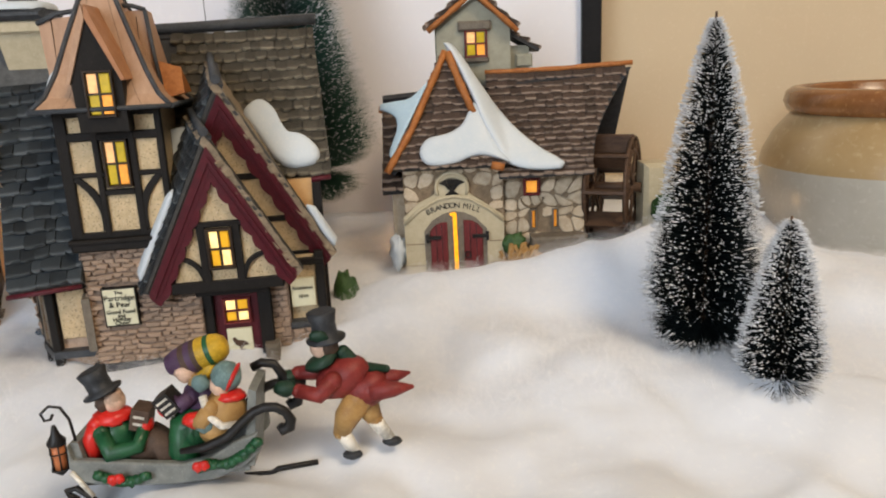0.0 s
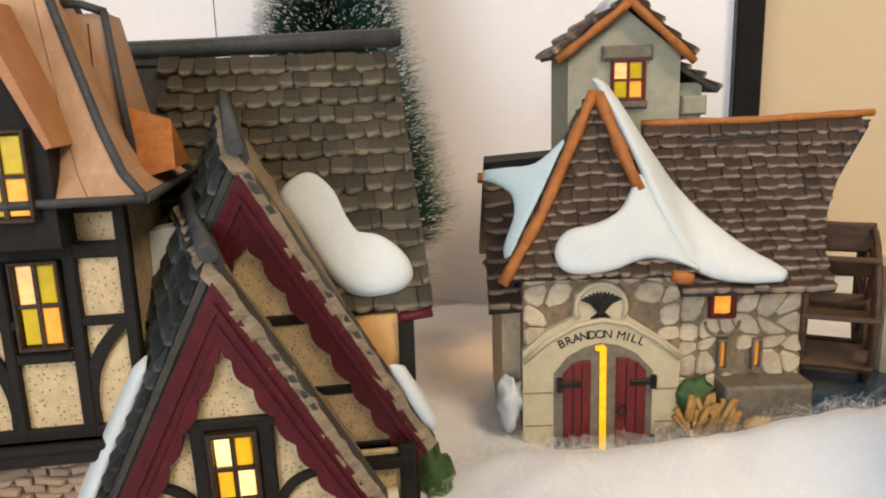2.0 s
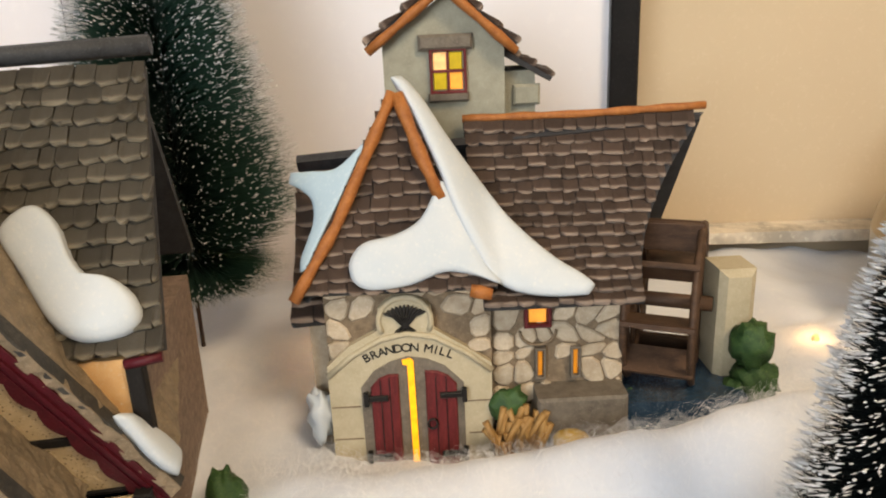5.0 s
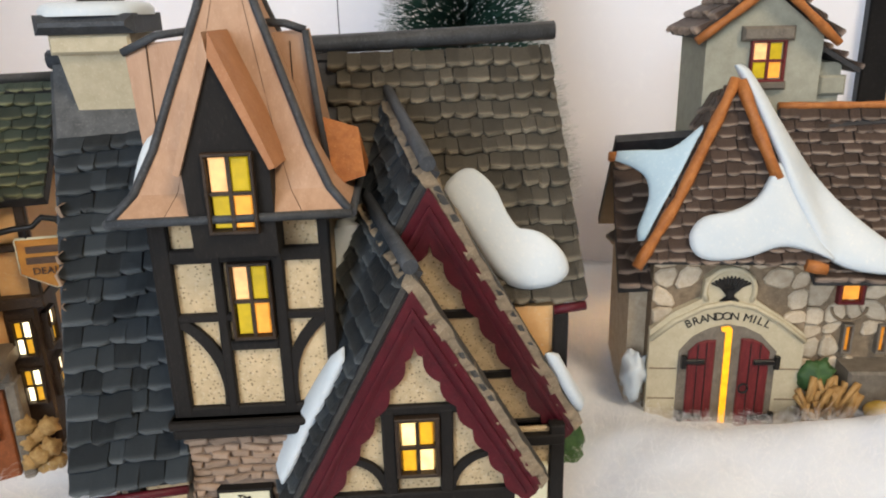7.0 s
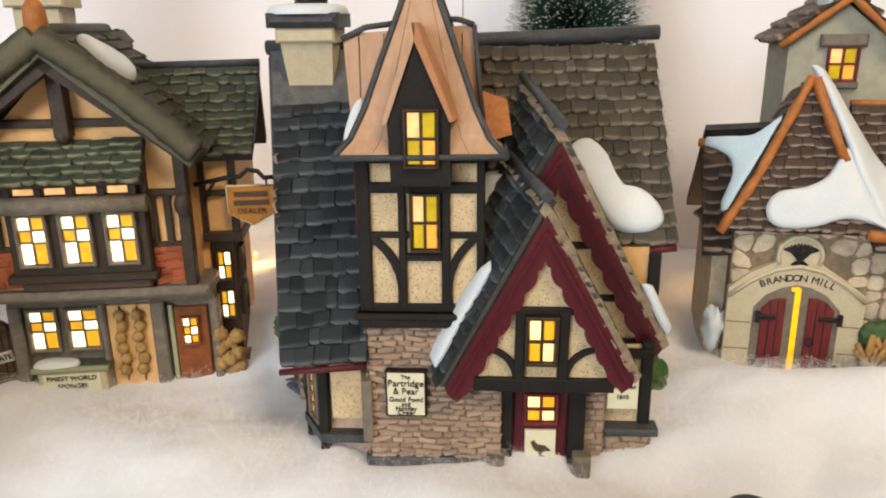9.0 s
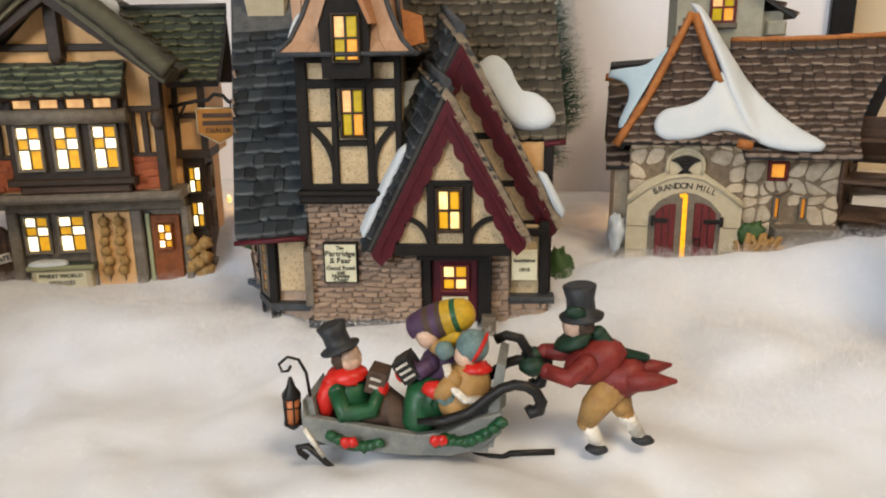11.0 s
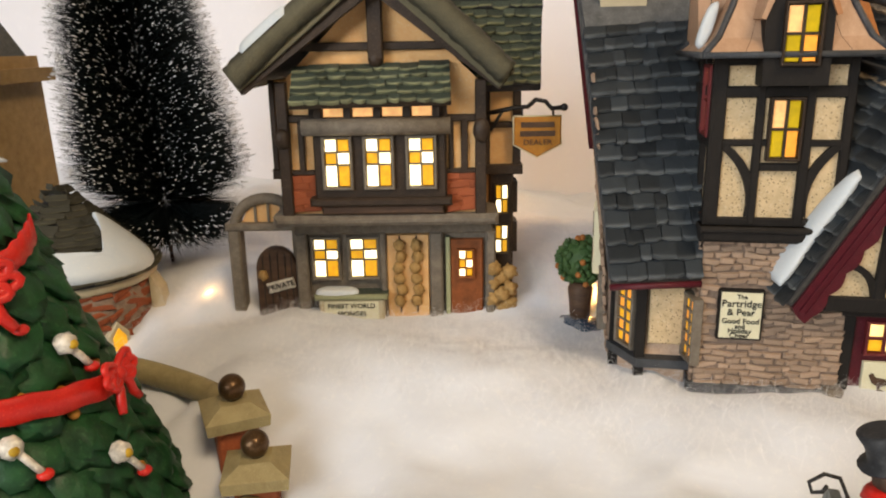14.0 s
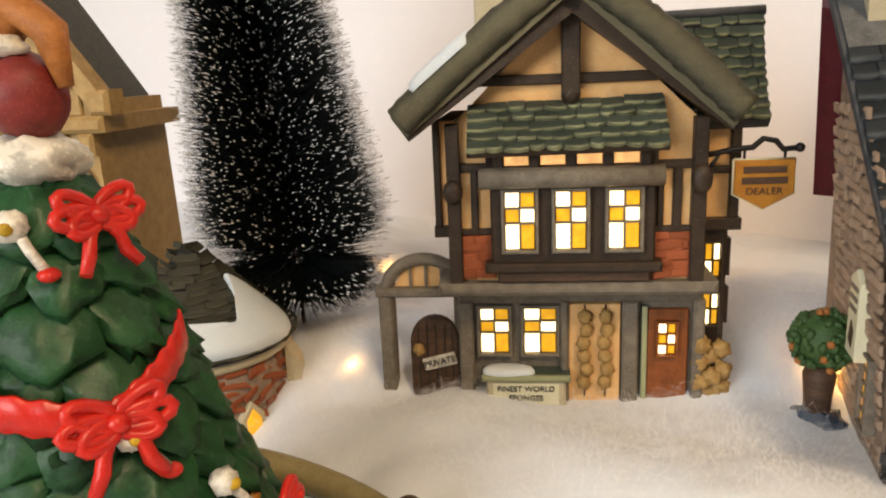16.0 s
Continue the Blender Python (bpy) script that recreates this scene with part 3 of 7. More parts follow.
SLOPE = ((-0.60, -5.5), (0.05, -5.2), (0.20, -4.0), (0.30, -2.3), (0.40, -0.2), (0.50, 0.9), (0.62, 1.6), (0.80, 1.6))
# x, y, radius across, radius along, rise
MOUNDS = ((0.10, 0.480, 0.05, 0.024, 2.2), (0.165, 0.490, 0.055, 0.032, 3.0), (0.01, 0.482, 0.06, 0.022, 1.3), (-0.36, 0.29, 0.06, 0.05, -1.1), (-0.455, 0.355, 0.05, 0.045, -1.3), (-0.050, 0.270, 0.045, 0.016, 0.9), (0.02, 0.20, 0.10, 0.05, 0.8),
          (0.24, 0.47, 0.10, 0.06, 0.9), (-0.47, 0.45, 0.07, 0.04, 1.2), (0.25, 0.30, 0.10, 0.08, 0.6), (-0.02, 0.445, 0.05, 0.03, 0.5), (-0.10, 0.285, 0.085, 0.04, 1.0), (0.15, 0.41, 0.06, 0.04, 0.5), (0.165, 0.35, 0.06, 0.04, 0.8), (-0.27, 0.52, 0.05, 0.05, 1.0),
          (-0.083, 0.292, 0.032, 0.017, 0.45), (-0.030, 0.327, 0.032, 0.02, 0.8), (-0.142, 0.288, 0.02, 0.015, 0.05), (-0.26, 0.395, 0.035, 0.03, 0.5), (-0.33, 0.41, 0.06, 0.022, 0.35))


def snow_height(x, y):
    h = lerp_table(SLOPE, y)
    for mx, my, rx, ry, up in MOUNDS:
        h += up * math.exp(-((x - mx) / rx) ** 2 - ((y - my) / ry) ** 2)
    p = Vector((x, y, 0.0))
    q = p + 0.012 * Vector((noise.noise(p * 30), noise.noise(p * 30 + Vector((5, 5, 0))), 0))
    billow = math.sqrt(0.02 + noise.noise(q * 17 + Vector((3, 1, 0))) ** 2)
    h += 0.9 * noise.noise(p * 12) + 1.1 * (billow - 0.22) + 0.20 * noise.noise(q * 42) + 0.10 * noise.noise(q * 80) + 0.05 * noise.noise(p * 130) + 0.03 * noise.noise(p * 240)
    return h * CM


def snow_ground():
    nx, ny, x0, x1, y0, y1 = 420, 320, -1.0, 0.75, -0.55, 0.745
    verts = [(x0 + (x1 - x0) * i / nx, y0 + (y1 - y0) * k / ny) for k in range(ny + 1) for i in range(nx + 1)]
    verts = [(x, y, snow_height(x, y)) for x, y in verts]
    w = nx + 1
    faces = [(k * w + i, k * w + i + 1, (k + 1) * w + i + 1, (k + 1) * w + i) for k in range(ny) for i in range(nx)]
    me = bpy.data.meshes.new("cotton_snow_ground")
    me.from_pydata(verts, [], faces)
    me.materials.append(M_COTTON)
    me.polygons.foreach_set("use_smooth", [True] * len(faces))
    return tagged(new("ground", me), "white cotton batting laid as snow over the table", "ground", kind="structure")


snow_ground()


def structure_box(name, dims, material, label, category):
    bm = bmesh.new()
    box(bm, *[d * 100 for d in dims])
    return tagged(part(name, bm, material), label, category, kind="structure")


table = structure_box("table", (-1.05, 0.80, -0.60, 0.748, -0.09, -0.07), M_BRWOOD, "brown wooden table top under the cotton snow", "table")
for leg_x in (-98, 73):
    for leg_y in (-54, 68):
        solid(table, "leg", M_BRWOOD, lambda bm: box(bm, leg_x - 3, leg_x + 3, leg_y - 3, leg_y + 3, -80, -9, inset=0.3))
structure_box("wall_north", (-2.6, 2.6, 0.76, 0.86, -0.80, 1.75), M_WALL, "tan painted wall behind the display", "wall")
structure_box("wall_south", (-2.6, 2.6, -2.6, -2.5, -0.80, 1.75), M_ROOM, "plain painted room wall", "wall")
structure_box("wall_east", (2.5, 2.6, -2.5, 0.76, -0.80, 1.75), M_ROOM, "plain painted room wall", "wall")
structure_box("wall_west", (-2.6, -2.5, -2.5, 0.76, -0.80, 1.75), M_ROOM, "plain painted room wall", "wall")
structure_box("ceiling", (-2.6, 2.6, -2.6, 0.86, 1.75, 1.85), M_ROOM, "plain painted ceiling", "ceiling")
structure_box("floor", (-2.6, 2.6, -2.6, 0.86, -0.90, -0.80), M_BRWOOD, "brown wooden floor", "floor")
structure_box("trim", (0.137, 1.2, 0.735, 0.7595, 0.028, 0.036), M_TRIM, "cream painted ledge along the tan wall", "trim")

board = thing("backdrop_board", -0.4, 0.715, -0.05, 0, "large white board with a black frame standing behind the village", "board")
solid(board, "board_panel", M_PANEL, lambda bm: box(bm, -180, 51.7, 0, 1.2, -2, 85))
solid(board, "board_frame", M_BLACK, lambda bm: box(bm, 51.7, 53.4, -0.8, 1.6, -2, 86, inset=0.1))
solid(board, "board_seam", M_TIMBER, lambda bm: box(bm, 18.6, 18.66, -0.02, 0.3, 10, 85))

# ---------- the half-timbered inn ----------
inn = thing("village_inn", -0.176, 0.400, 0.0, 11, "ceramic half-timbered inn with slate roof, maroon gables and lit windows", "model house")


def inn_walls():
    solid(inn, "wall_core", M_MORTAR, lambda bm: box(bm, -4.1, 11.1, 2.6, 13.0, -1.5, 8.2), "pinkish brown brick walls")
    for b in ((-0.75, 4.9, 0.05, 4, -1.5, 6.7), (8.4, 9.45, 0.9, 4, -1.5, 5.0), (9.4, 11.5, 1.75, 4, -1.5, 5.0), (9.45, 11.5, 1.0, 2.0, -1.5, 0.9), (4.8, 8.0, 0.9, 4, -1.5, 7.5)):
        solid(inn, "wall_block", M_MORTAR, lambda bm: box(bm, *b))
    bricks(inn, flat(-0.75, 4.9, 0.15, 6.6, 0.02), 23, 0.64, M_BRICK, 0.12, 11, keep=lambda s, t: not (0.11 < s < 0.45 and 0.32 < t < 0.69))
    bricks(inn, flat(8.45, 9.4, -0.2, 4.6, 0.88), 15, 0.5, M_BRICK, 0.12, 12)
    bricks(inn, lambda s, t: (-0.78, 2.6 - 2.6 * s, 0.25 + 6.3 * t), 19, 0.8, M_BRICK, 0.1, 13)
    # gable end towards the neighbour house
    solid(inn, "gable_wall", M_MORTAR, lambda bm: hull(bm, [(-4.1, 2.4, -1), (-4.1, 13, -1), (-4.1, 2.4, 7.5), (-4.1, 13, 7.5), (-4.4, 2.4, 7.5), (-5.4, 8, 16), (-3.4, 2.4, -1), (-3.4, 13, -1), (-3.4, 8, 16)]))
    bricks(inn, lambda s, t: (-4.12 - 0.085 * (0.3 + 12.5 * t), 9.5 - 7.0 * s, 0.3 + 12.5 * t), 27, 0.95, M_BRICK, 0.12, 14, keep=lambda s, t: not (0.7 < s < 0.9 and 0.08 < t < 0.3) and 9.5 - 7.0 * s > 7.7 - (17.7 - (0.3 + 12.5 * t)) / 1.53)
    for z, h in ((0.4, 0.35),):
        beam(inn, -1.0, 4.95, z - 0.6, z - 0.1, -0.25, 0.3, M_RIDGE, "plinth", inset=0.1)
        beam(inn, 9.4, 11.8, 0.95, 1.3, 0.75, 1.7, M_RIDGE, "sill", inset=0.1)


def inn_tower():
    solid(inn, "tower_body", M_PLASTER, lambda bm: box(bm, -0.7, 4.0, -0.10, 4.2, 6.6, 14.2), "pitted cream plaster tower")
    t = dict(y0=-0.32, y1=0.0, material=M_TIMBER)
    for x0, x1 in ((-0.85, -0.38), (0.72, 1.02), (2.42, 2.78), (3.82, 4.15)):
        beam(inn, x0, x1, 7.2, 13.9, **t)
    for z0, z1 in ((12.12, 12.55), (10.3, 10.55), (7.0, 7.5), (13.3, 13.6)):
        beam(inn, -0.85, 4.15, z0, z1, y0=-0.30, y1=0.0, material=M_TIMBER)
    beam(inn, 1.0, 2.44, 9.36, 9.65, **t)
    slant(inn, (-0.35, 10.3), (0.78, 7.6), 0.34, -0.28, 0, M_TIMBER, bow=0.42)
    slant(inn, (3.85, 10.4), (2.72, 7.6), 0.34, -0.28, 0, M_TIMBER, bow=-0.42)
    beam(inn, -1.0, 4.9, 6.55, 7.2, -0.62, 0.3, M_TIMBER, "jetty_beam", inset=0.12)
    beam(inn, -1.05, 4.9, 6.95, 7.2, -0.75, 0.3, M_TIMBER, "jetty_beam", inset=0.08)
    beam(inn, 1.15, 2.35, 12.62, 12.86, -0.36, 0, M_PLASTER, "panel")
    pane_window(inn, 1.28, 2.30, 9.86, 12.05, -0.3, [[L_PINK, L_OLIVE], [L_OLIVE, L_ORNG]], M_BTIMBER, 0.10, 0.1)
    # side of the tower towards the neighbour
    for v0, v1 in ((-0.3, 0.1), (1.5, 1.85), (2.9, 3.2)):
        solid(inn, "timber", M_TIMBER, lambda bm: box(bm, -0.92, -0.66, v0, v1, 7.2, 13.6))
    for z in (7.3, 10.4, 12.3):
        solid(inn, "timber", M_TIMBER, lambda bm: box(bm, -0.90, -0.66, 0, 4, z - 0.2, z + 0.2))
    side = pose(0, 0, 0, 0, 0, -90)
    pane_window(inn, -1.45, -0.2, 10.7, 13.2, -0.82, [[L_PINK, L_YELL], [L_OLIVE, L_ORNG]], M_REDDOOR, 0.1, 0.12, m=side)


def inn_spire():
    cu, cv = 1.65, 1.9

    def ring(z, hw, hv):
        splay = 0.25 * max(0.0, hw - 1.6) / 1.6
        return [(cu - hw + 0.3 * splay, cv - hv - splay, z), (cu + hw, cv - hv, z), (cu + hw, cv + hv, z), (cu - hw, cv + hv, z)]
    levels = ((13.75, 3.2, 3.0), (14.3, 2.65, 2.5), (15.4, 2.12, 2.0), (17.0, 1.55, 1.5), (19.0, 0.82, 0.8), (20.8, 0.25, 0.25), (21.2, 0.2, 0.2))

    def shell(bm):
        rings = [[bm.verts.new(Vector(p) * CM) for p in ring(*l)] for l in levels]
        for a, b in zip(rings, rings[1:]):
            for k in range(4):
                bm.faces.new((a[k], a[(k + 1) % 4], b[(k + 1) % 4], b[k]))
        bm.faces.new(rings[0][::-1])
        bm.faces.new(rings[-1])
    solid(inn, "spire_roof", M_COPPER, shell, "flared tan board spire roof with dark hips")
    for k in range(4):
        path = [Vector(ring(*l)[k]) for l in levels]
        solid(inn, "hip_strip", M_RIDGE, lambda bm: tube(bm, path, 0.13, 6))
    eave = ring(13.7, 3.25, 3.05)
    for k in range(4):
        solid(inn, "eave_strip", M_RIDGE, lambda bm: tube(bm, [eave[k], eave[(k + 1) % 4]], 0.13, 6))
    for face in (0, 3):
        for q in (0.22, 0.8):
            path = []
            for l in levels[:-1]:
                r = ring(*l)
                path.append(Vector(r[face]).lerp(Vector(r[(face + 1) % 4]), q))
            solid(inn, "board_joint", M_BRWOOD, lambda bm: tube(bm, path, 0.012, 4))
    solid(inn, "spire_back_roof", M_COPPER, lambda bm: hull(bm, [(-1.25, 1.6, 13.6), (-1.55, 1.9, 18.1), (4.1, 1.6, 13.6), (3.65, 1.9, 18.4), (-1.2, 5.5, 13.6), (-1.45, 3.6, 18.1), (4.1, 5.5, 13.6), (3.6, 3.6, 18.4)]), "tan boarded rear roof")
    solid(inn, "ridge_strip", M_RIDGE, lambda bm: tube(bm, [(-1.6, 1.85, 17.9), (-0.6, 1.85, 18.35), (0.7, 1.9, 18.5)], 0.13, 6))
    solid(inn, "ridge_strip", M_RIDGE, lambda bm: tube(bm, [(2.4, 1.9, 18.65), (3.1, 1.85, 18.6), (3.68, 1.85, 18.4)], 0.13, 6))
    solid(inn, "ridge_strip", M_RIDGE, lambda bm: tube(bm, [(3.68, 1.75, 18.4), (3.9, 1.6, 16.0), (4.15, 1.45, 14.0)], 0.11, 6))
    for x in (-0.9, 0.1, 3.2):
        solid(inn, "board_joint", M_BRWOOD, lambda bm: tube(bm, [(x, 1.62, 13.8), (x, 1.86, 18.1)], 0.02, 4))
    solid(inn, "side_gablet", M_ORANGE, lambda bm: hull(bm, [(4.0, 1.0, 13.9), (5.2, 1.2, 14.2), (4.0, 3.5, 13.9), (5.2, 3.4, 14.2), (3.8, 2.2, 15.9), (5.0, 2.2, 15.5)]))
    # window gablet
    solid(inn, "gablet_front", M_TIMBER, lambda bm: prism(bm, [(0.6, 12.6), (2.85, 12.6), (2.82, 15.15), (1.6, 17.95), (0.52, 15.05)], -1.22, 0.6))
    solid(inn, "gablet_roof", M_COPPER, lambda bm: hull(bm, [(0.34, -1.36, 14.95), (0.5, -1.36, 14.9), (1.5, -1.36, 18.5), (1.6, -1.36, 17.9), (0.1, 1.2, 14.95), (0.3, 1.2, 14.9), (1.55, 1.4, 18.5), (1.62, 1.4, 17.9)]))
    solid(inn, "gablet_roof", M_ORANGE_PALE, lambda bm: hull(bm, [(3.0, -1.36, 15.05), (2.84, -1.36, 15.0), (1.66, -1.36, 18.5), (1.58, -1.36, 17.9), (3.3, 1.2, 15.05), (3.1, 1.2, 15.0), (1.66, 1.4, 18.5), (1.6, 1.4, 17.9)]))
    pane_window(inn, 1.22, 2.34, 13.4, 15.4, -1.27, [[L_PINK, L_OLIVE], [L_OLIVE, L_ORNG]], M_BTIMBER, 0.10, 0.1)
    solid(inn, "finial", M_RIDGE, lambda bm: lathe(bm, [(0.28, 20.9), (0.4, 21.1), (0.3, 21.3), (0.15, 21.8)], cu, cv, 12))


def inn_roof():
    ridge_v, ridge_z, k = 7.9, 17.7, 1.53
    at = lambda u, z: (u, ridge_v - (ridge_z - z) / k, z)
    left = bilinear(at(-4.35, 4.75), at(-0.75, 5.0), at(-0.7, 17.2), at(-6.1, 16.9))
    right = bilinear(at(2.2, 9.3), at(12.35, 9.4), at(11.9, 17.4), at(2.2, 17.3))
    patch_slab(inn, left, 0.35, M_UNDER)
    patch_slab(inn, right, 0.35, M_UNDER)
    patch_slab(inn, bilinear((11.4, 13.6, 9.3), (-5.0, 13.6, 9.3), at(-6.0, 17.4), at(11.6, 17.4)), 0.35, M_UNDER)
    shingles(inn, left, 19, 0.72, M_SLATE_D, 0.24, 3, keep=lambda s, t: t < 0.83)
    shingles(inn, right, 14, 0.60, M_SLATE_B, 0.22, 4, keep=lambda s, t: s > 0.17)
    patch_slab(inn, bilinear(at(-5.7, 14.8), at(-0.75, 15.0), at(-0.7, 17.3), at(-6.1, 17.2)), -0.18, M_LEAD, "lead_flashing")
    solid(inn, "ridge_cap", M_RIDGE, lambda bm: tube(bm, [(-6.4, 7.9, 17.45), (-2, 7.9, 17.6), (5, 7.9, 17.75), (12.15, 7.9, 18.0)], 0.34, 8), "dark lead ridge")
    # maroon verge on the gable end
    solid(inn, "verge", M_RIDGE, lambda bm: hull(bm, [(u + e, at(0, z)[1], z + 0.15 - d) for u, z, w in ((-6.2, 16.9, 0.4), (-4.45, 5.0, 0.35)) for e in (0.0, 0.2) for d in (0.0, w)]))
    solid(inn, "bargeboard", M_MAROON, lambda bm: hull(bm, [(-6.3, 7.9, 17.4), (-6.3, 7.9, 16.4), (-5.2, 12.5, 9.6), (-5.2, 12.5, 8.4), (-5.3, 7.6, 17.2), (-5.3, 7.6, 16.2), (-4.4, 12.0, 9.6), (-4.4, 12.0, 8.4)]))
    solid(inn, "gutter", M_MAROON, lambda bm: tube(bm, [at(-4.4, 4.55), at(-0.8, 4.8)], 0.14, 6))
    solid(inn, "gutter", M_MAROON, lambda bm: tube(bm, [at(11.2, 9.1), at(12.3, 9.2)], 0.16, 6))
    # right wall under the eave
    solid(inn, "wall_side", M_CREAM, lambda bm: box(bm, 8.5, 11.6, 2.45, 3.0, 3, 9.2))
    for x in (11.2,):
        beam(inn, x, x + 0.5, -0.5, 9.0, 2.2, 2.7, M_TIMBER)
    # chimney
    ch = solid(inn, "chimney", M_PALESTONE, lambda bm: [hull(bm, [(-5.0, 6.5, 15.5), (-3.0, 6.5, 15.5), (-5.0, 8, 15.3), (-2.9, 8, 15.3), (-5.25, 5.8, 18.3), (-2.75, 5.8, 18.3), (-5.25, 8.2, 18.3), (-2.75, 8.2, 18.3)]), box(bm, -5.35, -2.65, 5.7, 8.3, 17.7, 18.35, inset=0.1)], "cream stone chimney with a snowy dark cap")
    solid(ch, "chimney_cap", M_RIDGE, lambda bm: box(bm, -5.7, -2.4, 5.4, 8.6, 18.35, 19.0, inset=0.25))
    snow_patch(ch, [(-5.5, 5.7), (-2.6, 5.7), (-2.6, 8.3), (-5.5, 8.3)], lambda s, t, h: (s, t, 19.0 + h), 0.4)
    tw = []
    for i in range(14):
        tw.append((-4.0 + 0.12 * math.cos(i * 1.1), 7 + 0.12 * math.sin(i * 1.1), 19.2 + i * 0.28))
    solid(ch, "chimney_pot", M_IRON, lambda bm: tube(bm, tw, [0.75 + 0.1 * math.sin(i * 2.2) for i in range(14)], 10), "twisted black pot")


def forward_lean(k, z0):
    """A shear that brings a gable's tip forward over its feet."""
    return Matrix(((1, 0, 0, 0), (0, 1, -k, k * z0), (0, 0, 1, 0), (0, 0, 0, 1)))


def slope_point(g, side, s, t, h):
    """A place on a gable's roof: s down from the tip (0 to 1), t back along the ridge, h proud of it."""
    tip, foot = Vector(g["tip"]), Vector(g["fl"] if side < 0 else g["fr"])
    d = (foot - tip).normalized()
    out = Vector((d.y, -d.x)) * (-1 if side > 0 else 1)
    q = tip + (foot - tip) * s + out * (0.42 + h)
    p = g["m"] @ Vector((q.x, g["y"], q.y))
    return tuple(p + Vector((g["axis"][0], 1, g["axis"][1])) * t)


def gable(parent, g, width, back, wave, roofmats, seed):
    """A leaning gable roof: scalloped maroon boards, grey verge, and two slopes running back along a rising ridge."""
    tip, fl, fr, y, m = Vector(g["tip"]), Vector(g["fl"]), Vector(g["fr"]), g["y"], g["m"]
    run = Vector((g["axis"][0], 1, g["axis"][1])) * back
    for foot, sgn in ((fl, 1), (fr, -1)):
        d = (foot - tip).normalized()
        inner = Vector((-d.y, d.x)) * sgn
        n = wave * 6
        low = [tip + (foot - tip) * (i / n) + inner * (width * (0.96 + 0.2 * abs(math.sin(math.pi * wave * i / n)))) for i in range(n + 1)]
        low[0] = Vector((tip.x, tip.y - width / abs(d.x)))
        low = [low[0]] + [p for p in low[1:] if (p.x - tip.x) * (foot.x - tip.x) > 0.02]
        o = [tuple(tip)] + [tuple(p) for p in low] + [tuple(foot + inner * width * 0.9 + d * 0.35), tuple(foot + inner * width * 0.3 + d * 0.2), tuple(foot)]
        bm = bmesh.new()
        prism(bm, o, y - 0.1, y + 0.55, m)
        part("bargeboard", bm, M_MAROON, parent, "scalloped maroon bargeboard")
        for q, w, up in ((0.30, 0.14, 0.2), (0.62, 0.08, 0.15)):
            bm = bmesh.new()
            prism(bm, [(tip.x, tip.y - q * width / abs(d.x)), tuple(foot + inner * width * q), tuple(foot + inner * width * (q + w)), (tip.x, tip.y - (q + w) * width / abs(d.x))], y - up, y, m)
            part("moulding", bm, M_MAROON, parent)
        bm = bmesh.new()
        out = [tip, foot, foot - inner * 0.30, Vector((tip.x, tip.y + 0.30 / max(0.3, abs(d.x))))]
        prism(bm, [tuple(p) for p in out], y - 0.02, y + 0.6, m, inset=0.1)
        part("verge", bm, M_GREYEDGE, parent)
        e0, e1 = foot - inner * 0.28, Vector((tip.x, tip.y + 0.28 / max(0.3, abs(d.x))))
        A, B = m @ Vector((e0.x, y - 0.02, e0.y)), m @ Vector((e1.x, y - 0.02, e1.y))
        D, C = A + run, B + run
        P = bilinear(D, A, B, C) if sgn > 0 else bilinear(A, D, C, B)
        if sgn > 0:
            patch_slab(parent, P, 0.4, M_UNDER)
            shingles(parent, P, max(3, round((B - A).length / 0.66)), 0.68, roofmats[0], 0.15, seed + sgn)
        else:
            def rough(u, v):
                p = Vector(P(u, v))
                return p + Vector((0.75, 0, 0.5)) * (0.10 * noise.noise(p * 1.6) + 0.07 * noise.noise(p * 4.0))
            patch_slab(parent, rough, 0.4, roofmats[1], "mossy_roof", 34)
    rise = 0.36 / max(0.3, abs((fr - tip).normalized().x)) - 0.05
    r0 = m @ Vector((tip.x, y - 0.12, tip.y + rise))
    bm = bmesh.new()
    tube(bm, [r0, r0 + run * 0.5, r0 + run], [0.24, 0.2, 0.2], 8)
    part("ridge_cap", bm, M_RIDGE, parent, "dark lead ridge")


REAR = dict(tip=(7.02, 14.1), fl=(1.95, 4.9), fr=(12.0, 4.75), y=2.1, axis=(-0.16, 0.18), m=forward_lean(0.23, 4.3))
PORCH = dict(tip=(6.42, 11.7), fl=(2.55, 4.15), fr=(10.2, 4.75), y=-1.0, axis=(-0.28, 0.17), m=forward_lean(0.11, 3.6))


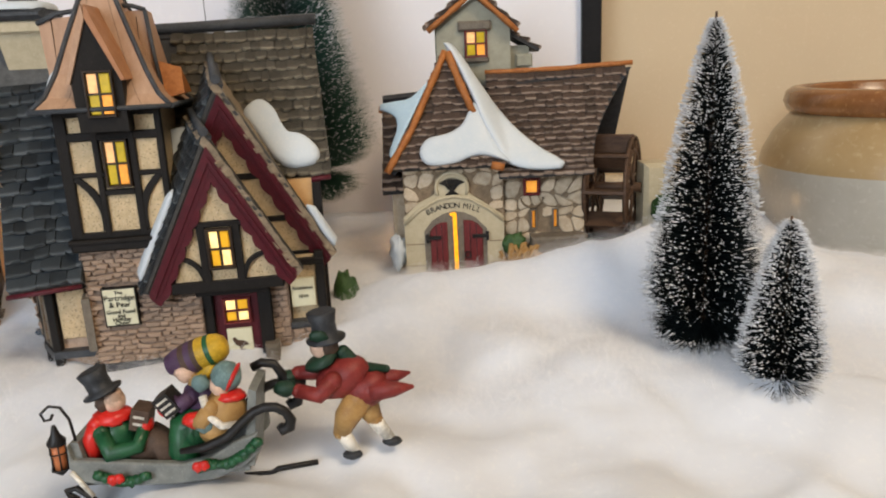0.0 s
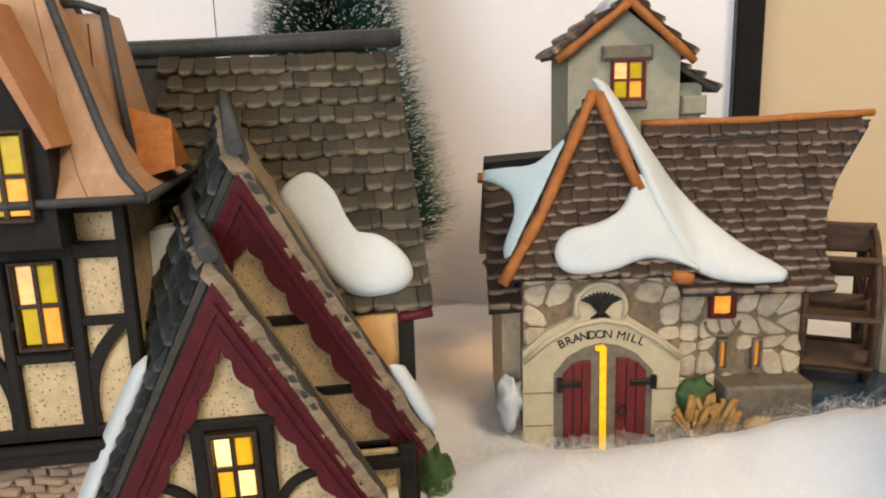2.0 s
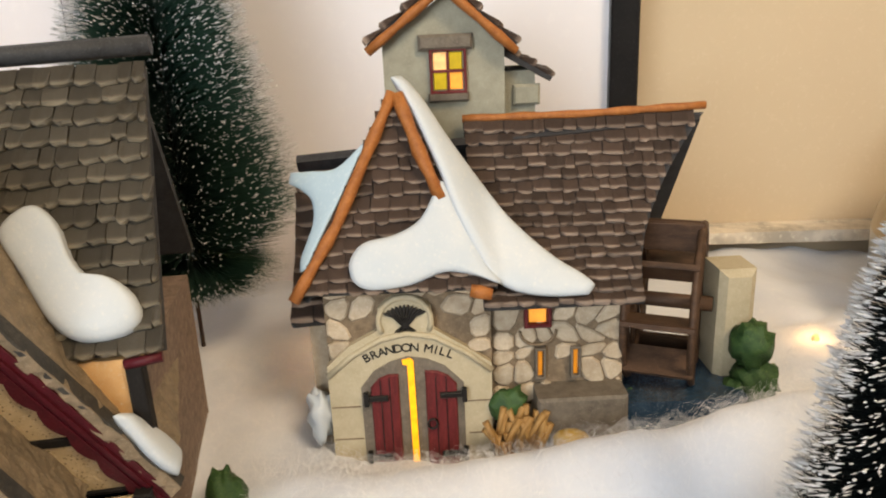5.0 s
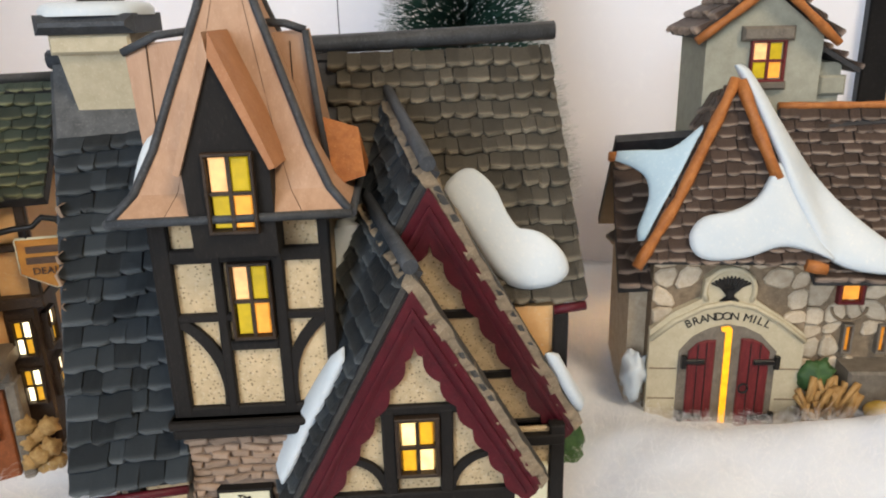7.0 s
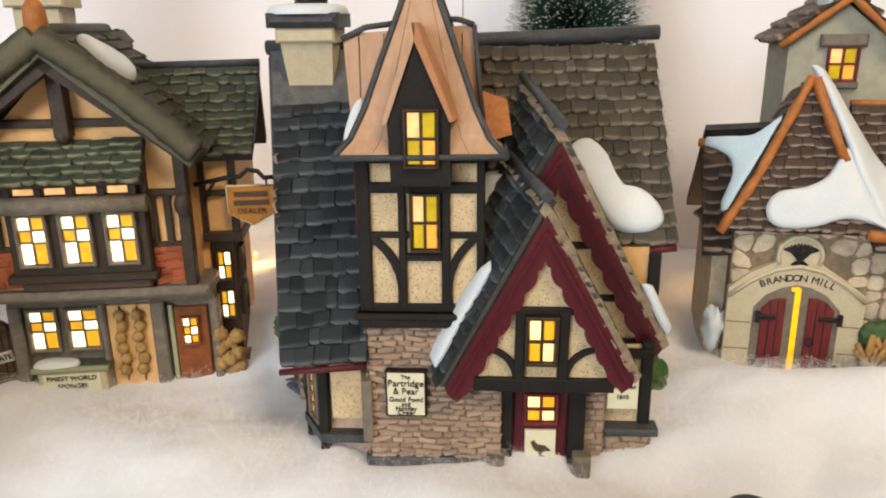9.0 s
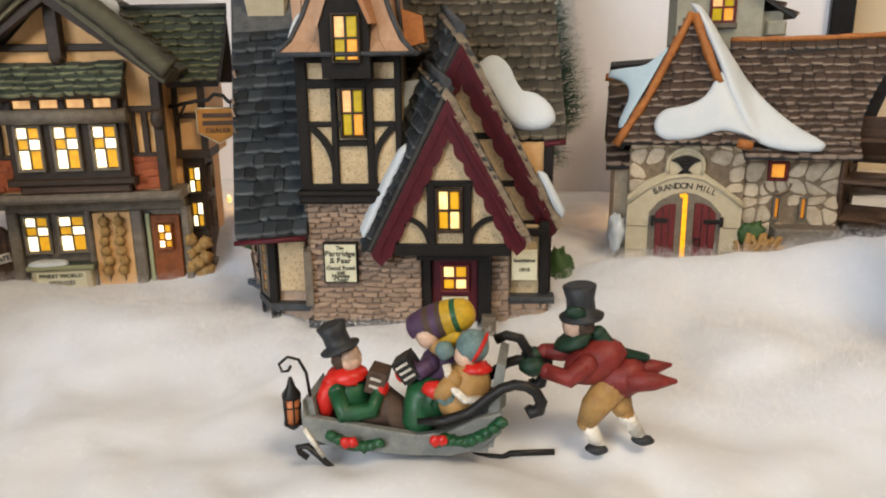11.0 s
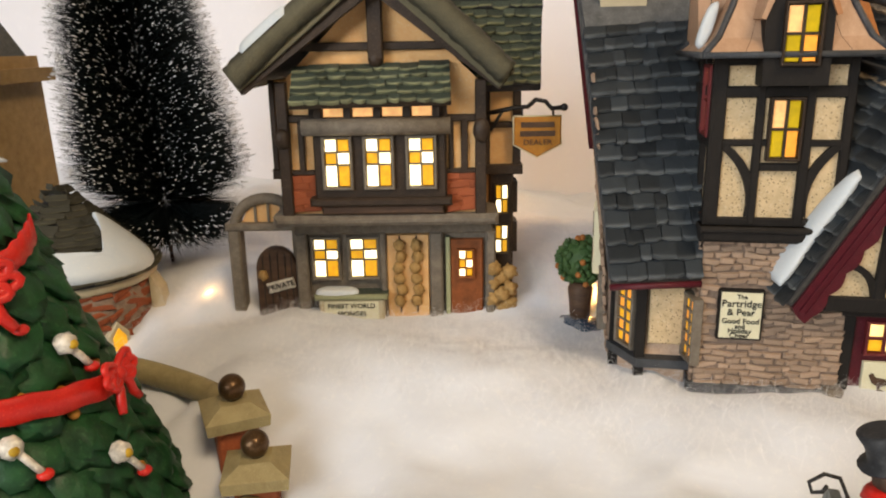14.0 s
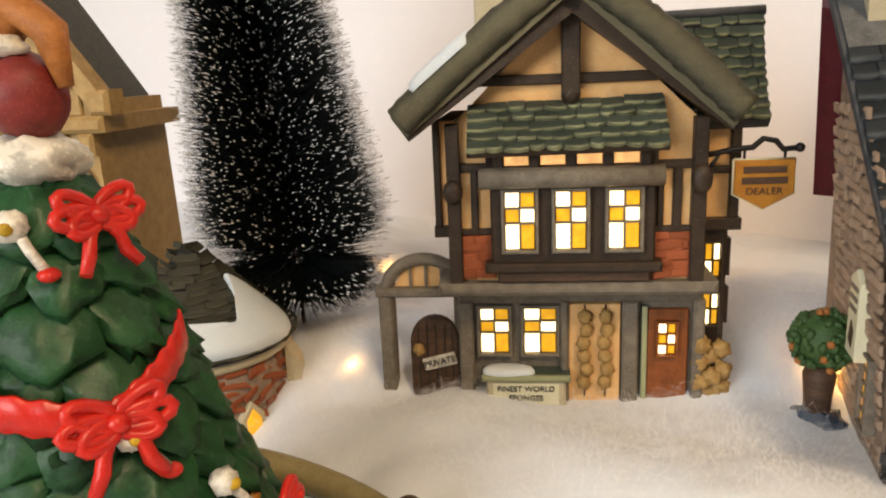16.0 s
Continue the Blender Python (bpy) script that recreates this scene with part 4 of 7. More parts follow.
def inn_gables():
    rm, lm = REAR["m"], PORCH["m"]
    # rear, taller gable
    solid(inn, "gable_plaster", M_PLASTER, lambda bm: prism(bm, [(3.2, 4), (11.2, 4), (11.2, 5.4), (7.02, 13.0), (3.0, 5.4)], 2.2, 4.0, rm), "pitted cream plaster")
    gable(inn, REAR, 0.86, 9.0, 9, (M_SLATE_D, M_TANROOF), 21)
    # inner arch of the rear gable and its rails
    slant(inn, (7.2, 12.5), (8.0, 11.2), 0.34, 2.08, 2.5, M_MAROON, "inner_board", bow=0.12, m=rm)
    for z, x1 in ((9.7, 8.9), (7.2, 10.1), (5.0, 11.3)):
        beam(inn, 7.0, x1, z - 0.17, z + 0.17, 2.12, 2.7, M_TIMBER, m=rm)
    beam(inn, 9.5, 11.2, 0.9, 5.0, 1.6, 2.8, M_PLASTER, "plaster_panel")
    bricks(inn, flat(9.5, 11.4, -1.2, 0.85, 0.98), 6, 0.6, M_BRICK, 0.12, 15)
    beam(inn, 9.2, 9.5, 0.5, 5, 1.45, 1.8, M_TIMBER)
    beam(inn, 11.0, 11.5, -0.8, 5.2, 1.35, 2.0, M_TIMBER)
    beam(inn, 8.0, 11.5, 4.45, 4.85, 1.3, 2.0, M_TIMBER)
    # porch gable in front
    solid(inn, "gable_plaster", M_PLASTER, lambda bm: prism(bm, [(3.7, 4.2), (9.3, 4.4), (6.4, 10.4)], -0.78, 2.2, lm), "pitted cream plaster")
    gable(inn, PORCH, 0.84, 4.6, 8, (M_SLATE_D, M_TANROOF), 31)
    beam(inn, 3.7, 9.4, 4.05, 4.65, -1.05, -0.2, M_TIMBER, m=lm)
    beam(inn, 4.9, 8.1, 7.55, 7.85, -1.0, -0.2, M_TIMBER, m=lm)
    for x0, x1 in ((5.36, 5.78), (7.08, 7.5)):
        beam(inn, x0, x1, 4.5, 7.7, -1.02, -0.2, M_TIMBER, m=lm)
    slant(inn, (4.2, 6.0), (5.4, 4.75), 0.26, -0.97, -0.2, M_TIMBER, bow=0.32, m=lm)
    slant(inn, (8.6, 6.0), (7.45, 4.75), 0.26, -0.97, -0.2, M_TIMBER, bow=-0.32, m=lm)
    pane_window(inn, 5.9, 6.95, 5.42, 7.35, -0.95, [[L_GLOW, L_YELL], [L_YELL, L_GLOW]], M_BTIMBER, 0.12, 0.14, m=lm)
    # door under the porch
    for x0, x1 in ((4.76, 5.4), (7.8, 8.5)):
        beam(inn, x0, x1, -0.8, 4.1, 0.2, 0.9, M_TIMBER, "door_post")
    beam(inn, 4.7, 8.5, 3.6, 4.3, -0.3, 0.9, M_TIMBER, "lintel")
    dr = beam(inn, 5.4, 7.8, -1.0, 3.65, 0.55, 0.9, M_MAROON, "door")
    tagged(dr, label="maroon door with a lit window")
    pane_window(dr, 6.0, 7.25, 1.82, 3.08, 0.5, [[L_GLOW, L_YELL], [L_YELL, L_GLOW]], M_REDDOOR, 0.12, 0.12)
    pl = beam(dr, 5.95, 7.3, -0.25, 1.42, 0.38, 0.55, M_SIGN, "plaque", inset=0.03)
    solid(pl, "painted_shape", M_BRWOOD, lambda bm: prism(bm, [(6.2, 0.85), (6.35, 0.95), (6.5, 0.75), (6.85, 0.7), (7.1, 0.45), (6.8, 0.4), (6.6, 0.2), (6.55, 0.38), (6.35, 0.5)], 0.35, 0.4))
    solid(pl, "painted_twig", M_BRWOOD, lambda bm: tube(bm, [(6.3, 0.36, 0.12), (6.7, 0.36, 0.2), (7.0, 0.36, 0.1)], 0.03, 4))
    solid(inn, "step_stone", M_GREYST, lambda bm: box(bm, 4.3, 5.05, -0.6, 0.4, -1.2, 0.45, inset=0.15))
    solid(inn, "step_stone", M_GREYST, lambda bm: box(bm, 8.0, 8.75, -0.5, 0.5, -1.2, 0.6, inset=0.15))


def inn_signs():
    bd = beam(inn, -0.02, 1.72, 2.38, 4.5, -0.30, 0.1, M_TIMBER, "sign_board", inset=0.02)
    tagged(bd, label="cream sign with black lettering")
    beam(bd, 0.06, 1.64, 2.46, 4.42, -0.33, -0.2, M_SIGN, "sign_face", inset=0.01)
    for txt, size, z in (("The", 0.26, 4.25), ("Partridge", 0.42, 3.95), ("& Pear", 0.40, 3.58), ("Good Food", 0.31, 3.2), ("and", 0.28, 2.98), ("Holiday", 0.3, 2.78), ("Cheer", 0.3, 2.58)):
        lettering(bd, txt, size, 0.85, -0.36, z)
    b2 = beam(inn, 9.55, 10.9, 2.1, 3.75, 1.2, 1.45, M_SIGN, "sign_board", inset=0.03)
    tagged(b2, label="cream sign with black lettering")
    lettering(b2, "Established", 0.25, 10.22, 1.16, 3.2)
    lettering(b2, "1810", 0.28, 10.22, 1.16, 2.7)
    side = pose(0, 0, 0, 0, 0, -90)
    s3 = solid(inn, "sign_board", M_SIGN, lambda bm: prism(bm, [(-5.6, 3.6), (-4.2, 3.6), (-4.2, 6.6), (-4.9, 7.0), (-5.6, 6.6)], -4.98, -4.5, side, inset=0.05), "cream sign with rounded top")
    solid(s3, "painted_shape", M_BRWOOD, lambda bm: prism(bm, [(-5.2, 4.2), (-4.7, 4.0), (-4.6, 4.7), (-5.0, 5.0)], -5.01, -4.96, side))
    solid(s3, "lettering_bar", M_GREYST, lambda bm: [box(bm, -5.4, -4.4, -5.01, -4.96, z, z + 0.18, side) for z in (5.4, 5.8, 6.2)])


def inn_bay():
    """The low bay under the long left slope, with its leaded windows."""
    solid(inn, "bay_wall", M_BRICK, lambda bm: hull(bm, [(-4.0, 2.6, -1), (-2.9, 0.9, -1), (-1.0, 0.9, -1), (-0.7, 2.6, -1), (-4.0, 2.6, 5.4), (-2.9, 1.2, 5.2), (-1.0, 1.2, 5.2), (-0.7, 2.6, 5.4)]))
    for x, y in ((-2.95, 0.75), (-3.95, 2.4)):
        solid(inn, "post", M_TIMBER, lambda bm: box(bm, x - 0.22, x + 0.22, y - 0.2, y + 0.25, -1.6, 4.9, inset=0.05))
    beam(inn, -3.1, -0.8, 4.4, 4.9, 0.5, 1.2, M_TIMBER)
    beam(inn, -2.6, -1.2, 1.6, 4.3, 0.72, 1.0, M_PLASTER, "plaster_panel")
    solid(inn, "ledge", M_RIDGE, lambda bm: hull(bm, [(-4.3, 2.4, 0.6), (-3.1, 0.4, 0.6), (-0.7, 0.4, 0.6), (-4.3, 2.4, 1.0), (-3.1, 0.4, 1.0), (-0.7, 0.4, 1.0), (-0.7, 2, 0.6), (-0.7, 2, 1.0)]))
    for x, y, yaw in ((-3.5, 1.55, -59), (-0.95, 0.25, -78), (-4.5, 3.9, -90)):
        m = Matrix.Translation((x, y, 0)) @ pose(0, 0, 0, 0, 0, yaw)
        pane_window(inn, -0.5, 0.5, 1.3, 3.9, 0, [[L_YELL, L_ORNG], [L_ORNG, L_YELL], [L_YELL, L_YELL], [L_ORNG, L_YELL], [L_YELL, L_ORNG]], M_GREYST, 0.07, 0.15, m=m)


def inn_snow():
    ridge_v, ridge_z, k = 7.9, 17.7, 1.53
    nrm = Vector((0, -k, 1)).normalized()
    on = lambda u, z, h: tuple(Vector((u, ridge_v - (ridge_z - z) / k, z)) + nrm * (h + 0.15))
    snow_patch(inn, [(7.7, 12.6), (8.1, 13.2), (8.75, 13.35), (9.4, 12.8), (9.8, 11.95), (10.25, 11.4), (11.0, 11.25), (11.65, 10.7), (11.75, 10.1), (11.1, 9.75), (10.0, 9.75), (9.2, 10.3), (8.4, 11.5)], on, 0.5)
    snow_strip(inn, [(0.36, 0.55), (0.5, 0.5), (0.7, 0.55), (0.85, 0.45), (0.95, 0.5)], [(0.34, 0.9), (0.5, 1.3), (0.7, 1.5), (0.85, 1.6), (0.95, 1.5)], lambda p, t, h: slope_point(PORCH, -1, p, t, h + 0.12), 0.22, M_SNOW)
    snow_strip(inn, [(0.70, 0.30), (0.8, 0.12), (0.9, 0.05), (0.97, 0.2)], [(0.72, 0.6), (0.8, 1.0), (0.9, 1.3), (0.97, 1.1)], lambda p, t, h: slope_point(REAR, 1, p, t, h + 0.02), 0.35)
    snow_patch(inn, [(-1.5, 14.2), (-1.1, 15.4), (-0.7, 15.6), (-0.9, 14.6), (-1.3, 13.9)], lambda s, t, h: (s, 0.9 + 0.2 * (t - 14) - h, t), 0.3)
    # plaster apron between tower and gable
    solid(inn, "snow_valley", M_SNOW, lambda bm: hull(bm, [(4.0, 2.2, 9.5), (6.4, 2.2, 12.6), (4.0, 3.4, 9.5), (6.4, 3.4, 12.6), (4.05, 2.2, 12.3), (4.05, 3.2, 12.3)]), "white painted snow patch")


inn_walls()
inn_tower()
inn_spire()
inn_roof()
inn_gables()
inn_signs()
inn_bay()
inn_snow()

# ---------- the mill ----------
mill = thing("village_mill", 0.004, 0.5219, 0.020, 4, "ceramic stone mill with brown shingle roof, red doors, water wheel", "model house")


def stone_field(parent, x0, x1, z0, z1, y, size, seed, holes=(), m=None):
    """Rubble masonry: jittered cells shrunk to stones, each its own part, over dark mortar."""
    rnd = random.Random(seed)
    nx, nz = max(1, round((x1 - x0) / size)), max(1, round((z1 - z0) / (size * 0.85)))
    g = [[(x0 + (x1 - x0) * (i + (rnd.uniform(-0.32, 0.32) + (0.25 if k % 2 else -0.25)) * (0 < i < nx)) / nx, z0 + (z1 - z0) * (k + rnd.uniform(-0.3, 0.3) * (0 < k < nz)) / nz) for i in range(nx + 1)] for k in range(nz + 1)]
    for k in range(nz):
        for i in range(nx):
            q = [Vector(g[k][i]), Vector(g[k][i + 1]), Vector(g[k + 1][i + 1]), Vector(g[k + 1][i])]
            c = sum(q, Vector((0, 0))) / 4
            if any(a < c.x < b and d < c.y < e for a, b, d, e in holes):
                continue
            ring = []
            for a in range(4):
                p, r = q[a], q[(a + 1) % 4]
                ring += [p.lerp(r, 0.22), p.lerp(r, 0.78)]
            ring = [tuple(c + (p - c) * (0.93 + rnd.uniform(-0.05, 0.03))) for p in ring]
            bm = bmesh.new()
            prism(bm, ring, y - rnd.uniform(0.10, 0.2), y + 0.05, m, inset=0.07)
            part("stone", bm, M_STONE, parent)


def mill_walls():
    solid(mill, "wall_core", M_STMORTAR, lambda bm: box(bm, -3.1, 3.55, 0.05, 7.5, -2.2, 6.9), "tan rubble stone walls")
    solid(mill, "wing_core", M_STMORTAR, lambda bm: box(bm, 3.4, 9.1, 0.65, 7, -2.2, 6.3), "tan rubble stone walls")
    stone_field(mill, -3.1, 3.55, 3.4, 6.7, 0.05, 0.95, 2, holes=((-2.2, 2.7, 2, 4.9), (-1.3, 1.5, 4, 6.2)))
    stone_field(mill, 3.6, 9.1, 0.6, 6.0, 0.65, 1.0, 5, holes=((4.85, 6.1, 3.9, 5.4), (5.3, 5.9, 1.8, 3.3), (6.8, 7.4, 1.8, 3.4)))
    stone_field(mill, 3.6, 9.1, -1.6, 0.6, 0.65, 1.1, 6)
    # dressed stone surround with a pointed hood
    hood = [(-3.15, -1.6), (3.5, -1.6), (3.5, 3.0), (2.3, 3.9), (1.25, 4.6), (1.15, 5.6), (0.6, 6.05), (0.1, 6.15), (-0.4, 6.05), (-0.95, 5.6), (-1.05, 4.65), (-2.2, 4.05), (-3.15, 3.2)]
    sur = solid(mill, "door_surround", M_PALESTONE, lambda bm: prism(bm, hood, -0.28, 0.1), "pale dressed stone door surround")
    arch = [(-3.15, 2.75), (-2.1, 3.65), (-0.9, 4.3), (0.15, 4.5), (1.2, 4.3), (2.4, 3.6), (3.5, 2.7)]
    solid(sur, "hood_mould", M_PALESTONE, lambda bm: tube(bm, [(x, -0.3, z) for x, z in arch], 0.13, 6))
    solid(sur, "hood_mould", M_PALESTONE, lambda bm: tube(bm, [(0.1 + 1.05 * math.cos(a), -0.3, 5.05 + 1.0 * math.sin(a)) for a in (math.pi * (1.15 - 1.3 * i / 12) for i in range(13))], 0.12, 6))
    for z in (1.3, -0.2):
        for x0, x1 in ((-3.1, -1.9), (2.5, 3.45)):
            beam(sur, x0, x1, z, z + 0.06, -0.30, -0.2, M_STMORTAR, "joint", inset=0)
    # wheatsheaf
    for k in range(11):
        a = (k - 5) / 5
        top = 5.75 - 0.35 * a * a
        solid(sur, "wheat_ear", M_INK, lambda bm: tube(bm, [(0.1 + 0.42 * a, -0.32, 4.5 + 0.08 * abs(a)), (0.1 + 0.12 * a, -0.36, 4.85), (0.1 + 0.45 * a, -0.36, 5.25), (0.1 + 0.72 * a, -0.34, 5.4 + 0.2 * (1 - a * a)), (0.1 + 0.85 * a, -0.33, top)], [0.03, 0.03, 0.04, 0.085, 0.02], 5))
    # arched name
    word = "BRANDON MILL"
    span = [0.0]
    for ch in word:
        span.append(span[-1] + (0.18 if ch in " I" else 0.36 if ch == "M" else 0.30))
    for k, ch in enumerate(word):
        if ch != " ":
            q = ((span[k] + span[k + 1]) / 2) / span[-1] - 0.5
            ang = q * 0.95
            lettering(sur, ch, 0.52, 0.15 + 4.0 * math.sin(ang), -0.31, -0.05 + 3.98 * math.cos(ang) - 0.07, turn=-math.degrees(ang))
    # the two door leaves with a lit gap between
    jamb = [(-1.85, -1.6), (2.35, -1.6), (2.35, 2.2), (1.6, 3.0), (0.9, 3.35), (0.1, 3.5), (-0.6, 3.3), (-1.3, 2.9), (-1.85, 2.2)]
    solid(mill, "doorway", M_GREYST, lambda bm: prism(bm, jamb, -0.31, 0.1), "grey stone door jamb")
    solid(mill, "lit_gap", L_SLIT, lambda bm: prism(bm, [(0.12, -1.6), (0.38, -1.6), (0.34, 3.3), (0.22, 3.42), (-0.12, 3.36), (-0.1, 3.2), (0.08, 3.15)], -0.42, -0.1), "glowing yellow gap between the doors")
    left = solid(mill, "door_leaf", M_REDDOOR, lambda bm: prism(bm, [(-1.45, -1.6), (-0.3, -1.6), (-0.3, 2.75), (-0.7, 2.75), (-1.1, 2.6), (-1.45, 2.2)], -0.42, -0.1, inset=0.05), "dark red plank door leaf")
    right = solid(mill, "door_leaf", M_REDDOOR, lambda bm: prism(bm, [(0.78, -1.6), (2.05, -1.6), (2.05, 2.2), (1.7, 2.6), (1.3, 2.8), (0.78, 2.85)], -0.42, -0.1, inset=0.05), "dark red plank door leaf")
    for leaf, xs, hx in ((left, (-1.05, -0.68), (-1.75, -0.75)), (right, (1.2, 1.62), (1.35, 2.45))):
        for x in xs:
            beam(leaf, x - 0.02, x + 0.02, -1.5, 2.6, -0.45, -0.4, M_IRON, "plank_joint", inset=0)
        for z in (1.75, -1.0):
            solid(leaf, "hinge", M_IRON, lambda bm: [box(bm, hx[0], hx[1], -0.55, -0.4, z - 0.12, z + 0.12, inset=0.04), box(bm, (hx[1] - 0.2) if leaf is right else hx[0], hx[1] if leaf is right else hx[0] + 0.2, -0.6, -0.4, z - 0.3, z + 0.3)])
    solid(right, "ring_handle", M_IRON, lambda bm: tube(bm, [(1.0 + 0.2 * math.cos(a), -0.55, 0.5 + 0.22 * math.sin(a)) for a in (2 * math.pi * i / 12 for i in range(13))], 0.05, 5))
    # right wing windows
    pane_window(mill, 5.1, 5.9, 4.3, 5.15, 0.5, [[L_ORNG]], M_REDDOOR, 0.1, 0.16)
    for x in (5.6, 7.08):
        pane_window(mill, x - 0.12, x + 0.12, 1.9, 3.1, 0.5, [[L_DIM]], M_GREYST, 0.05, 0.1)
    solid(mill, "window_arch", M_STMORTAR, lambda bm: tube(bm, [(5.5 + 0.75 * math.cos(a), 0.42, 4.0 + 0.65 * math.sin(a)) for a in (math.pi + math.pi * i / 10 for i in range(11))], 0.07, 5))


def mill_roof():
    right = bilinear((3.2, -1.1, 5.7), (9.35, -1.3, 5.75), (12.9, 3.3, 12.2), (2.9, 4.3, 12.2), sag=0.75)

    def flare(s, t):
        p = Vector(right(s, t))
        p.x -= 1.1 * s * 4 * t * (1 - t) * 0.75
        return p
    patch_slab(mill, flare, 0.15, M_UNDER)
    shingles(mill, flare, 16, 0.66, M_MILLSH, 0.17, 41)
    patch_slab(mill, bilinear((12.9, 9, 5.7), (-4.3, 9, 5.7), (-4.3, 4.4, 11), (12.7, 3.4, 12.2)), 0.4, M_UNDER)
    front = bilinear((-3.85, -0.75, 6.5), (3.75, -0.95, 6.5), (0.45, 1.75, 13.5), (-0.1, 1.75, 13.5), sag=0.35)
    patch_slab(mill, front, 0.4, M_UNDER)
    shingles(mill, front, 14, 0.66, M_MILLSH, 0.17, 42)
    lf = bilinear((-4.2, 5.5, 5.6), (-3.9, -0.4, 6.3), (0.0, 1.9, 13.4), (0.0, 5.2, 12.6), sag=0.5)
    patch_slab(mill, lf, 0.4, M_UNDER)
    shingles(mill, lf, 10, 0.85, M_MILLSH, 0.17, 43)
    left = bilinear((-4.5, 0.3, 4.9), (-2.6, 0.3, 5.0), (-2.6, 4.3, 10.2), (-4.35, 4.3, 10.1), sag=0.3)
    patch_slab(mill, left, 0.4, M_UNDER)
    shingles(mill, left, 9, 0.85, M_MILLSH, 0.17, 44)
    solid(mill, "wall_left", M_STONE, lambda bm: box(bm, -3.9, -2.9, 1.0, 6, -2, 5.4))
    # orange log trim
    def log(pts, r, name="log_trim"):
        path = []
        for a, b in zip(pts, pts[1:]):
            a, b = Vector(a), Vector(b)
            n = max(2, round((b - a).length / 0.9))
            path += [a.lerp(b, i / n) for i in range(n)]
        path.append(Vector(pts[-1]))
        solid(mill, name, M_ORANGE, lambda bm: tube(bm, path, [r * (1.0 + 0.16 * math.sin(i * 2.6)) for i in range(len(path))], 8), "orange log roof trim")
    log([(-4.05, -1.0, 6.35), (-2.3, 0.0, 9.0), (0.1, 1.55, 13.75)], 0.24)
    log([(0.25, 1.5, 13.7), (1.0, 0.75, 11.6), (1.75, 0.25, 9.8)], 0.26)
    log([(2.7, -1.25, 6.55), (3.5, -1.4, 6.4)], 0.26)
    log([(2.9, 4.3, 12.25), (8, 3.75, 12.3), (12.95, 3.25, 12.5)], 0.17)
    log([(-4.6, 4.2, 10.05), (-3.0, 4.2, 9.9)], 0.24)
    # the upper tower
    tw = solid(mill, "tower_body", M_TOWER, lambda bm: prism(bm, [(-0.35, 6), (4.8, 6), (4.8, 15.3), (2.3, 17.3), (-0.35, 15.5)], 4.9, 9.5), "grey green stucco tower")
    rr = bilinear((5.3, 4.3, 15.25), (5.3, 9.8, 15.25), (2.25, 9.8, 17.9), (2.25, 4.3, 17.9))
    rl = bilinear((-0.95, 9.8, 15.45), (-0.95, 4.3, 15.45), (2.35, 4.3, 17.9), (2.35, 9.8, 17.9))
    for k, P in enumerate((rr, rl)):
        patch_slab(tw, P, 0.25, M_UNDER)
        shingles(tw, P, 4, 0.95, M_MILLSH, 0.2, 46 + k)
    log([(-0.95, 4.3, 15.15), (2.3, 4.25, 17.6)], 0.2)
    log([(2.3, 4.25, 17.6), (5.25, 4.3, 14.95)], 0.2)
    pane_window(tw, 1.72, 3.05, 13.4, 15.05, 4.85, [[L_PINK, L_OLIVE], [L_OLIVE, L_ORNG]], M_REDDOOR, 0.12, 0.12)
    beam(tw, 1.15, 3.45, 15.1, 15.75, 4.55, 5.0, M_GREYST, "lintel", inset=0.12)
    beam(tw, 1.5, 3.25, 12.95, 13.3, 4.6, 5.0, M_GREYST, "sill", inset=0.08)
    snow_patch(tw, [(1.2, 5), (1.6, 4.4), (2.6, 4.4), (3.2, 5.2), (3.0, 7), (1.4, 7)], lambda s, t, h: (s, t, 17.75 - 0.45 * abs(s - 2.3) + h), 0.45)
    an = solid(mill, "annex_body", M_TOWER, lambda bm: box(bm, 4.8, 6.3, 6.2, 9.5, 6, 14.0))
    ar = bilinear((7.0, 5.7, 13.7), (7.0, 9.8, 13.7), (4.8, 9.8, 15.0), (4.8, 5.7, 15.0))
    patch_slab(an, ar, 0.22, M_UNDER)
    shingles(an, ar, 3, 0.9, M_MILLSH, 0.2, 49)
    beam(an, 5.3, 6.5, 12.5, 13.4, 5.95, 6.3, M_TOWER, "corbel", inset=0.1)


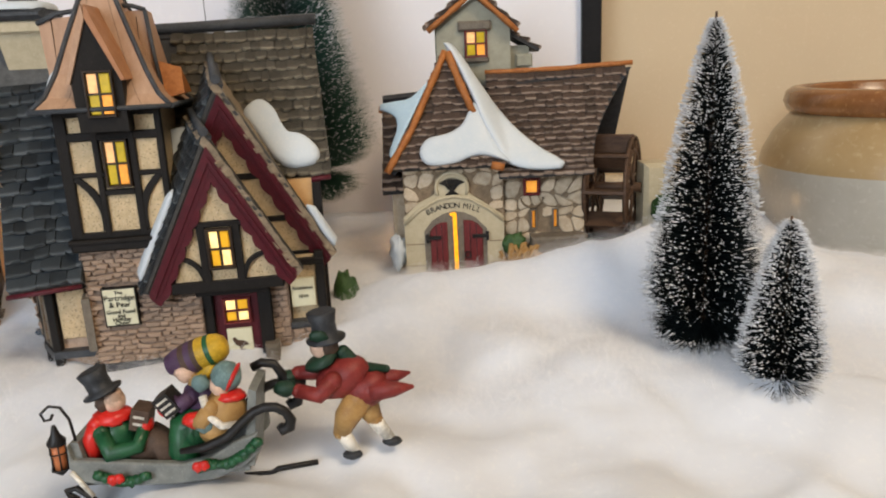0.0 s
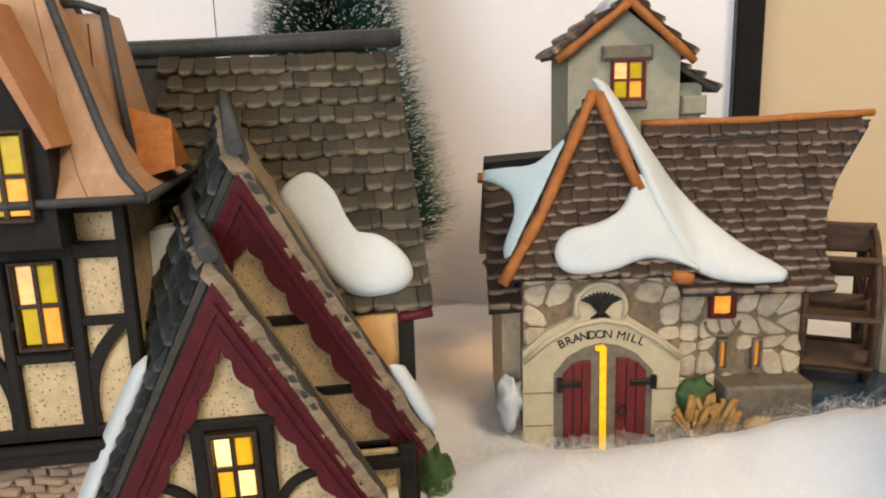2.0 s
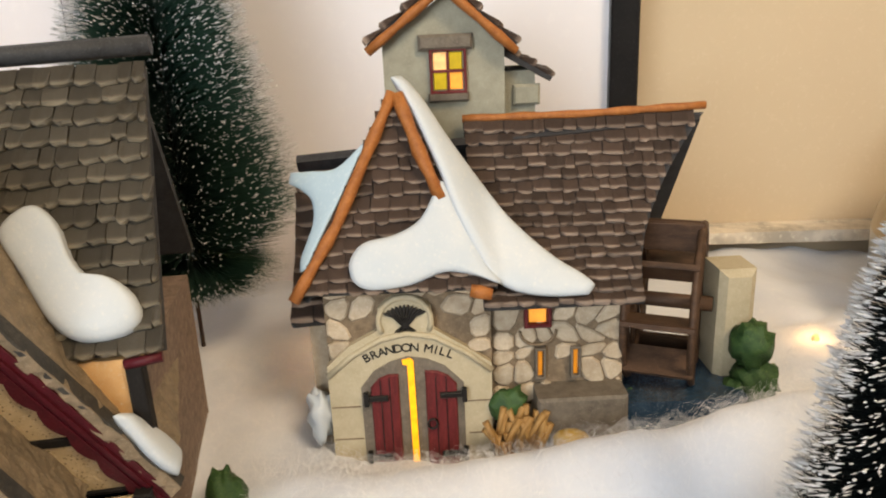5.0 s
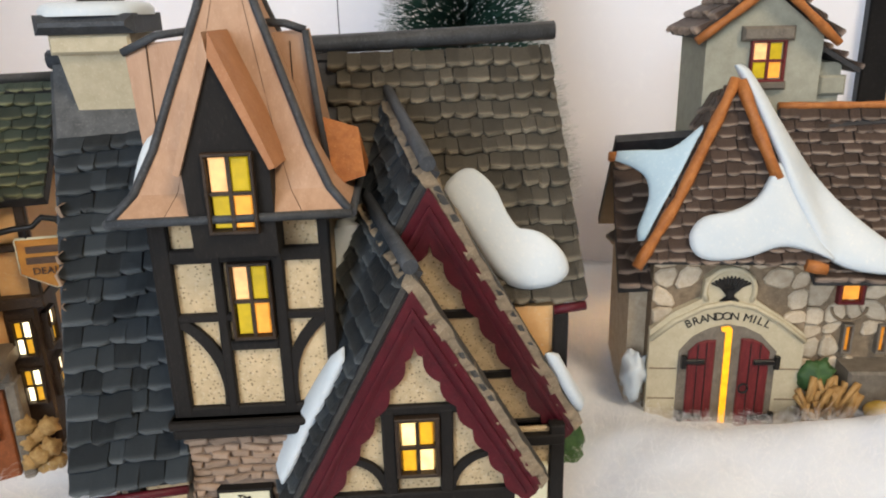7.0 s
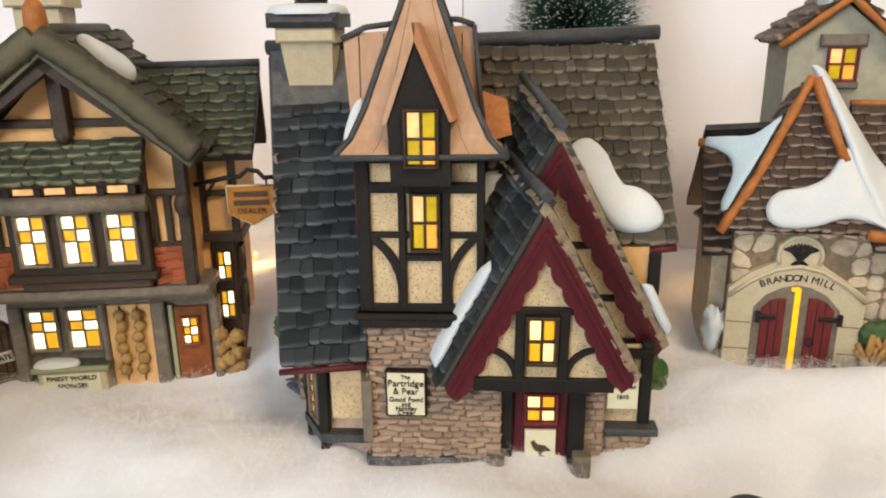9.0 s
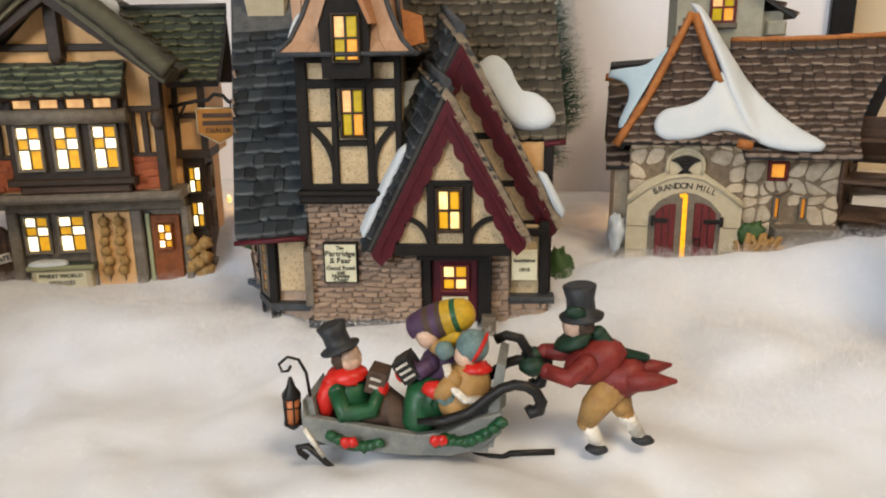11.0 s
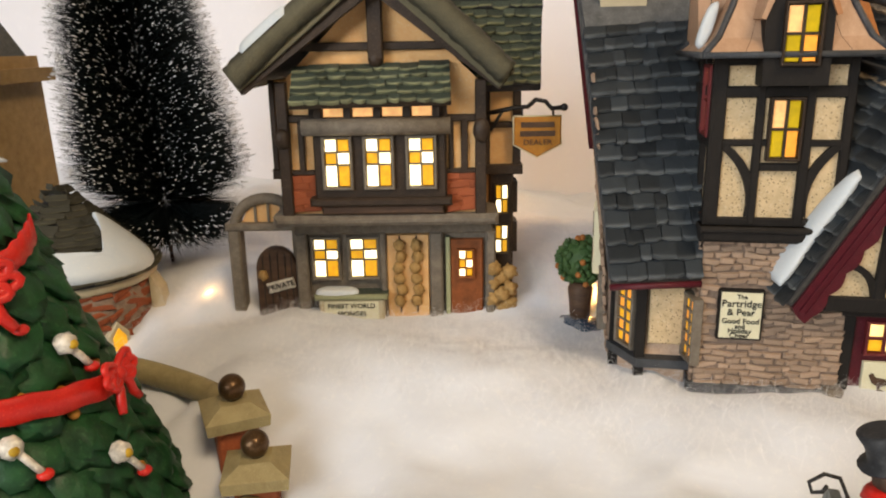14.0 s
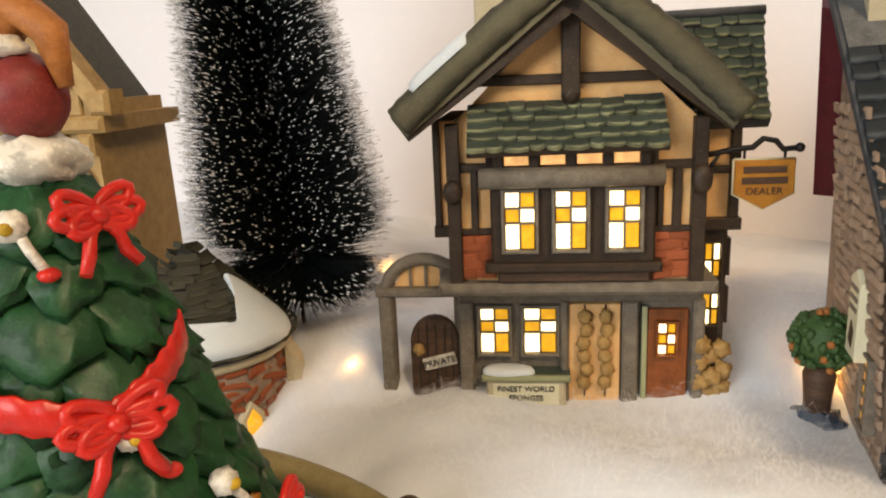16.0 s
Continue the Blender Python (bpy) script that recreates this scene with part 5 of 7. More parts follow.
def mill_snow():
    a, b, c = Vector((-3.85, -0.75, 6.5)), Vector((3.75, -0.95, 6.5)), Vector((0.2, 1.75, 13.5))
    nrm = (b - a).cross(c - a).normalized()

    def on(s, z, h):
        t = (z - 6.5) / 7.0
        y = -0.85 + 2.6 * t - 0.5 * 4 * t * (1 - t) * 0.45
        return tuple(Vector((s, y + 0.38 * 4 * t * (1 - t), z)) + nrm * (h + 0.18))
    snow_patch(mill, [(-1.85, 7.6), (-1.3, 8.25), (-0.1, 8.5), (0.9, 9.0), (1.55, 10.0), (1.9, 10.3), (2.5, 9.0), (3.4, 7.3), (3.9, 6.6), (3.0, 6.9), (1.8, 7.1), (0.4, 6.7), (-1.0, 6.6), (-1.7, 6.9)], on, 0.32)
    # drift over the right hip and down on to the wing
    def valley(u, z, h):
        front = -0.95 + 0.37 * (z - 6.5)
        hip = 3.75 - 0.47 * (z - 6.5)
        wing = -1.3 + 0.72 * (z - 5.75)
        y = min(front + 1.1 * max(0.0, u - hip), max(front, wing)) - 0.12
        return (u + 0.3 * h, y - 0.8 * h, z + 0.5 * h)
    snow_strip(mill, [(0.05, 14.3), (0.75, 13.1), (1.35, 11.8), (1.9, 10.5), (2.2, 9.5), (2.7, 8.4), (3.3, 7.3), (3.9, 6.6), (4.8, 6.25), (6.0, 6.1), (7.2, 6.1)],
               [(0.45, 14.3), (1.25, 13.3), (2.0, 12.1), (2.8, 10.9), (3.5, 9.9), (4.2, 9.0), (4.9, 8.3), (5.6, 7.7), (6.3, 7.2), (7.0, 6.8), (7.5, 6.4)], valley, 0.3)
    # left valley, a hollow sheet behind the rake, bluer than the other snow
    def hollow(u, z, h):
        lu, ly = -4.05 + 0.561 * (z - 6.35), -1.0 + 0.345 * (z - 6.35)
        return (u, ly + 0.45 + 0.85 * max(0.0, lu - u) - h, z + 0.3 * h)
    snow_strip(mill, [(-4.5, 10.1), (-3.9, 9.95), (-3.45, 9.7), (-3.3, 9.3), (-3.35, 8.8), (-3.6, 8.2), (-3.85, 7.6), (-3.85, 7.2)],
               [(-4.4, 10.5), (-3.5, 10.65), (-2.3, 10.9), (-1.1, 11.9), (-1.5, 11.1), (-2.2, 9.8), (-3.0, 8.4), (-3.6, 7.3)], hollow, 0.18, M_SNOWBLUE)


def mill_yard():
    wheel = solid(mill, "water_wheel", M_BRWOOD, lambda bm: tube(bm, [(9.2, 3.0, 4.0), (13.6, 3.0, 4.0)], 0.35, 8), "brown wooden water wheel")
    for x in (10.3, 13.0):
        for r in (3.5, 2.6):
            solid(wheel, "rim", M_BRWOOD, lambda bm: tube(bm, [(x, 3.0 + r * math.cos(a), 4.0 + r * math.sin(a)) for a in (2 * math.pi * i / 24 for i in range(25))], 0.16, 5, caps=False))
        for k in range(3):
            a = math.pi * k / 3 + 0.2
            solid(wheel, "spoke", M_BRWOOD, lambda bm: tube(bm, [(x, 3.0 - 3.5 * math.cos(a), 4.0 - 3.5 * math.sin(a)), (x, 3.0 + 3.5 * math.cos(a), 4.0 + 3.5 * math.sin(a))], 0.13, 5))
    for k in range(9):
        a = 2 * math.pi * k / 9 + 0.12
        m = Matrix.Translation((0, 3.0, 4.0)) @ Matrix.Rotation(a, 4, "X")
        solid(wheel, "paddle", M_BRWOOD, lambda bm: box(bm, 10.2, 13.1, -0.12, 0.12, 2.45, 3.75, m, inset=0.05))
    wheel.matrix_basis = Matrix.Translation((0.116, 0.03, 0)) @ Matrix.Rotation(radians(-24), 4, "Z") @ Matrix.Translation((-0.116, -0.03, 0))
    solid(mill, "pillar", M_PALESTONE, lambda bm: box(bm, 13.5, 15.1, 1.6, 3.6, -1.5, 5.7, inset=0.3), "pale stone pillar")
    solid(mill, "water", M_WATER, lambda bm: box(bm, 9.1, 14.2, -0.3, 6, -2, 0.8), "glossy blue mill water")
    for k, (x, z, r) in enumerate(((14.7, 2.6, 1.0), (15.0, 0.8, 1.1), (14.2, 0.3, 0.8), (9.4, 0.3, 0.5))):
        solid(mill, "bush", M_BUSH, lambda bm: blob(bm, (x, 0.9, z), (r * 0.85, r * 0.8, r), 0, 0.5, k * 3.1, 18), "green painted bush")
    solid(mill, "step_block", M_GREYST, lambda bm: box(bm, 5.3, 9.0, -0.9, 0.7, -2, 1.5, inset=0.12), "grey stone block")
    solid(mill, "straw_hat", M_YELLOW, lambda bm: blob(bm, (6.5, -1.6, 0.05), (0.75, 0.6, 0.4)), "yellow painted lump")
    rnd = random.Random(8)
    for k in range(60):
        x, z = 3.5 + rnd.random() * 1.9, -1.2 + rnd.random() * 0.8
        l, a = 0.7 + rnd.random() * 1.1, rnd.uniform(-0.7, 0.7)
        y = -0.45 - rnd.random() * 0.7
        solid(mill, "wheat_stalk", M_TAN, lambda bm: tube(bm, [(x, y, z), (x + l * 0.5 * math.sin(a), y - 0.15, z + l * 0.6), (x + l * math.sin(a), y, z + l)], [0.08, 0.12, 0.16], 5))
    solid(mill, "bush", M_BUSH, lambda bm: blob(bm, (4.2, -0.2, 0.9), (0.8, 0.5, 0.8), 0, 0.6, 9.0, 18))
    solid(mill, "snowy_bush", M_SNOW, lambda bm: blob(bm, (-3.6, 0.2, 0.8), (0.6, 0.6, 1.1), 0, 0.7, 5.0), "snow-covered bush")


mill_walls()
mill_roof()
mill_snow()
mill_yard()

# ---------- the dealer's shop ----------
shop = thing("village_shop", -0.3592, 0.4095, 0.0, 20.5, "ceramic half-timbered shop with brightly lit bay windows and green roof", "model house")


def shop_front():
    solid(shop, "wall_core", M_CREAM, lambda bm: prism(bm, [(-2.35, 5.5), (7.5, 5.5), (7.5, 12.4), (2.5, 17.2), (-2.35, 12.4)], 0.55, 12), "cream plaster walls")
    for b in ((-2.2, 8.0, 2.3, 12, -1.5, 5.7), (7.4, 9.6, 2.9, 9, 7.6, 13), (7.5, 9.2, 3.0, 8, -1.5, 8), (-3.1, -2.3, 2.2, 9, 8.0, 12.6)):
        solid(shop, "wall_block", M_CREAM, lambda bm: box(bm, *b))
    for b in ((-3.25, -2.95, 2.0, 2.5, 7.8, 12.6), (-3.3, -2.3, 1.9, 2.6, 7.6, 8.1)):
        solid(shop, "timber", M_BTIMBER, lambda bm: box(bm, *b, inset=0.05))
    w = dict(y0=0.30, y1=0.7, material=M_BTIMBER)
    for x0, x1 in ((-2.5, -1.95), (7.15, 7.7)):
        beam(shop, x0, x1, 6.0, 12.6, y0=0.1, y1=0.8, material=M_BTIMBER)
    for x0, x1 in ((-1.55, -1.25), (-0.75, -0.5), (5.85, 6.1), (6.45, 6.8)):
        beam(shop, x0, x1, 8.1, 10.8, **w)
    beam(shop, -2.4, -0.6, 10.65, 11.0, **w)
    beam(shop, 5.7, 7.6, 10.6, 10.95, **w)
    beam(shop, -2.4, 7.6, 8.05, 8.3, **w)
    beam(shop, -1.2, 6.0, 14.0, 14.4, **w)
    beam(shop, 2.1, 2.8, 13.6, 17.6, -0.2, 0.7, M_BTIMBER, "king_post")
    solid(shop, "king_finial", M_BTIMBER, lambda bm: blob(bm, (2.45, 0.1, 13.6), (0.38, 0.35, 0.4)))
    solid(shop, "post_bracket", M_BTIMBER, lambda bm: blob(bm, (-2.25, 0.0, 9.9), (0.42, 0.3, 0.5)))
    solid(shop, "post_bracket", M_BTIMBER, lambda bm: blob(bm, (7.45, 0.0, 10.2), (0.42, 0.3, 0.6)))
    # red brick infill
    for x0, x1, sd in ((-2.0, -0.6, 61), (5.75, 7.2, 62)):
        beam(shop, x0, x1, 6.2, 8.1, 0.4, 0.7, M_REDBRICK, "brick_panel", inset=0)
        bricks(shop, flat(x0, x1, 6.2, 8.1, 0.38), 5, 0.7, M_REDBRICK, 0.06, sd, gap=0.035)
    # bay
    bay = solid(shop, "bay", M_BTIMBER, lambda bm: box(bm, -0.75, 5.75, -0.15, 1, 6.75, 10.4, inset=0.1), "dark timber bay window")
    H, Y = L_WHITE, L_YELL
    for x0, x1 in ((-0.18, 1.03), (1.82, 3.05), (3.9, 5.12)):
        pane_window(bay, x0, x1, 7.55, 9.9, -0.22, [[H, Y], [Y, H], [H, Y]], M_GREYST, 0.09, 0.14, split=(0.27, 0.53))
    beam(bay, -1.0, 6.0, 6.6, 7.0, -0.45, 1, M_BTIMBER, "bay_sill", inset=0.1)
    beam(bay, -0.5, 5.6, 6.1, 6.6, -0.1, 1, M_BRWOOD, "bay_apron", inset=0.1)
    solid(bay, "cornice", M_GREYST, lambda bm: tube(bm, [(-1.15, -0.5, 10.5), (5.95, -0.5, 10.5)], 0.42, 10), "grey rounded cornice")
    for k in range(4):
        x = -0.15 + k * 1.42
        solid(bay, "clerestory_pane", L_PINK, lambda bm: box(bm, x, x + 0.95, -0.2, 0.6, 10.95, 11.6, inset=0.05))
    for k in range(5):
        x = -0.6 + k * 1.42
        beam(bay, x, x + 0.4, 10.85, 11.75, -0.35, 0.6, M_BTIMBER, "mullion")
    beam(bay, -0.9, 5.8, 10.7, 12.4, 0.0, 0.8, M_BTIMBER, "clerestory_back", inset=0)
    aw = bilinear((-1.55, -1.3, 11.6), (6.0, -1.3, 11.7), (5.95, 0.35, 13.45), (-1.55, 0.35, 13.3))
    patch_slab(bay, aw, 0.3, M_BTIMBER, "awning_deck")
    shingles(bay, aw, 5, 0.72, M_GREENSH, 0.18, 63)
    # string course and ground floor
    beam(shop, -3.0, 8.3, 5.5, 6.05, -0.1, 2.8, M_GREYST, "string_course", inset=0.2)
    beam(shop, -2.4, 8.1, 4.6, 5.5, 1.85, 2.5, M_GREYST, "fascia", inset=0.08)
    for x0, x1 in ((-2.4, -1.75), (2.1, 2.45), (4.75, 5.45), (7.75, 8.25)):
        beam(shop, x0, x1, -1.0, 4.7, 1.7, 2.5, M_GREYST, "pilaster", inset=0.1)
    for x0, x1 in ((-1.45, -0.17), (0.5, 1.93)):
        pane_window(shop, x0, x1, 2.2, 4.3, 2.05, [[H, Y], [Y, H], [H, Y]], M_GREYST, 0.09, 0.16, split=(0.27, 0.53))
    beam(shop, -1.8, 2.3, -1, 4.6, 2.15, 2.5, M_GREYST, "shop_panel", inset=0)
    fb = beam(shop, -1.2, 2.3, -1.2, 1.3, 1.15, 2.3, M_PALESTONE, "flower_box", inset=0.1)
    tagged(fb, label="cream window box with black lettering and snow")
    beam(fb, -1.4, 2.5, 1.2, 1.5, 0.95, 2.3, M_GREENSH, "box_top", inset=0.1)
    snow_patch(fb, [(-1.2, 1.1), (0.7, 1.1), (0.9, 1.6), (0.4, 2.0), (-1.1, 2.0)], lambda s, t, h: (s, t, 1.5 + h), 0.22)
    beam(fb, -0.9, 2.0, 0.1, 1.1, 1.1, 1.2, M_SIGN, "name_board", inset=0.02)
    lettering(fb, "FINEST WORLD", 0.36, 0.55, 1.06, 0.86)
    lettering(fb, "SPONGES", 0.36, 0.55, 1.06, 0.42)
    # hanging sponges
    pn = beam(shop, 2.45, 4.7, -1, 4.5, 1.95, 2.4, M_CREAM, "sponge_board", inset=0.03)
    for x in (3.15, 4.05):
        solid(pn, "cord", M_BRWOOD, lambda bm: tube(bm, [(x, 1.9, 4.5), (x, 1.85, 0.2)], 0.04, 5))
        for k in range(6):
            solid(pn, "sponge", M_WHEAT, lambda bm: blob(bm, (x + 0.08 * math.sin(k * 2), 1.75, 4.0 - k * 0.62), (0.31, 0.22, 0.33), 0, 0.35, k + x), "golden sponge on a cord")
    # door
    beam(shop, 5.45, 7.8, -1, 4.6, 2.2, 2.5, M_GREYST, "door_panel", inset=0)
    dr = beam(shop, 5.85, 7.6, -1, 4.25, 1.95, 2.3, M_RUSTDOOR, "door", inset=0.06)
    tagged(dr, label="rust-coloured door with small lit panes")
    pane_window(dr, 6.3, 7.05, 2.2, 3.65, 1.88, [[H, Y], [Y, H], [H, Y]], M_RUSTDOOR, 0.08, 0.1)
    beam(dr, 5.6, 5.85, -1, 4.4, 1.85, 2.3, M_GREENSH, "door_jamb")
    # side bay and upper wing
    sb = beam(shop, 7.95, 9.25, 1.0, 8.0, 2.7, 5.5, M_BTIMBER, "side_bay", inset=0.1)
    for z in (5.5, 3.3):
        pane_window(sb, 8.3, 8.95, z, z + 1.5, 2.65, [[Y, H], [H, Y]], M_BTIMBER, 0.08, 0.1)
    side = pose(0, 0, 0, 0, 0, 90)
    for z in (5.5, 3.3):
        pane_window(sb, 3.2, 4.2, z, z + 1.5, -9.3, [[Y, H], [H, Y]], M_BTIMBER, 0.08, 0.1, m=side)
    beam(sb, 7.8, 9.5, 0.7, 1.1, 2.5, 5.6, M_GREYST, "bay_foot")
    beam(sb, 7.7, 9.7, 7.6, 8.1, 2.4, 5.6, M_BTIMBER, "bay_head")
    for x0, x1 in ((7.7, 8.0), (9.2, 9.6)):
        beam(shop, x0, x1, 8, 12.2, 2.6, 3.0, M_BTIMBER)
    beam(shop, 7.7, 9.6, 10.0, 10.3, 2.62, 3.0, M_BTIMBER)
    for k in range(9):
        solid(shop, "wheat_sheaf", M_WHEAT, lambda bm: blob(bm, (8.6 + 0.5 * math.sin(k * 2.1), 1.9 + 0.2 * math.cos(k), 0.4 + 0.28 * k), (0.42, 0.36, 0.4), 0, 0.5, k), "golden sheaf beside the door")


def rough_roll(bm, a, b, r, seed):
    """A lumpy rolled verge from a to b, like pressed thatch."""
    rings, n, sides = [], 34, 14
    d = (b - a).normalized()
    s = Vector((0, 1, 0))
    u = s.cross(d).normalized()
    for i in range(n + 1):
        q = i / n
        c = a.lerp(b, q) + u * 0.0 + Vector((0, 0, 0.25 * math.sin(math.pi * q)))
        ring = []
        for k in range(sides):
            t = 2 * math.pi * k / sides
            rr = r * (1 + 0.16 * noise.noise(Vector((q * 22, math.cos(t) * 2 + seed, math.sin(t) * 2))) + 0.08 * noise.noise(Vector((q * 60, t * 3, seed))))
            ring.append(bm.verts.new((c + s * math.cos(t) * rr * 0.8 + u * math.sin(t) * rr * 1.15) * CM))
        rings.append(ring)
    for p, q in zip(rings, rings[1:]):
        for k in range(sides):
            bm.faces.new((p[k], p[(k + 1) % sides], q[(k + 1) % sides], q[k])).smooth = True
    bm.faces.new(rings[0][::-1])
    bm.faces.new(rings[-1])


def shop_roof():
    slope_l = bilinear((-4.3, 11.5, 12.9), (-4.3, -1.1, 12.9), (2.45, -1.3, 18.3), (2.45, 11.5, 18.3))
    slope_r = bilinear((8.75, -1.1, 12.85), (8.75, 8.5, 12.85), (2.45, 8.5, 18.3), (2.45, -1.3, 18.3))
    for P, sd in ((slope_l, 71), (slope_r, 72)):
        patch_slab(shop, P, 0.8, M_OLIVESH)
        shingles(shop, P, 11, 0.9, M_OLIVESH, 0.14, sd)
    solid(shop, "ridge_cap", M_OLIVESH, lambda bm: tube(bm, [(2.45, -1.4, 18.3), (2.45, 8, 18.35)], 0.35, 8))
    for foot, sgn in (((-4.1, 12.5), 1), ((8.6, 12.55), -1)):
        slant(shop, (2.45, 17.25), (foot[0], foot[1] + 0.05), 1.15, -0.95, -0.3, M_BTIMBER, "rafter")
        solid(shop, "verge", M_OLIVESH, lambda bm: rough_roll(bm, Vector((2.45, -1.25, 18.1)), Vector((foot[0], -1.2, foot[1] + 0.35)), 0.52, sgn))
    solid(shop, "finial", M_ORANGE, lambda bm: lathe(bm, [(0.3, 17.9), (0.5, 18.6), (0.45, 19.3), (0.2, 19.7)], 2.45, -1.0, 12))
    nl = Vector((-4.3, 0, 6.75)).normalized()
    snow_patch(shop, [(-3.5, -1.45), (-2.6, -1.65), (-1.4, -1.6), (-1.1, -0.6), (-2.0, 0.3), (-3.4, -0.2)], lambda s, t, h: (s - 0.5 * h, t, 18.3 - (2.45 - s) * 0.80 + 0.45 + h), 0.35)
    snow_patch(shop, [(3.1, 1.6), (4.4, 1.0), (5.4, 1.5), (5.2, 2.7), (4.5, 3.2), (3.6, 2.5)], lambda s, t, h: (s + 0.5 * h, t, 18.3 - (s - 2.45) * 0.822 + 0.2 + h), 0.4)
    wing = bilinear((7.0, 2.2, 12.2), (10.55, 2.2, 12.25), (10.9, 5.2, 16.5), (4.5, 5.2, 16.5), sag=0.3)
    patch_slab(shop, wing, 0.5, M_UNDER)
    shingles(shop, wing, 10, 0.75, M_GREENSH, 0.16, 73)
    patch_slab(shop, bilinear((10.6, 8.5, 12.2), (7, 8.5, 12.2), (4.5, 5.2, 16.4), (10.9, 5.2, 16.4)), 0.5, M_UNDER)
    solid(shop, "ridge_cap", M_RIDGE, lambda bm: tube(bm, [(4.5, 5.2, 16.5), (10.95, 5.2, 16.6)], 0.22, 8))
    solid(shop, "chimney", M_PALESTONE, lambda bm: [box(bm, -1.6, 0.8, 6.5, 8.6, 14, 19.5, inset=0.1), box(bm, -1.9, 1.1, 6.2, 8.9, 19.5, 20.1, inset=0.1)], "pale stone chimney")
    solid(shop, "chimney_pot", M_BRWOOD, lambda bm: lathe(bm, [(0.6, 20), (0.7, 21.5), (0.5, 22)], -0.5, 7.5, 14))


def shop_extras():
    # garden gate and arch
    ar = solid(shop, "gate_arch", M_GREYST, lambda bm: tube(bm, [(-4.0 + 1.75 * math.cos(a), 2.7, 4.9 + 1.55 * math.sin(a)) for a in (math.pi - math.pi * i / 16 for i in range(17))], 0.3, 8), "grey stone gate arch")
    for x in (-5.75, -2.3):
        beam(ar, x - 0.35, x + 0.3, -1, 5.0, 2.3, 3.2, M_GREYST, "gate_pier", inset=0.1)
    beam(ar, -6.2, -2.0, 4.75, 5.15, 2.2, 3.3, M_GREYST, "gate_lintel", inset=0.1)
    solid(ar, "arch_panel", M_CREAM, lambda bm: prism(bm, [(-5.4, 5.1), (-2.6, 5.1), (-3.0, 5.9), (-4.0, 6.3), (-5.0, 5.9)], 2.75, 2.95))
    for x in (-4.6, -3.9, -3.2):
        beam(ar, x - 0.06, x + 0.06, 5.1, 6.4, 2.6, 2.8, M_GREYST, "arch_bar", inset=0)
    gt = solid(shop, "gate", M_BRWOOD, lambda bm: prism(bm, [(-5.0 + 0.3, -1)] + [(-3.55 + 1.15 * math.cos(a), 2.6 + 1.3 * math.sin(a)) for a in (math.pi - math.pi * i / 12 for i in range(13))] + [(-2.4, -1)], 2.2, 2.5, inset=0.08), "rounded brown plank gate")
    for x in (-4.3, -3.9, -3.5, -3.1, -2.75):
        beam(gt, x - 0.02, x + 0.02, -0.8, 3.5, 2.16, 2.22, M_IRON, "plank_joint", inset=0)
    pm = Matrix.Translation((-3.35, 0, 1.75)) @ Matrix.Rotation(radians(-14), 4, "Y")
    sg = solid(gt, "name_board", M_CERW, lambda bm: box(bm, -0.75, 0.75, 2.0, 2.15, -0.28, 0.28, pm, inset=0.02), "white board with black lettering")
    lettering(gt, "PRIVATE", 0.4, -3.35, 1.97, 1.75, turn=14)
    solid(gt, "latch", M_WHEAT, lambda bm: blob(bm, (-4.3, 2.1, 2.3), (0.25, 0.15, 0.3), 0, 0.4))
    # hanging sign
    br = solid(shop, "sign_bracket", M_IRON, lambda bm: tube(bm, [(7.6, 2.2, 10.75), (9.2, 2.2, 11.05), (9.9, 2.2, 11.1), (10.3, 2.2, 11.45), (10.8, 2.2, 11.35), (11.1, 2.2, 11.0), (11.75, 2.2, 11.05)], 0.13, 6), "black iron sign bracket")
    solid(br, "strut", M_IRON, lambda bm: tube(bm, [(8.0, 2.2, 9.9), (8.6, 2.2, 10.9)], 0.09, 5))
    solid(br, "knob", M_IRON, lambda bm: blob(bm, (11.75, 2.2, 11.05), 0.2))
    hs = solid(shop, "hanging_sign", M_GOLDSIGN, lambda bm: prism(bm, [(9.2, 10.6), (11.6, 10.6), (11.6, 9.2), (10.4, 8.55), (9.2, 9.2)], 2.05, 2.35, inset=0.05), "ochre hanging shield sign with brown lettering")
    solid(hs, "sign_edge", M_SIGN, lambda bm: tube(bm, [(9.2, 2.2, 10.6), (9.2, 2.2, 9.2), (10.4, 2.2, 8.55), (11.6, 2.2, 9.2), (11.6, 2.2, 10.6), (9.2, 2.2, 10.6)], 0.08, 5))
    for z, hw in ((10.2, 0.85), (9.75, 0.9)):
        beam(hs, 10.4 - hw, 10.4 + hw, z - 0.14, z + 0.14, 2.0, 2.1, M_BRWOOD, "lettering_bar", inset=0)
    lettering(hs, "DEALER", 0.42, 10.4, 2.0, 9.3, M_BRWOOD)
    for x in (9.6, 11.2):
        solid(hs, "hook", M_IRON, lambda bm: tube(bm, [(x, 2.2, 10.6), (x, 2.2, 11.1)], 0.06, 5))


shop_front()
shop_roof()
shop_extras()

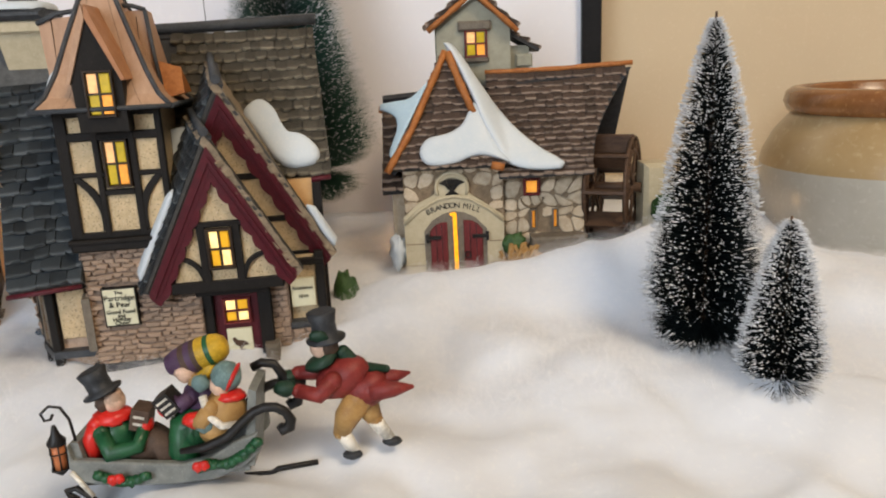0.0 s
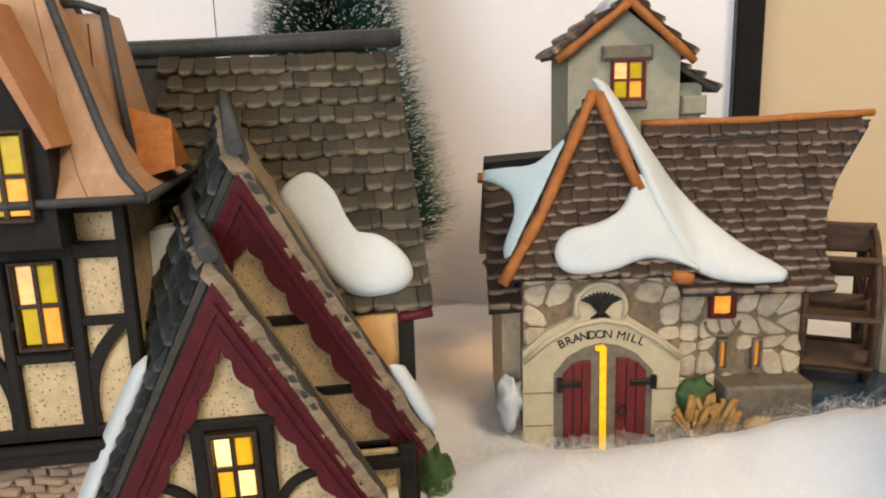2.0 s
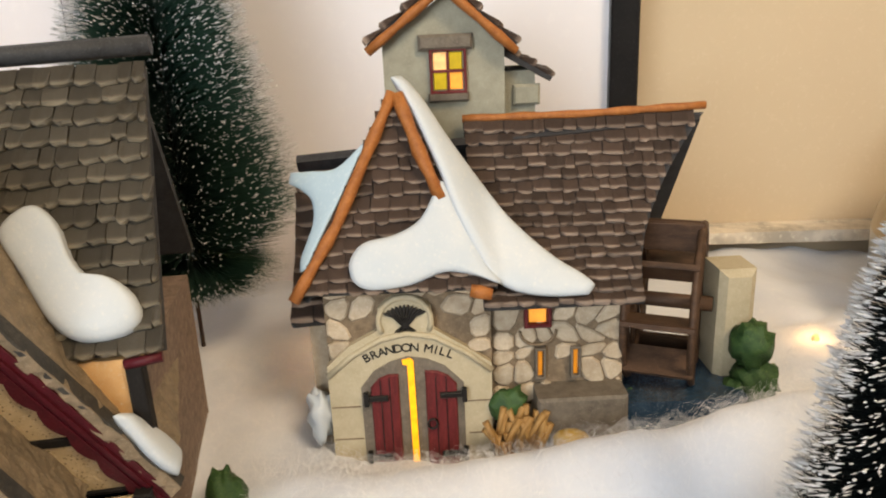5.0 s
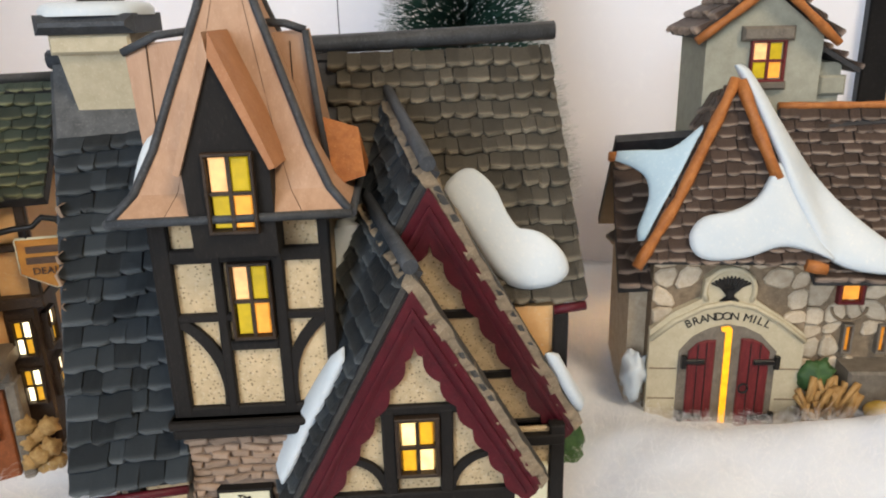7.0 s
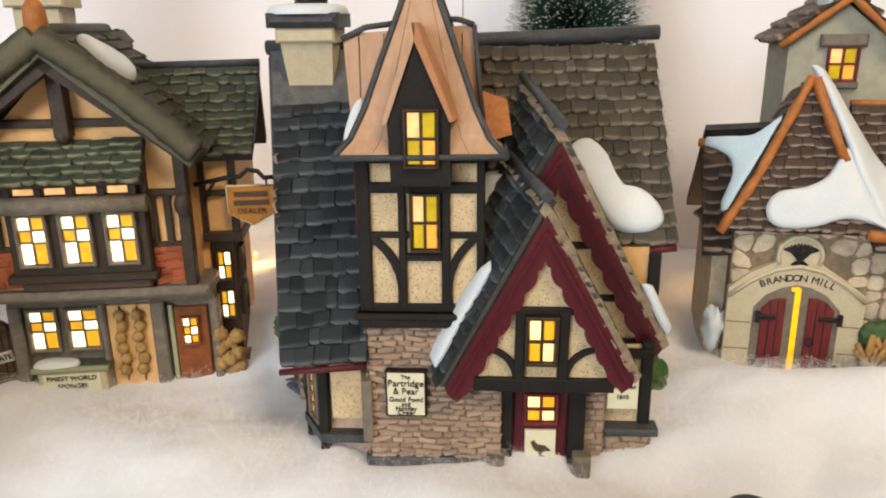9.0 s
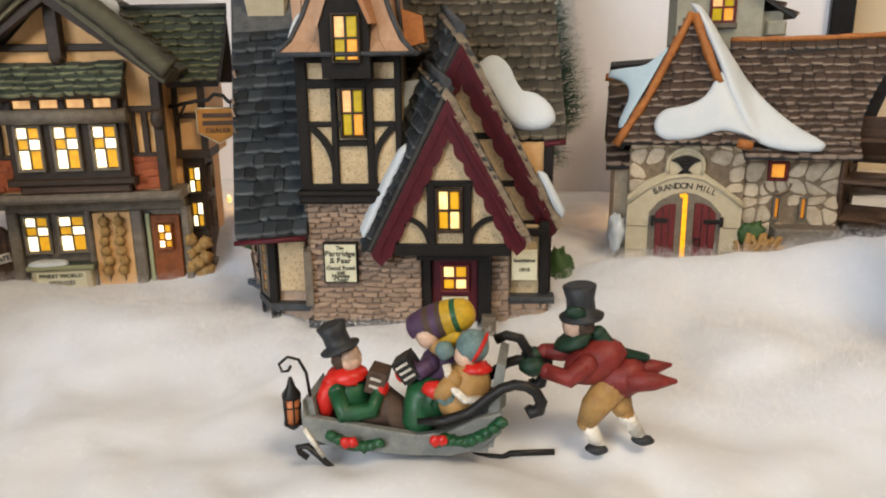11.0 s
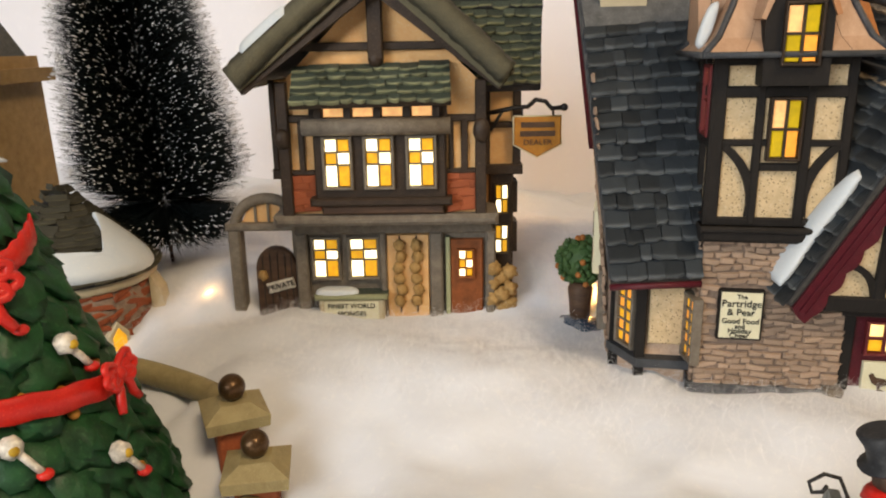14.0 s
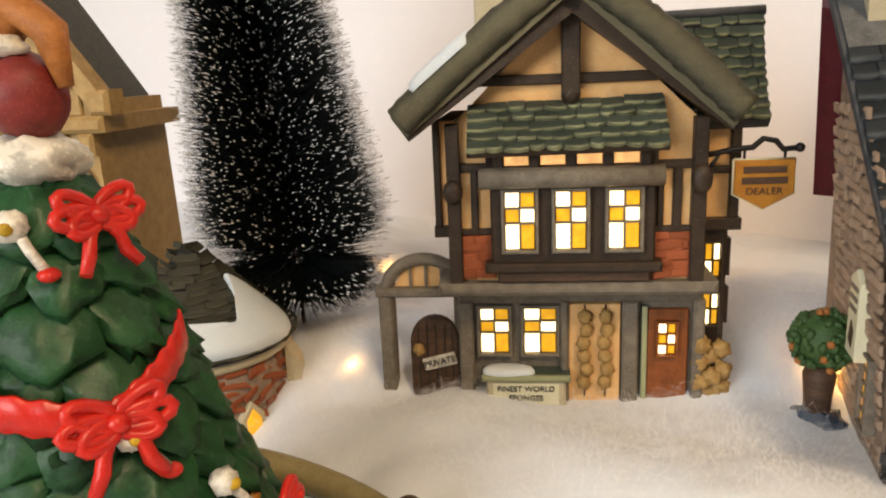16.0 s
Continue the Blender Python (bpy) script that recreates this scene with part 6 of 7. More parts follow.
# ---------- bottle-brush trees ----------
def brush_tree(x, y, z, height, radius, count, flock, seed, label, bristle, lean=(0.0, 0.0), power=0.8, bare=0.01):
    """Twisted-wire trunk with thousands of bristles; flock is the share of bristles that carry snow."""
    tree = thing("bottle_brush_tree", x, y, z, 0, label, "model tree", "bottle brush trees")
    solid(tree, "trunk", M_BRWOOD, lambda bm: tube(bm, [(0, 0, -3.5), (lean[0] * 0.5, lean[1] * 0.5, height * 0.5), (lean[0], lean[1], height)], [0.12, 0.12, 0.06], 8), "brown twisted wire stem")
    solid(tree, "base", M_BRWOOD, lambda bm: lathe(bm, [(1.0, -4.4), (1.0, -3.4), (0.9, -3.2), (0.3, -3.15)], sides=16), "round wooden base")
    rng = np.random.default_rng(seed)
    verts, faces, sv, sf = [], [], [], []
    for _ in range(count):
        q = rng.random() ** 1.35
        zz = height * (bare + (0.98 - bare) * q)
        full = radius * min(1.0, (1.0 - q) ** power + 0.03) * min(1.0, 0.72 + 3.0 * q if bare < 0.05 else 0.42 + 6.0 * q)
        r = full * (0.82 + 0.2 * rng.random())
        a = rng.random() * 2 * math.pi
        d = np.array([math.cos(a), math.sin(a), 0.10 + 0.25 * rng.random() - 0.35 * (q < 0.06)])
        c = np.array([lean[0] * q, lean[1] * q, zz])
        inner = c + d * full * 0.15
        tip = c + d * r
        side = np.array([-math.sin(a), math.cos(a), 0.0])
        up = np.array([0, 0, 1.0])
        w = 0.022 + 0.012 * rng.random()
        n = len(verts)
        verts += [inner + side * w, inner - side * w * 0.5 + up * w, inner - side * w * 0.5 - up * w, tip]
        faces += [(n, n + 1, n + 3), (n + 1, n + 2, n + 3), (n + 2, n, n + 3)]
        if rng.random() < 1.7 * flock * (0.55 + 0.8 * q) and r > full * 0.9:
            m = len(sv)
            e = 0.016 + 0.036 * rng.random() ** 2
            o = c + d * r * (0.93 + 0.06 * rng.random())
            l = 0.07 + 0.22 * rng.random() ** 2
            ax = d / np.linalg.norm(d)
            t2 = np.cross(ax, side)
            sv += [o - ax * l, o + side * e, o + t2 * e, o - side * e, o - t2 * e, o + ax * l]
            sf += [(m, m + 2, m + 1), (m, m + 3, m + 2), (m, m + 4, m + 3), (m, m + 1, m + 4), (m + 5, m + 1, m + 2), (m + 5, m + 2, m + 3), (m + 5, m + 3, m + 4), (m + 5, m + 4, m + 1)]
    for nm, v, f, mt in (("bristles", verts, faces, bristle), ("snow_flock", sv, sf, M_FLOCK)):
        me = bpy.data.meshes.new(nm)
        me.from_pydata([tuple(p * CM) for p in v], [], f)
        me.materials.append(mt)
        ob = new(nm, me)
        ob.parent = tree
        tagged(ob, kind="stuff")
    return tree


brush_tree(0.1380, 0.4090, 0.006, 16.3, 3.5, 14000, 0.55, 1, "tall dark bottle-brush fir with white snow flecks", M_BRISTLE_K, power=0.72)
brush_tree(0.160, 0.3620, -0.003, 8.2, 2.2, 9000, 0.52, 2, "small dark bottle-brush fir with white snow flecks", M_BRISTLE_K, power=0.6)
brush_tree(-0.119, 0.620, 0.035, 29.5, 7.2, 34000, 0.55, 3, "large deep green bottle-brush fir behind the inn", M_BRISTLE, power=0.85, bare=0.06)
brush_tree(-0.500, 0.452, 0.030, 32.0, 5.8, 46000, 0.26, 4, "tall black-green bottle-brush fir behind the chapel", M_BRISTLE_K, lean=(-4.0, 0.8), power=0.55)

# ---------- chapel ----------
chapel = thing("village_chapel", -0.5195, 0.3905, -0.0215, 18, "ceramic brick chapel with round apse, dark roof and stone tower", "model house")


def chapel_build():
    def arc(s, r, z):
        a = -math.pi * 0.95 + s * math.pi * 1.05
        return (r * math.cos(a), r * math.sin(a), z)
    solid(chapel, "apse_wall", M_MORTAR, lambda bm: lathe(bm, [(4.3, -2), (4.3, 4.9)], sides=40), "red brick round apse")
    bricks(chapel, lambda s, t: arc(s, 4.32, -1.2 + 5.2 * t), 15, 1.0, M_REDBRICK, 0.1, 81, keep=lambda s, t: not (0.545 < s < 0.655 and t < 0.62))
    solid(chapel, "cornice", M_PALESTONE, lambda bm: lathe(bm, [(4.35, 3.9), (4.6, 4.1), (4.65, 4.5), (4.4, 4.7)], sides=40), "tan stone cornice")

    def cone(s, t):
        a = -math.pi * 1.0 + s * math.pi * 1.2
        r = 4.5 * (1 - t) ** 1.1 + 0.35
        return (r * math.cos(a), r * math.sin(a), 4.66 + 4.7 * t)
    solid(chapel, "apse_roof", M_UNDER, lambda bm: lathe(bm, [(4.85, 4.55)] + [(4.45 * (1 - t / 10) ** 1.1 + 0.2, 4.6 + 4.6 * t / 10) for t in range(11)], sides=40), "dark conical shingle roof")
    shingles(chapel, cone, 17, 0.6, M_OLIVESH, 0.1, 82)
    snow_patch(chapel, [(0.42, 0.13), (0.48, 0.28), (0.58, 0.2), (0.68, 0.2), (0.74, 0.42), (0.79, 0.62), (0.86, 0.5), (0.885, 0.2), (0.84, 0.02), (0.7, 0.0), (0.55, 0.02), (0.46, 0.04)], lambda s, t, h: tuple(Vector(cone(s, t)) + Vector((cone(s, t)[0] * 0.1, cone(s, t)[1] * 0.1, 0.8)) * (h + 0.1)), 0.5)
    a = -0.62
    m = pose(0, 0, 0, 0, 0, math.degrees(a) + 90)
    solid(chapel, "window_surround", M_PALESTONE, lambda bm: prism(bm, [(-0.62, -0.6), (0.62, -0.6), (0.62, 1.6), (0, 2.3), (-0.62, 1.6)], -4.6, -4.1, m, inset=0.06))
    solid(chapel, "lancet_window", L_YELL, lambda bm: prism(bm, [(-0.36, -0.5), (0.36, -0.5), (0.36, 1.45), (0, 1.95), (-0.36, 1.45)], -4.68, -4.4, m), "glowing yellow lancet window")
    b = 0.15
    mb = pose(0, 0, 0, 0, 0, math.degrees(b) + 90)
    solid(chapel, "buttress", M_PALESTONE, lambda bm: hull(bm, [mb @ Vector(p) for p in ((-0.7, -5.6, -2), (0.7, -5.6, -2), (-0.6, -4.4, -2), (0.6, -4.4, -2), (-0.6, -5.0, 3.2), (0.6, -5.0, 3.2), (-0.6, -4.4, 4.2), (0.6, -4.4, 4.2))]), "pale stone buttress")
    # tower behind the apse, set to one side
    tw = solid(chapel, "tower_body", M_OCHRE, lambda bm: hull(bm, [(-10.2, 0.4, -1), (-1.3, 0.4, -1), (-10.2, 7, -1), (-1.3, 7, -1), (-10.2, 0.5, 15), (-1.6, 0.5, 15), (-10.2, 7, 15), (-1.6, 7, 15)]), "ochre stone tower")
    solid(tw, "string_band", M_OCHRE, lambda bm: box(bm, -10.6, -0.85, 0.0, 7.4, 13.5, 14.3, inset=0.2))
    for k in range(6):
        solid(tw, "corbel", M_OCHRE, lambda bm: box(bm, -9.6 + k * 1.45, -8.8 + k * 1.45, 0.1, 0.7, 12.4, 13.5, inset=0.15))
    solid(tw, "gable", M_OLIVESH, lambda bm: prism(bm, [(-10.2, 14), (-1.5, 14), (-5.85, 20.6)], 0.6, 6.8))
    for sgn in (0, 1):
        p, q = ((-0.9, 14.7), (-5.85, 21.6)) if sgn else ((-10.8, 14.7), (-5.85, 21.6))
        slant(tw, p, q, 0.9, 0.1, 1.2, M_OCHRE, "coping")
        beam(tw, p[0] - 0.6, p[0] + 0.5, 14.3, 15.5, 0.0, 1.4, M_OCHRE, "kneeler", inset=0.2)
    for k in range(4):
        for sgn in (-1, 1):
            x = -5.85 + sgn * (3.4 - k * 0.85)
            beam(tw, x - 0.45, x + 0.45, 14.3 + k * 1.25, 15.6 + k * 1.25, 0.35, 0.8, M_OCHRE, "quoin", inset=0.08)
    wf = solid(tw, "window_surround", M_OCHRE, lambda bm: prism(bm, [(-5.0, 13.6), (-3.6, 13.6), (-3.6, 16.0), (-4.3, 17.0), (-5.0, 16.0)], 0.2, 0.8, inset=0.1))
    solid(wf, "lancet_window", L_YELL, lambda bm: prism(bm, [(-4.6, 13.7), (-4.0, 13.7), (-4.0, 15.9), (-4.3, 16.5), (-4.6, 15.9)], 0.12, 0.5))
    wr = solid(tw, "round_window", M_GREYST, lambda bm: tube(bm, [(-2.9 + 0.8 * math.cos(t), 0.3, 11.1 + 0.8 * math.sin(t)) for t in (2 * math.pi * i / 16 for i in range(17))], 0.22, 6))
    solid(wr, "glass", M_GOLDSIGN, lambda bm: blob(bm, (-2.9, 0.4, 11.1), (0.6, 0.15, 0.6)))
    solid(tw, "ledge_snow", M_SNOW, lambda bm: blob(bm, (-1.8, 0.1, 9.6), (1.6, 0.6, 0.25), 0, 0.5), "snow on the tower ledge")
    tw.location = (-0.026, 0, 0.011)


chapel_build()

# ---------- potted shrub beside the inn ----------
shrub = thing("potted_topiary", -0.2431, 0.4585, 0.0, 0, "round green topiary with orange fruit in a pot", "potted plant")
solid(shrub, "pot", M_BRWOOD, lambda bm: lathe(bm, [(0.5, -0.6), (0.55, 0.9), (0.65, 1.9), (0.5, 2.3)], sides=18), "dark brown pot")
solid(shrub, "pot_base", M_WATER, lambda bm: blob(bm, (0.0, -0.1, -0.2), (1.3, 1.1, 0.6), 0, 0.3))
rs = random.Random(12)
leaf_bm = bmesh.new()
blob(leaf_bm, (0, 0, 3.4), (1.12, 1.12, 1.15), 0, 0.12)
for _ in range(150):
    d = Vector((rs.gauss(0, 1), rs.gauss(0, 1), rs.gauss(0, 1))).normalized()
    blob(leaf_bm, tuple(Vector((0, 0, 3.4)) + d * 1.17), (0.25, 0.17, 0.13), 0, 0.3, rs.random() * 9, 6, Euler((rs.random() * 3, rs.random() * 3, rs.random() * 3)).to_matrix())
part("leaf_ball", leaf_bm, M_BUSH, shrub, "clipped leafy ball")
for _ in range(7):
    d = Vector((rs.gauss(0, 1), -abs(rs.gauss(0, 1)), rs.gauss(0, 1))).normalized()
    solid(shrub, "fruit", M_ORANGE, lambda bm: blob(bm, tuple(Vector((0, 0, 3.4)) + d * 1.27), 0.16), "orange fruit")

hedge = thing("model_bush", -0.0640, 0.487, 0.004, 0, "green painted bush beside the inn wall", "bush")
solid(hedge, "foliage", M_BUSH, lambda bm: [blob(bm, (0, 0, 0.7), (0.8, 0.8, 1.4), 0, 0.3, 2.0, 20), blob(bm, (0.3, -0.5, 0.1), (0.8, 0.7, 0.9), 0, 0.3, 4.0, 20)])

# ---------- the stoneware crock ----------
crock = thing("stoneware_crock", 0.345, 0.615, 0.0, 0, "large stoneware crock with brown glazed rim and grey body", "crock")
solid(crock, "body", [M_JARW, M_JARO, M_JARB], lambda bm: lathe(bm, [(6.0, -8), (8.4, -4), (9.4, 0), (9.8, 4), (9.9, 6.2), (9.7, 7.2), (9.0, 8.6), (7.9, 9.9), (7.5, 10.4), (7.2, 10.4), (7.0, 8), (7.5, 4), (7.5, 0)], sides=64, mi=[0, 0, 0, 0, 1, 1, 1, 1, 2, 0, 0, 0]))
solid(crock, "rim", M_JARB, lambda bm: lathe(bm, [(7.4, 10.0), (8.1, 10.2), (8.4, 10.9), (8.25, 11.6), (7.8, 11.95), (7.3, 12.0), (7.0, 11.7), (7.1, 10.5)], sides=64), "thick brown glazed rim")

# ---------- the sledge party ----------
sledge = thing("push_sledge", -0.1010, 0.3050, -0.0055, 5, "blue-grey sledge chair with green garland and hanging lantern", "sledge")


def sledge_build():
    def tub(bm):
        side = [(-4.0, 2.0), (-3.9, 1.35), (-1.2, 1.05), (0.3, 0.9), (1.4, 1.1), (2.4, 1.7), (3.3, 2.0), (3.3, 1.2), (2.7, 0.6), (1.5, 0.15), (0, 0.05), (-2.6, 0.1), (-3.7, 0.4), (-4.1, 1.0)]
        prism(bm, side, -1.25, -0.95, inset=0.06)
        prism(bm, side, 0.95, 1.25)
        hull(bm, [(-3.9, -1, 0.2), (-3.9, 1, 0.2), (-3.4, -1, 0.1), (-3.4, 1, 0.1), (-4.0, -1, 2.0), (-4.0, 1, 2.0), (-3.7, -1, 2.0), (-3.7, 1, 2.0)])
        hull(bm, [(-3.7, -1, 0.1), (2.8, -1, 0.3), (-3.7, 1, 0.1), (2.8, 1, 0.3), (-3.7, -1, 0.45), (2.8, -1, 0.8), (-3.7, 1, 0.45), (2.8, 1, 0.8)])
        hull(bm, [(2.6, -1, 0.5), (2.6, 1, 0.5), (3.1, -1, 3.8), (3.1, 1, 3.8), (3.0, -1, 0.5), (3.0, 1, 0.5), (3.4, -1, 3.7), (3.4, 1, 3.7)])
    solid(sledge, "tub", M_SLEDGE, tub, "blue-grey painted tub")
    for v in (-1.3, 0.9):
        solid(sledge, "arm_rail", M_IRON, lambda bm: tube(bm, [(0.3, v, 1.5), (1.3, v, 1.6), (2.2, v, 2.0), (2.9, v, 2.65), (3.3, v, 2.98), (3.75, v, 3.15), (4.15, v, 3.12), (4.5, v, 2.9), (4.68, v, 2.55), (4.6, v, 2.25), (4.35, v, 2.15), (4.2, v, 2.35)], [0.12, 0.2, 0.2, 0.2, 0.2, 0.2, 0.2, 0.2, 0.22, 0.24, 0.26, 0.14], 8), "black curled push handle")
        solid(sledge, "runner", M_IRON, lambda bm: tube(bm, [(-3.9, v, -0.3), (-4.2, v, -0.1), (-4.3, v, 0.1), (-3.9, v, 0.2), (-3.3, v, -0.35), (-2.6, v, -1.0), (3.2, v, -1.0), (3.5, v, -0.8), (3.7 + 1.5 * (v > 0), v, -0.6)], 0.12, 6), "black runner")
        solid(sledge, "strut", M_CERW, lambda bm: tube(bm, [(-4.0, v, 0.9), (-3.3, v, -0.2)], 0.1, 6))
    solid(sledge, "upper_curl", M_IRON, lambda bm: tube(bm, [(2.9, 0.9, 3.9), (3.3, 0.9, 4.1), (3.8, 0.9, 4.0), (4.1, 0.9, 3.5), (4.3, 0.9, 3.1), (5.0, 0.9, 3.0)], 0.2, 8))
    rnd = random.Random(3)
    for k in range(26):
        q = k / 25
        x = -2.9 + 6.2 * q
        z = 0.75 - 0.35 * abs(math.sin(q * math.pi * 3)) + 1.3 * max(0, q - 0.55) ** 1.2 * 2
        if 0.3 < q < 0.64:
            continue
        solid(sledge, "garland_tuft", M_GREENCOAT, lambda bm: blob(bm, (x, -1.42, z), (0.26, 0.2, 0.2), 0, 0.5, k, 8))
    for x, z in ((-2.2, 0.62), (1.1, 0.95)):
        solid(sledge, "bow", M_RED, lambda bm: [blob(bm, (x - 0.12, -1.62, z), (0.2, 0.14, 0.22), 0, 0.3), blob(bm, (x + 0.14, -1.62, z + 0.05), (0.2, 0.14, 0.2), 0, 0.3)], "red bow")
    # lantern on its hook
    lx, lv = -4.55, -0.9
    hook = solid(sledge, "lantern_hook", M_IRON, lambda bm: tube(bm, [(-3.85, -0.8, 1.9), (-3.95, -0.8, 2.9), (-4.2, -0.85, 3.45), (-4.6, lv, 3.55), (-4.95, lv, 3.25), (-4.85, lv, 2.95), (-4.6, lv, 3.0), (-4.5, lv, 3.2)], 0.06, 6), "thin black lantern hook")
    lan = solid(hook, "lantern", M_IRON, lambda bm: [lathe(bm, [(0.06, 2.75), (0.12, 2.6), (0.18, 2.35), (0.38, 2.05), (0.36, 1.95)], lx, lv, 8), lathe(bm, [(0.36, 0.85), (0.36, 0.95), (0.2, 0.72), (0.06, 0.6)], lx, lv, 8)] + [tube(bm, [(lx + 0.3 * math.cos(a), lv + 0.3 * math.sin(a), 0.9), (lx + 0.33 * math.cos(a), lv + 0.33 * math.sin(a), 2.0)], 0.035, 4) for a in (k * math.pi / 3 for k in range(6))] + [tube(bm, [(lx + 0.33 * math.cos(a), lv + 0.33 * math.sin(a), 1.6) for a in (k * math.pi / 6 for k in range(13))], 0.03, 4)], "black lantern with orange panes")
    del lan
    solid(hook, "lantern_glass", L_PINK_DIM, lambda bm: lathe(bm, [(0.27, 0.9), (0.29, 1.98)], lx, lv, 8), "orange lantern glass")


sledge_build()


def figurine(name, label, build, mats, lift=0.0):
    bm = bmesh.new()
    build(bm)
    ob = part(name, bm, mats)
    ob.matrix_world = pose(-0.1010, 0.3050, -0.0045 + lift, 0, 0, 5)
    return tagged(ob, label, "figurine", "sledge party figurines")


def limb(bm, pts, r, mi):
    tube(bm, pts, r, 10, mi)
    blob(bm, pts[0], r[0] if isinstance(r, (list, tuple)) else r, mi, seg=10)
    blob(bm, pts[-1], r[-1] if isinstance(r, (list, tuple)) else r, mi, seg=10)


def top_hat(bm, c, r, h, tilt, mi):
    m = Matrix.Translation(Vector(c)) @ Matrix.Rotation(tilt, 4, "Y")
    before = len(bm.verts)
    lathe(bm, [(r * 1.45, 0), (r * 1.5, h * 0.08), (r * 0.95, h * 0.16), (r * 0.92, h * 0.6), (r * 1.12, h), (r * 0.9, h * 1.05)], sides=18, mi=mi)
    bm.verts.ensure_lookup_table()
    for v in list(bm.verts)[before:]:
        v.co = (m @ (v.co / CM)) * CM


def rider_man(bm):
    blob(bm, (-2.55, 0, 2.0), (0.85, 0.75, 1.05), 0, 0.15, 1)
    blob(bm, (-2.35, -0.1, 1.25), (1.0, 0.85, 0.6), 0, 0.2, 2)
    limb(bm, [(-2.9, -0.6, 2.5), (-2.5, -0.95, 1.75), (-1.5, -0.75, 1.9), (-1.3, -0.5, 2.5)], [0.36, 0.38, 0.32, 0.24], 0)
    limb(bm, [(-2.4, 0.6, 2.5), (-1.9, 0.7, 1.9), (-1.4, 0.3, 2.4)], [0.34, 0.33, 0.25], 0)
    blob(bm, (-2.6, -0.05, 2.95), (0.78, 0.66, 0.36), 1, 0.25, 3)
    limb(bm, [(-3.1, -0.45, 2.8), (-3.35, -0.55, 2.2), (-3.3, -0.5, 1.4)], [0.34, 0.36, 0.3], 1)
    blob(bm, (-2.5, 0, 3.6), (0.46, 0.45, 0.55), 2, 0.1)
    blob(bm, (-2.85, 0, 3.55), (0.36, 0.45, 0.5), 4, 0.2)
    top_hat(bm, (-2.85, 0, 3.95), 0.52, 1.0, -0.35, 3)
    box(bm, -1.75, -1.05, -0.6, 0.3, 2.45, 3.35, Matrix.Translation((-1.4, 0, 2.9)) @ Matrix.Rotation(0.25, 4, "Y") @ Matrix.Translation((1.4, 0, -2.9)), 4)
    bk = Matrix.Translation((-1.4, 0, 2.9)) @ Matrix.Rotation(0.25, 4, "Y") @ Matrix.Translation((1.4, 0, -2.9))
    for z in (2.7, 3.0):
        box(bm, -1.62, -1.2, -0.63, -0.55, z, z + 0.1, bk, 5)
    blob(bm, (-1.2, -0.3, 2.6), (0.25, 0.4, 0.3), 1)
    limb(bm, [(-2.0, 0, 1.1), (-1.0, 0, 1.8), (-0.6, 0, 1.2), (-0.45, -0.1, 0.6)], [0.8, 0.7, 0.8, 0.75], 4)


figurine("seated_man_figurine", "painted ceramic rider in green coat, red scarf, dark hat", rider_man, [M_GREENCOAT, M_RED, M_SKIN, M_DKHAT, M_BROWN, M_CERW], -0.0045)


def rider_woman(bm):
    blob(bm, (1.0, 0.35, 2.9), (0.8, 0.7, 0.95), 0, 0.2, 1)
    blob(bm, (0.5, 0.0, 1.75), (0.95, 0.9, 0.95), 1, 0.25, 4)
    limb(bm, [(0.8, -0.3, 1.9), (0.2, -0.3, 2.0), (0.1, -0.4, 1.0), (0.3, -0.5, 0.5)], [0.75, 0.6, 0.6, 0.5], 1)
    blob(bm, (0.45, 0.1, 4.2), (0.46, 0.46, 0.52), 2, 0.1)
    before = len(bm.verts)
    lathe(bm, [(0.2, -0.95), (0.5, -0.85), (0.66, -0.5), (0.74, -0.2), (0.79, 0.05), (0.81, 0.3), (0.81, 0.5), (0.8, 0.7), (0.79, 0.85), (0.76, 1.05), (0.68, 1.3), (0.5, 1.5), (0.2, 1.6)], sides=22, mi=[0, 0, 0, 5, 0, 5, 3, 3, 1, 3, 3, 3])
    turn = Matrix.Translation((0.60, 0.3, 4.62)) @ Matrix.Rotation(radians(72), 4, "Y") @ Matrix.Scale(0.82, 4) @ Matrix.Scale(1.25, 4, (0, 0, 1))
    bm.verts.ensure_lookup_table()
    for v in list(bm.verts)[before:]:
        v.co = (turn @ (v.co / CM)) * CM
    limb(bm, [(1.2, 0.2, 4.6), (1.5, 0.1, 4.2), (1.0, -0.1, 3.8)], [0.3, 0.35, 0.25], 3)
    blob(bm, (1.0, 0.0, 3.75), (0.45, 0.4, 0.35), 6, 0.3)
    limb(bm, [(0.7, -0.2, 3.2), (0.2, -0.35, 2.9), (-0.1, -0.3, 3.1)], [0.34, 0.34, 0.25], 0)
    box(bm, -0.55, 0.15, -0.7, 0.2, 2.6, 3.5, Matrix.Translation((-0.2, 0, 3)) @ Matrix.Rotation(-0.6, 4, "Y") @ Matrix.Translation((0.2, 0, -3)), 7)
    bk = Matrix.Translation((-0.2, 0, 3)) @ Matrix.Rotation(-0.6, 4, "Y") @ Matrix.Translation((0.2, 0, -3))
    for z in (2.75, 3.0, 3.25):
        box(bm, -0.45, 0.05, -0.74, -0.66, z, z + 0.09, bk, 8)
    blob(bm, (-0.35, -0.4, 2.9), (0.35, 0.3, 0.45), 4)


figurine("seated_woman_figurine", "painted ceramic rider in purple with a striped bonnet", rider_woman, [M_PURPLE, M_GREENCOAT, M_SKIN, M_YELLOW, M_RED, M_BROWN, M_WHEAT, M_IRON, M_CERW])


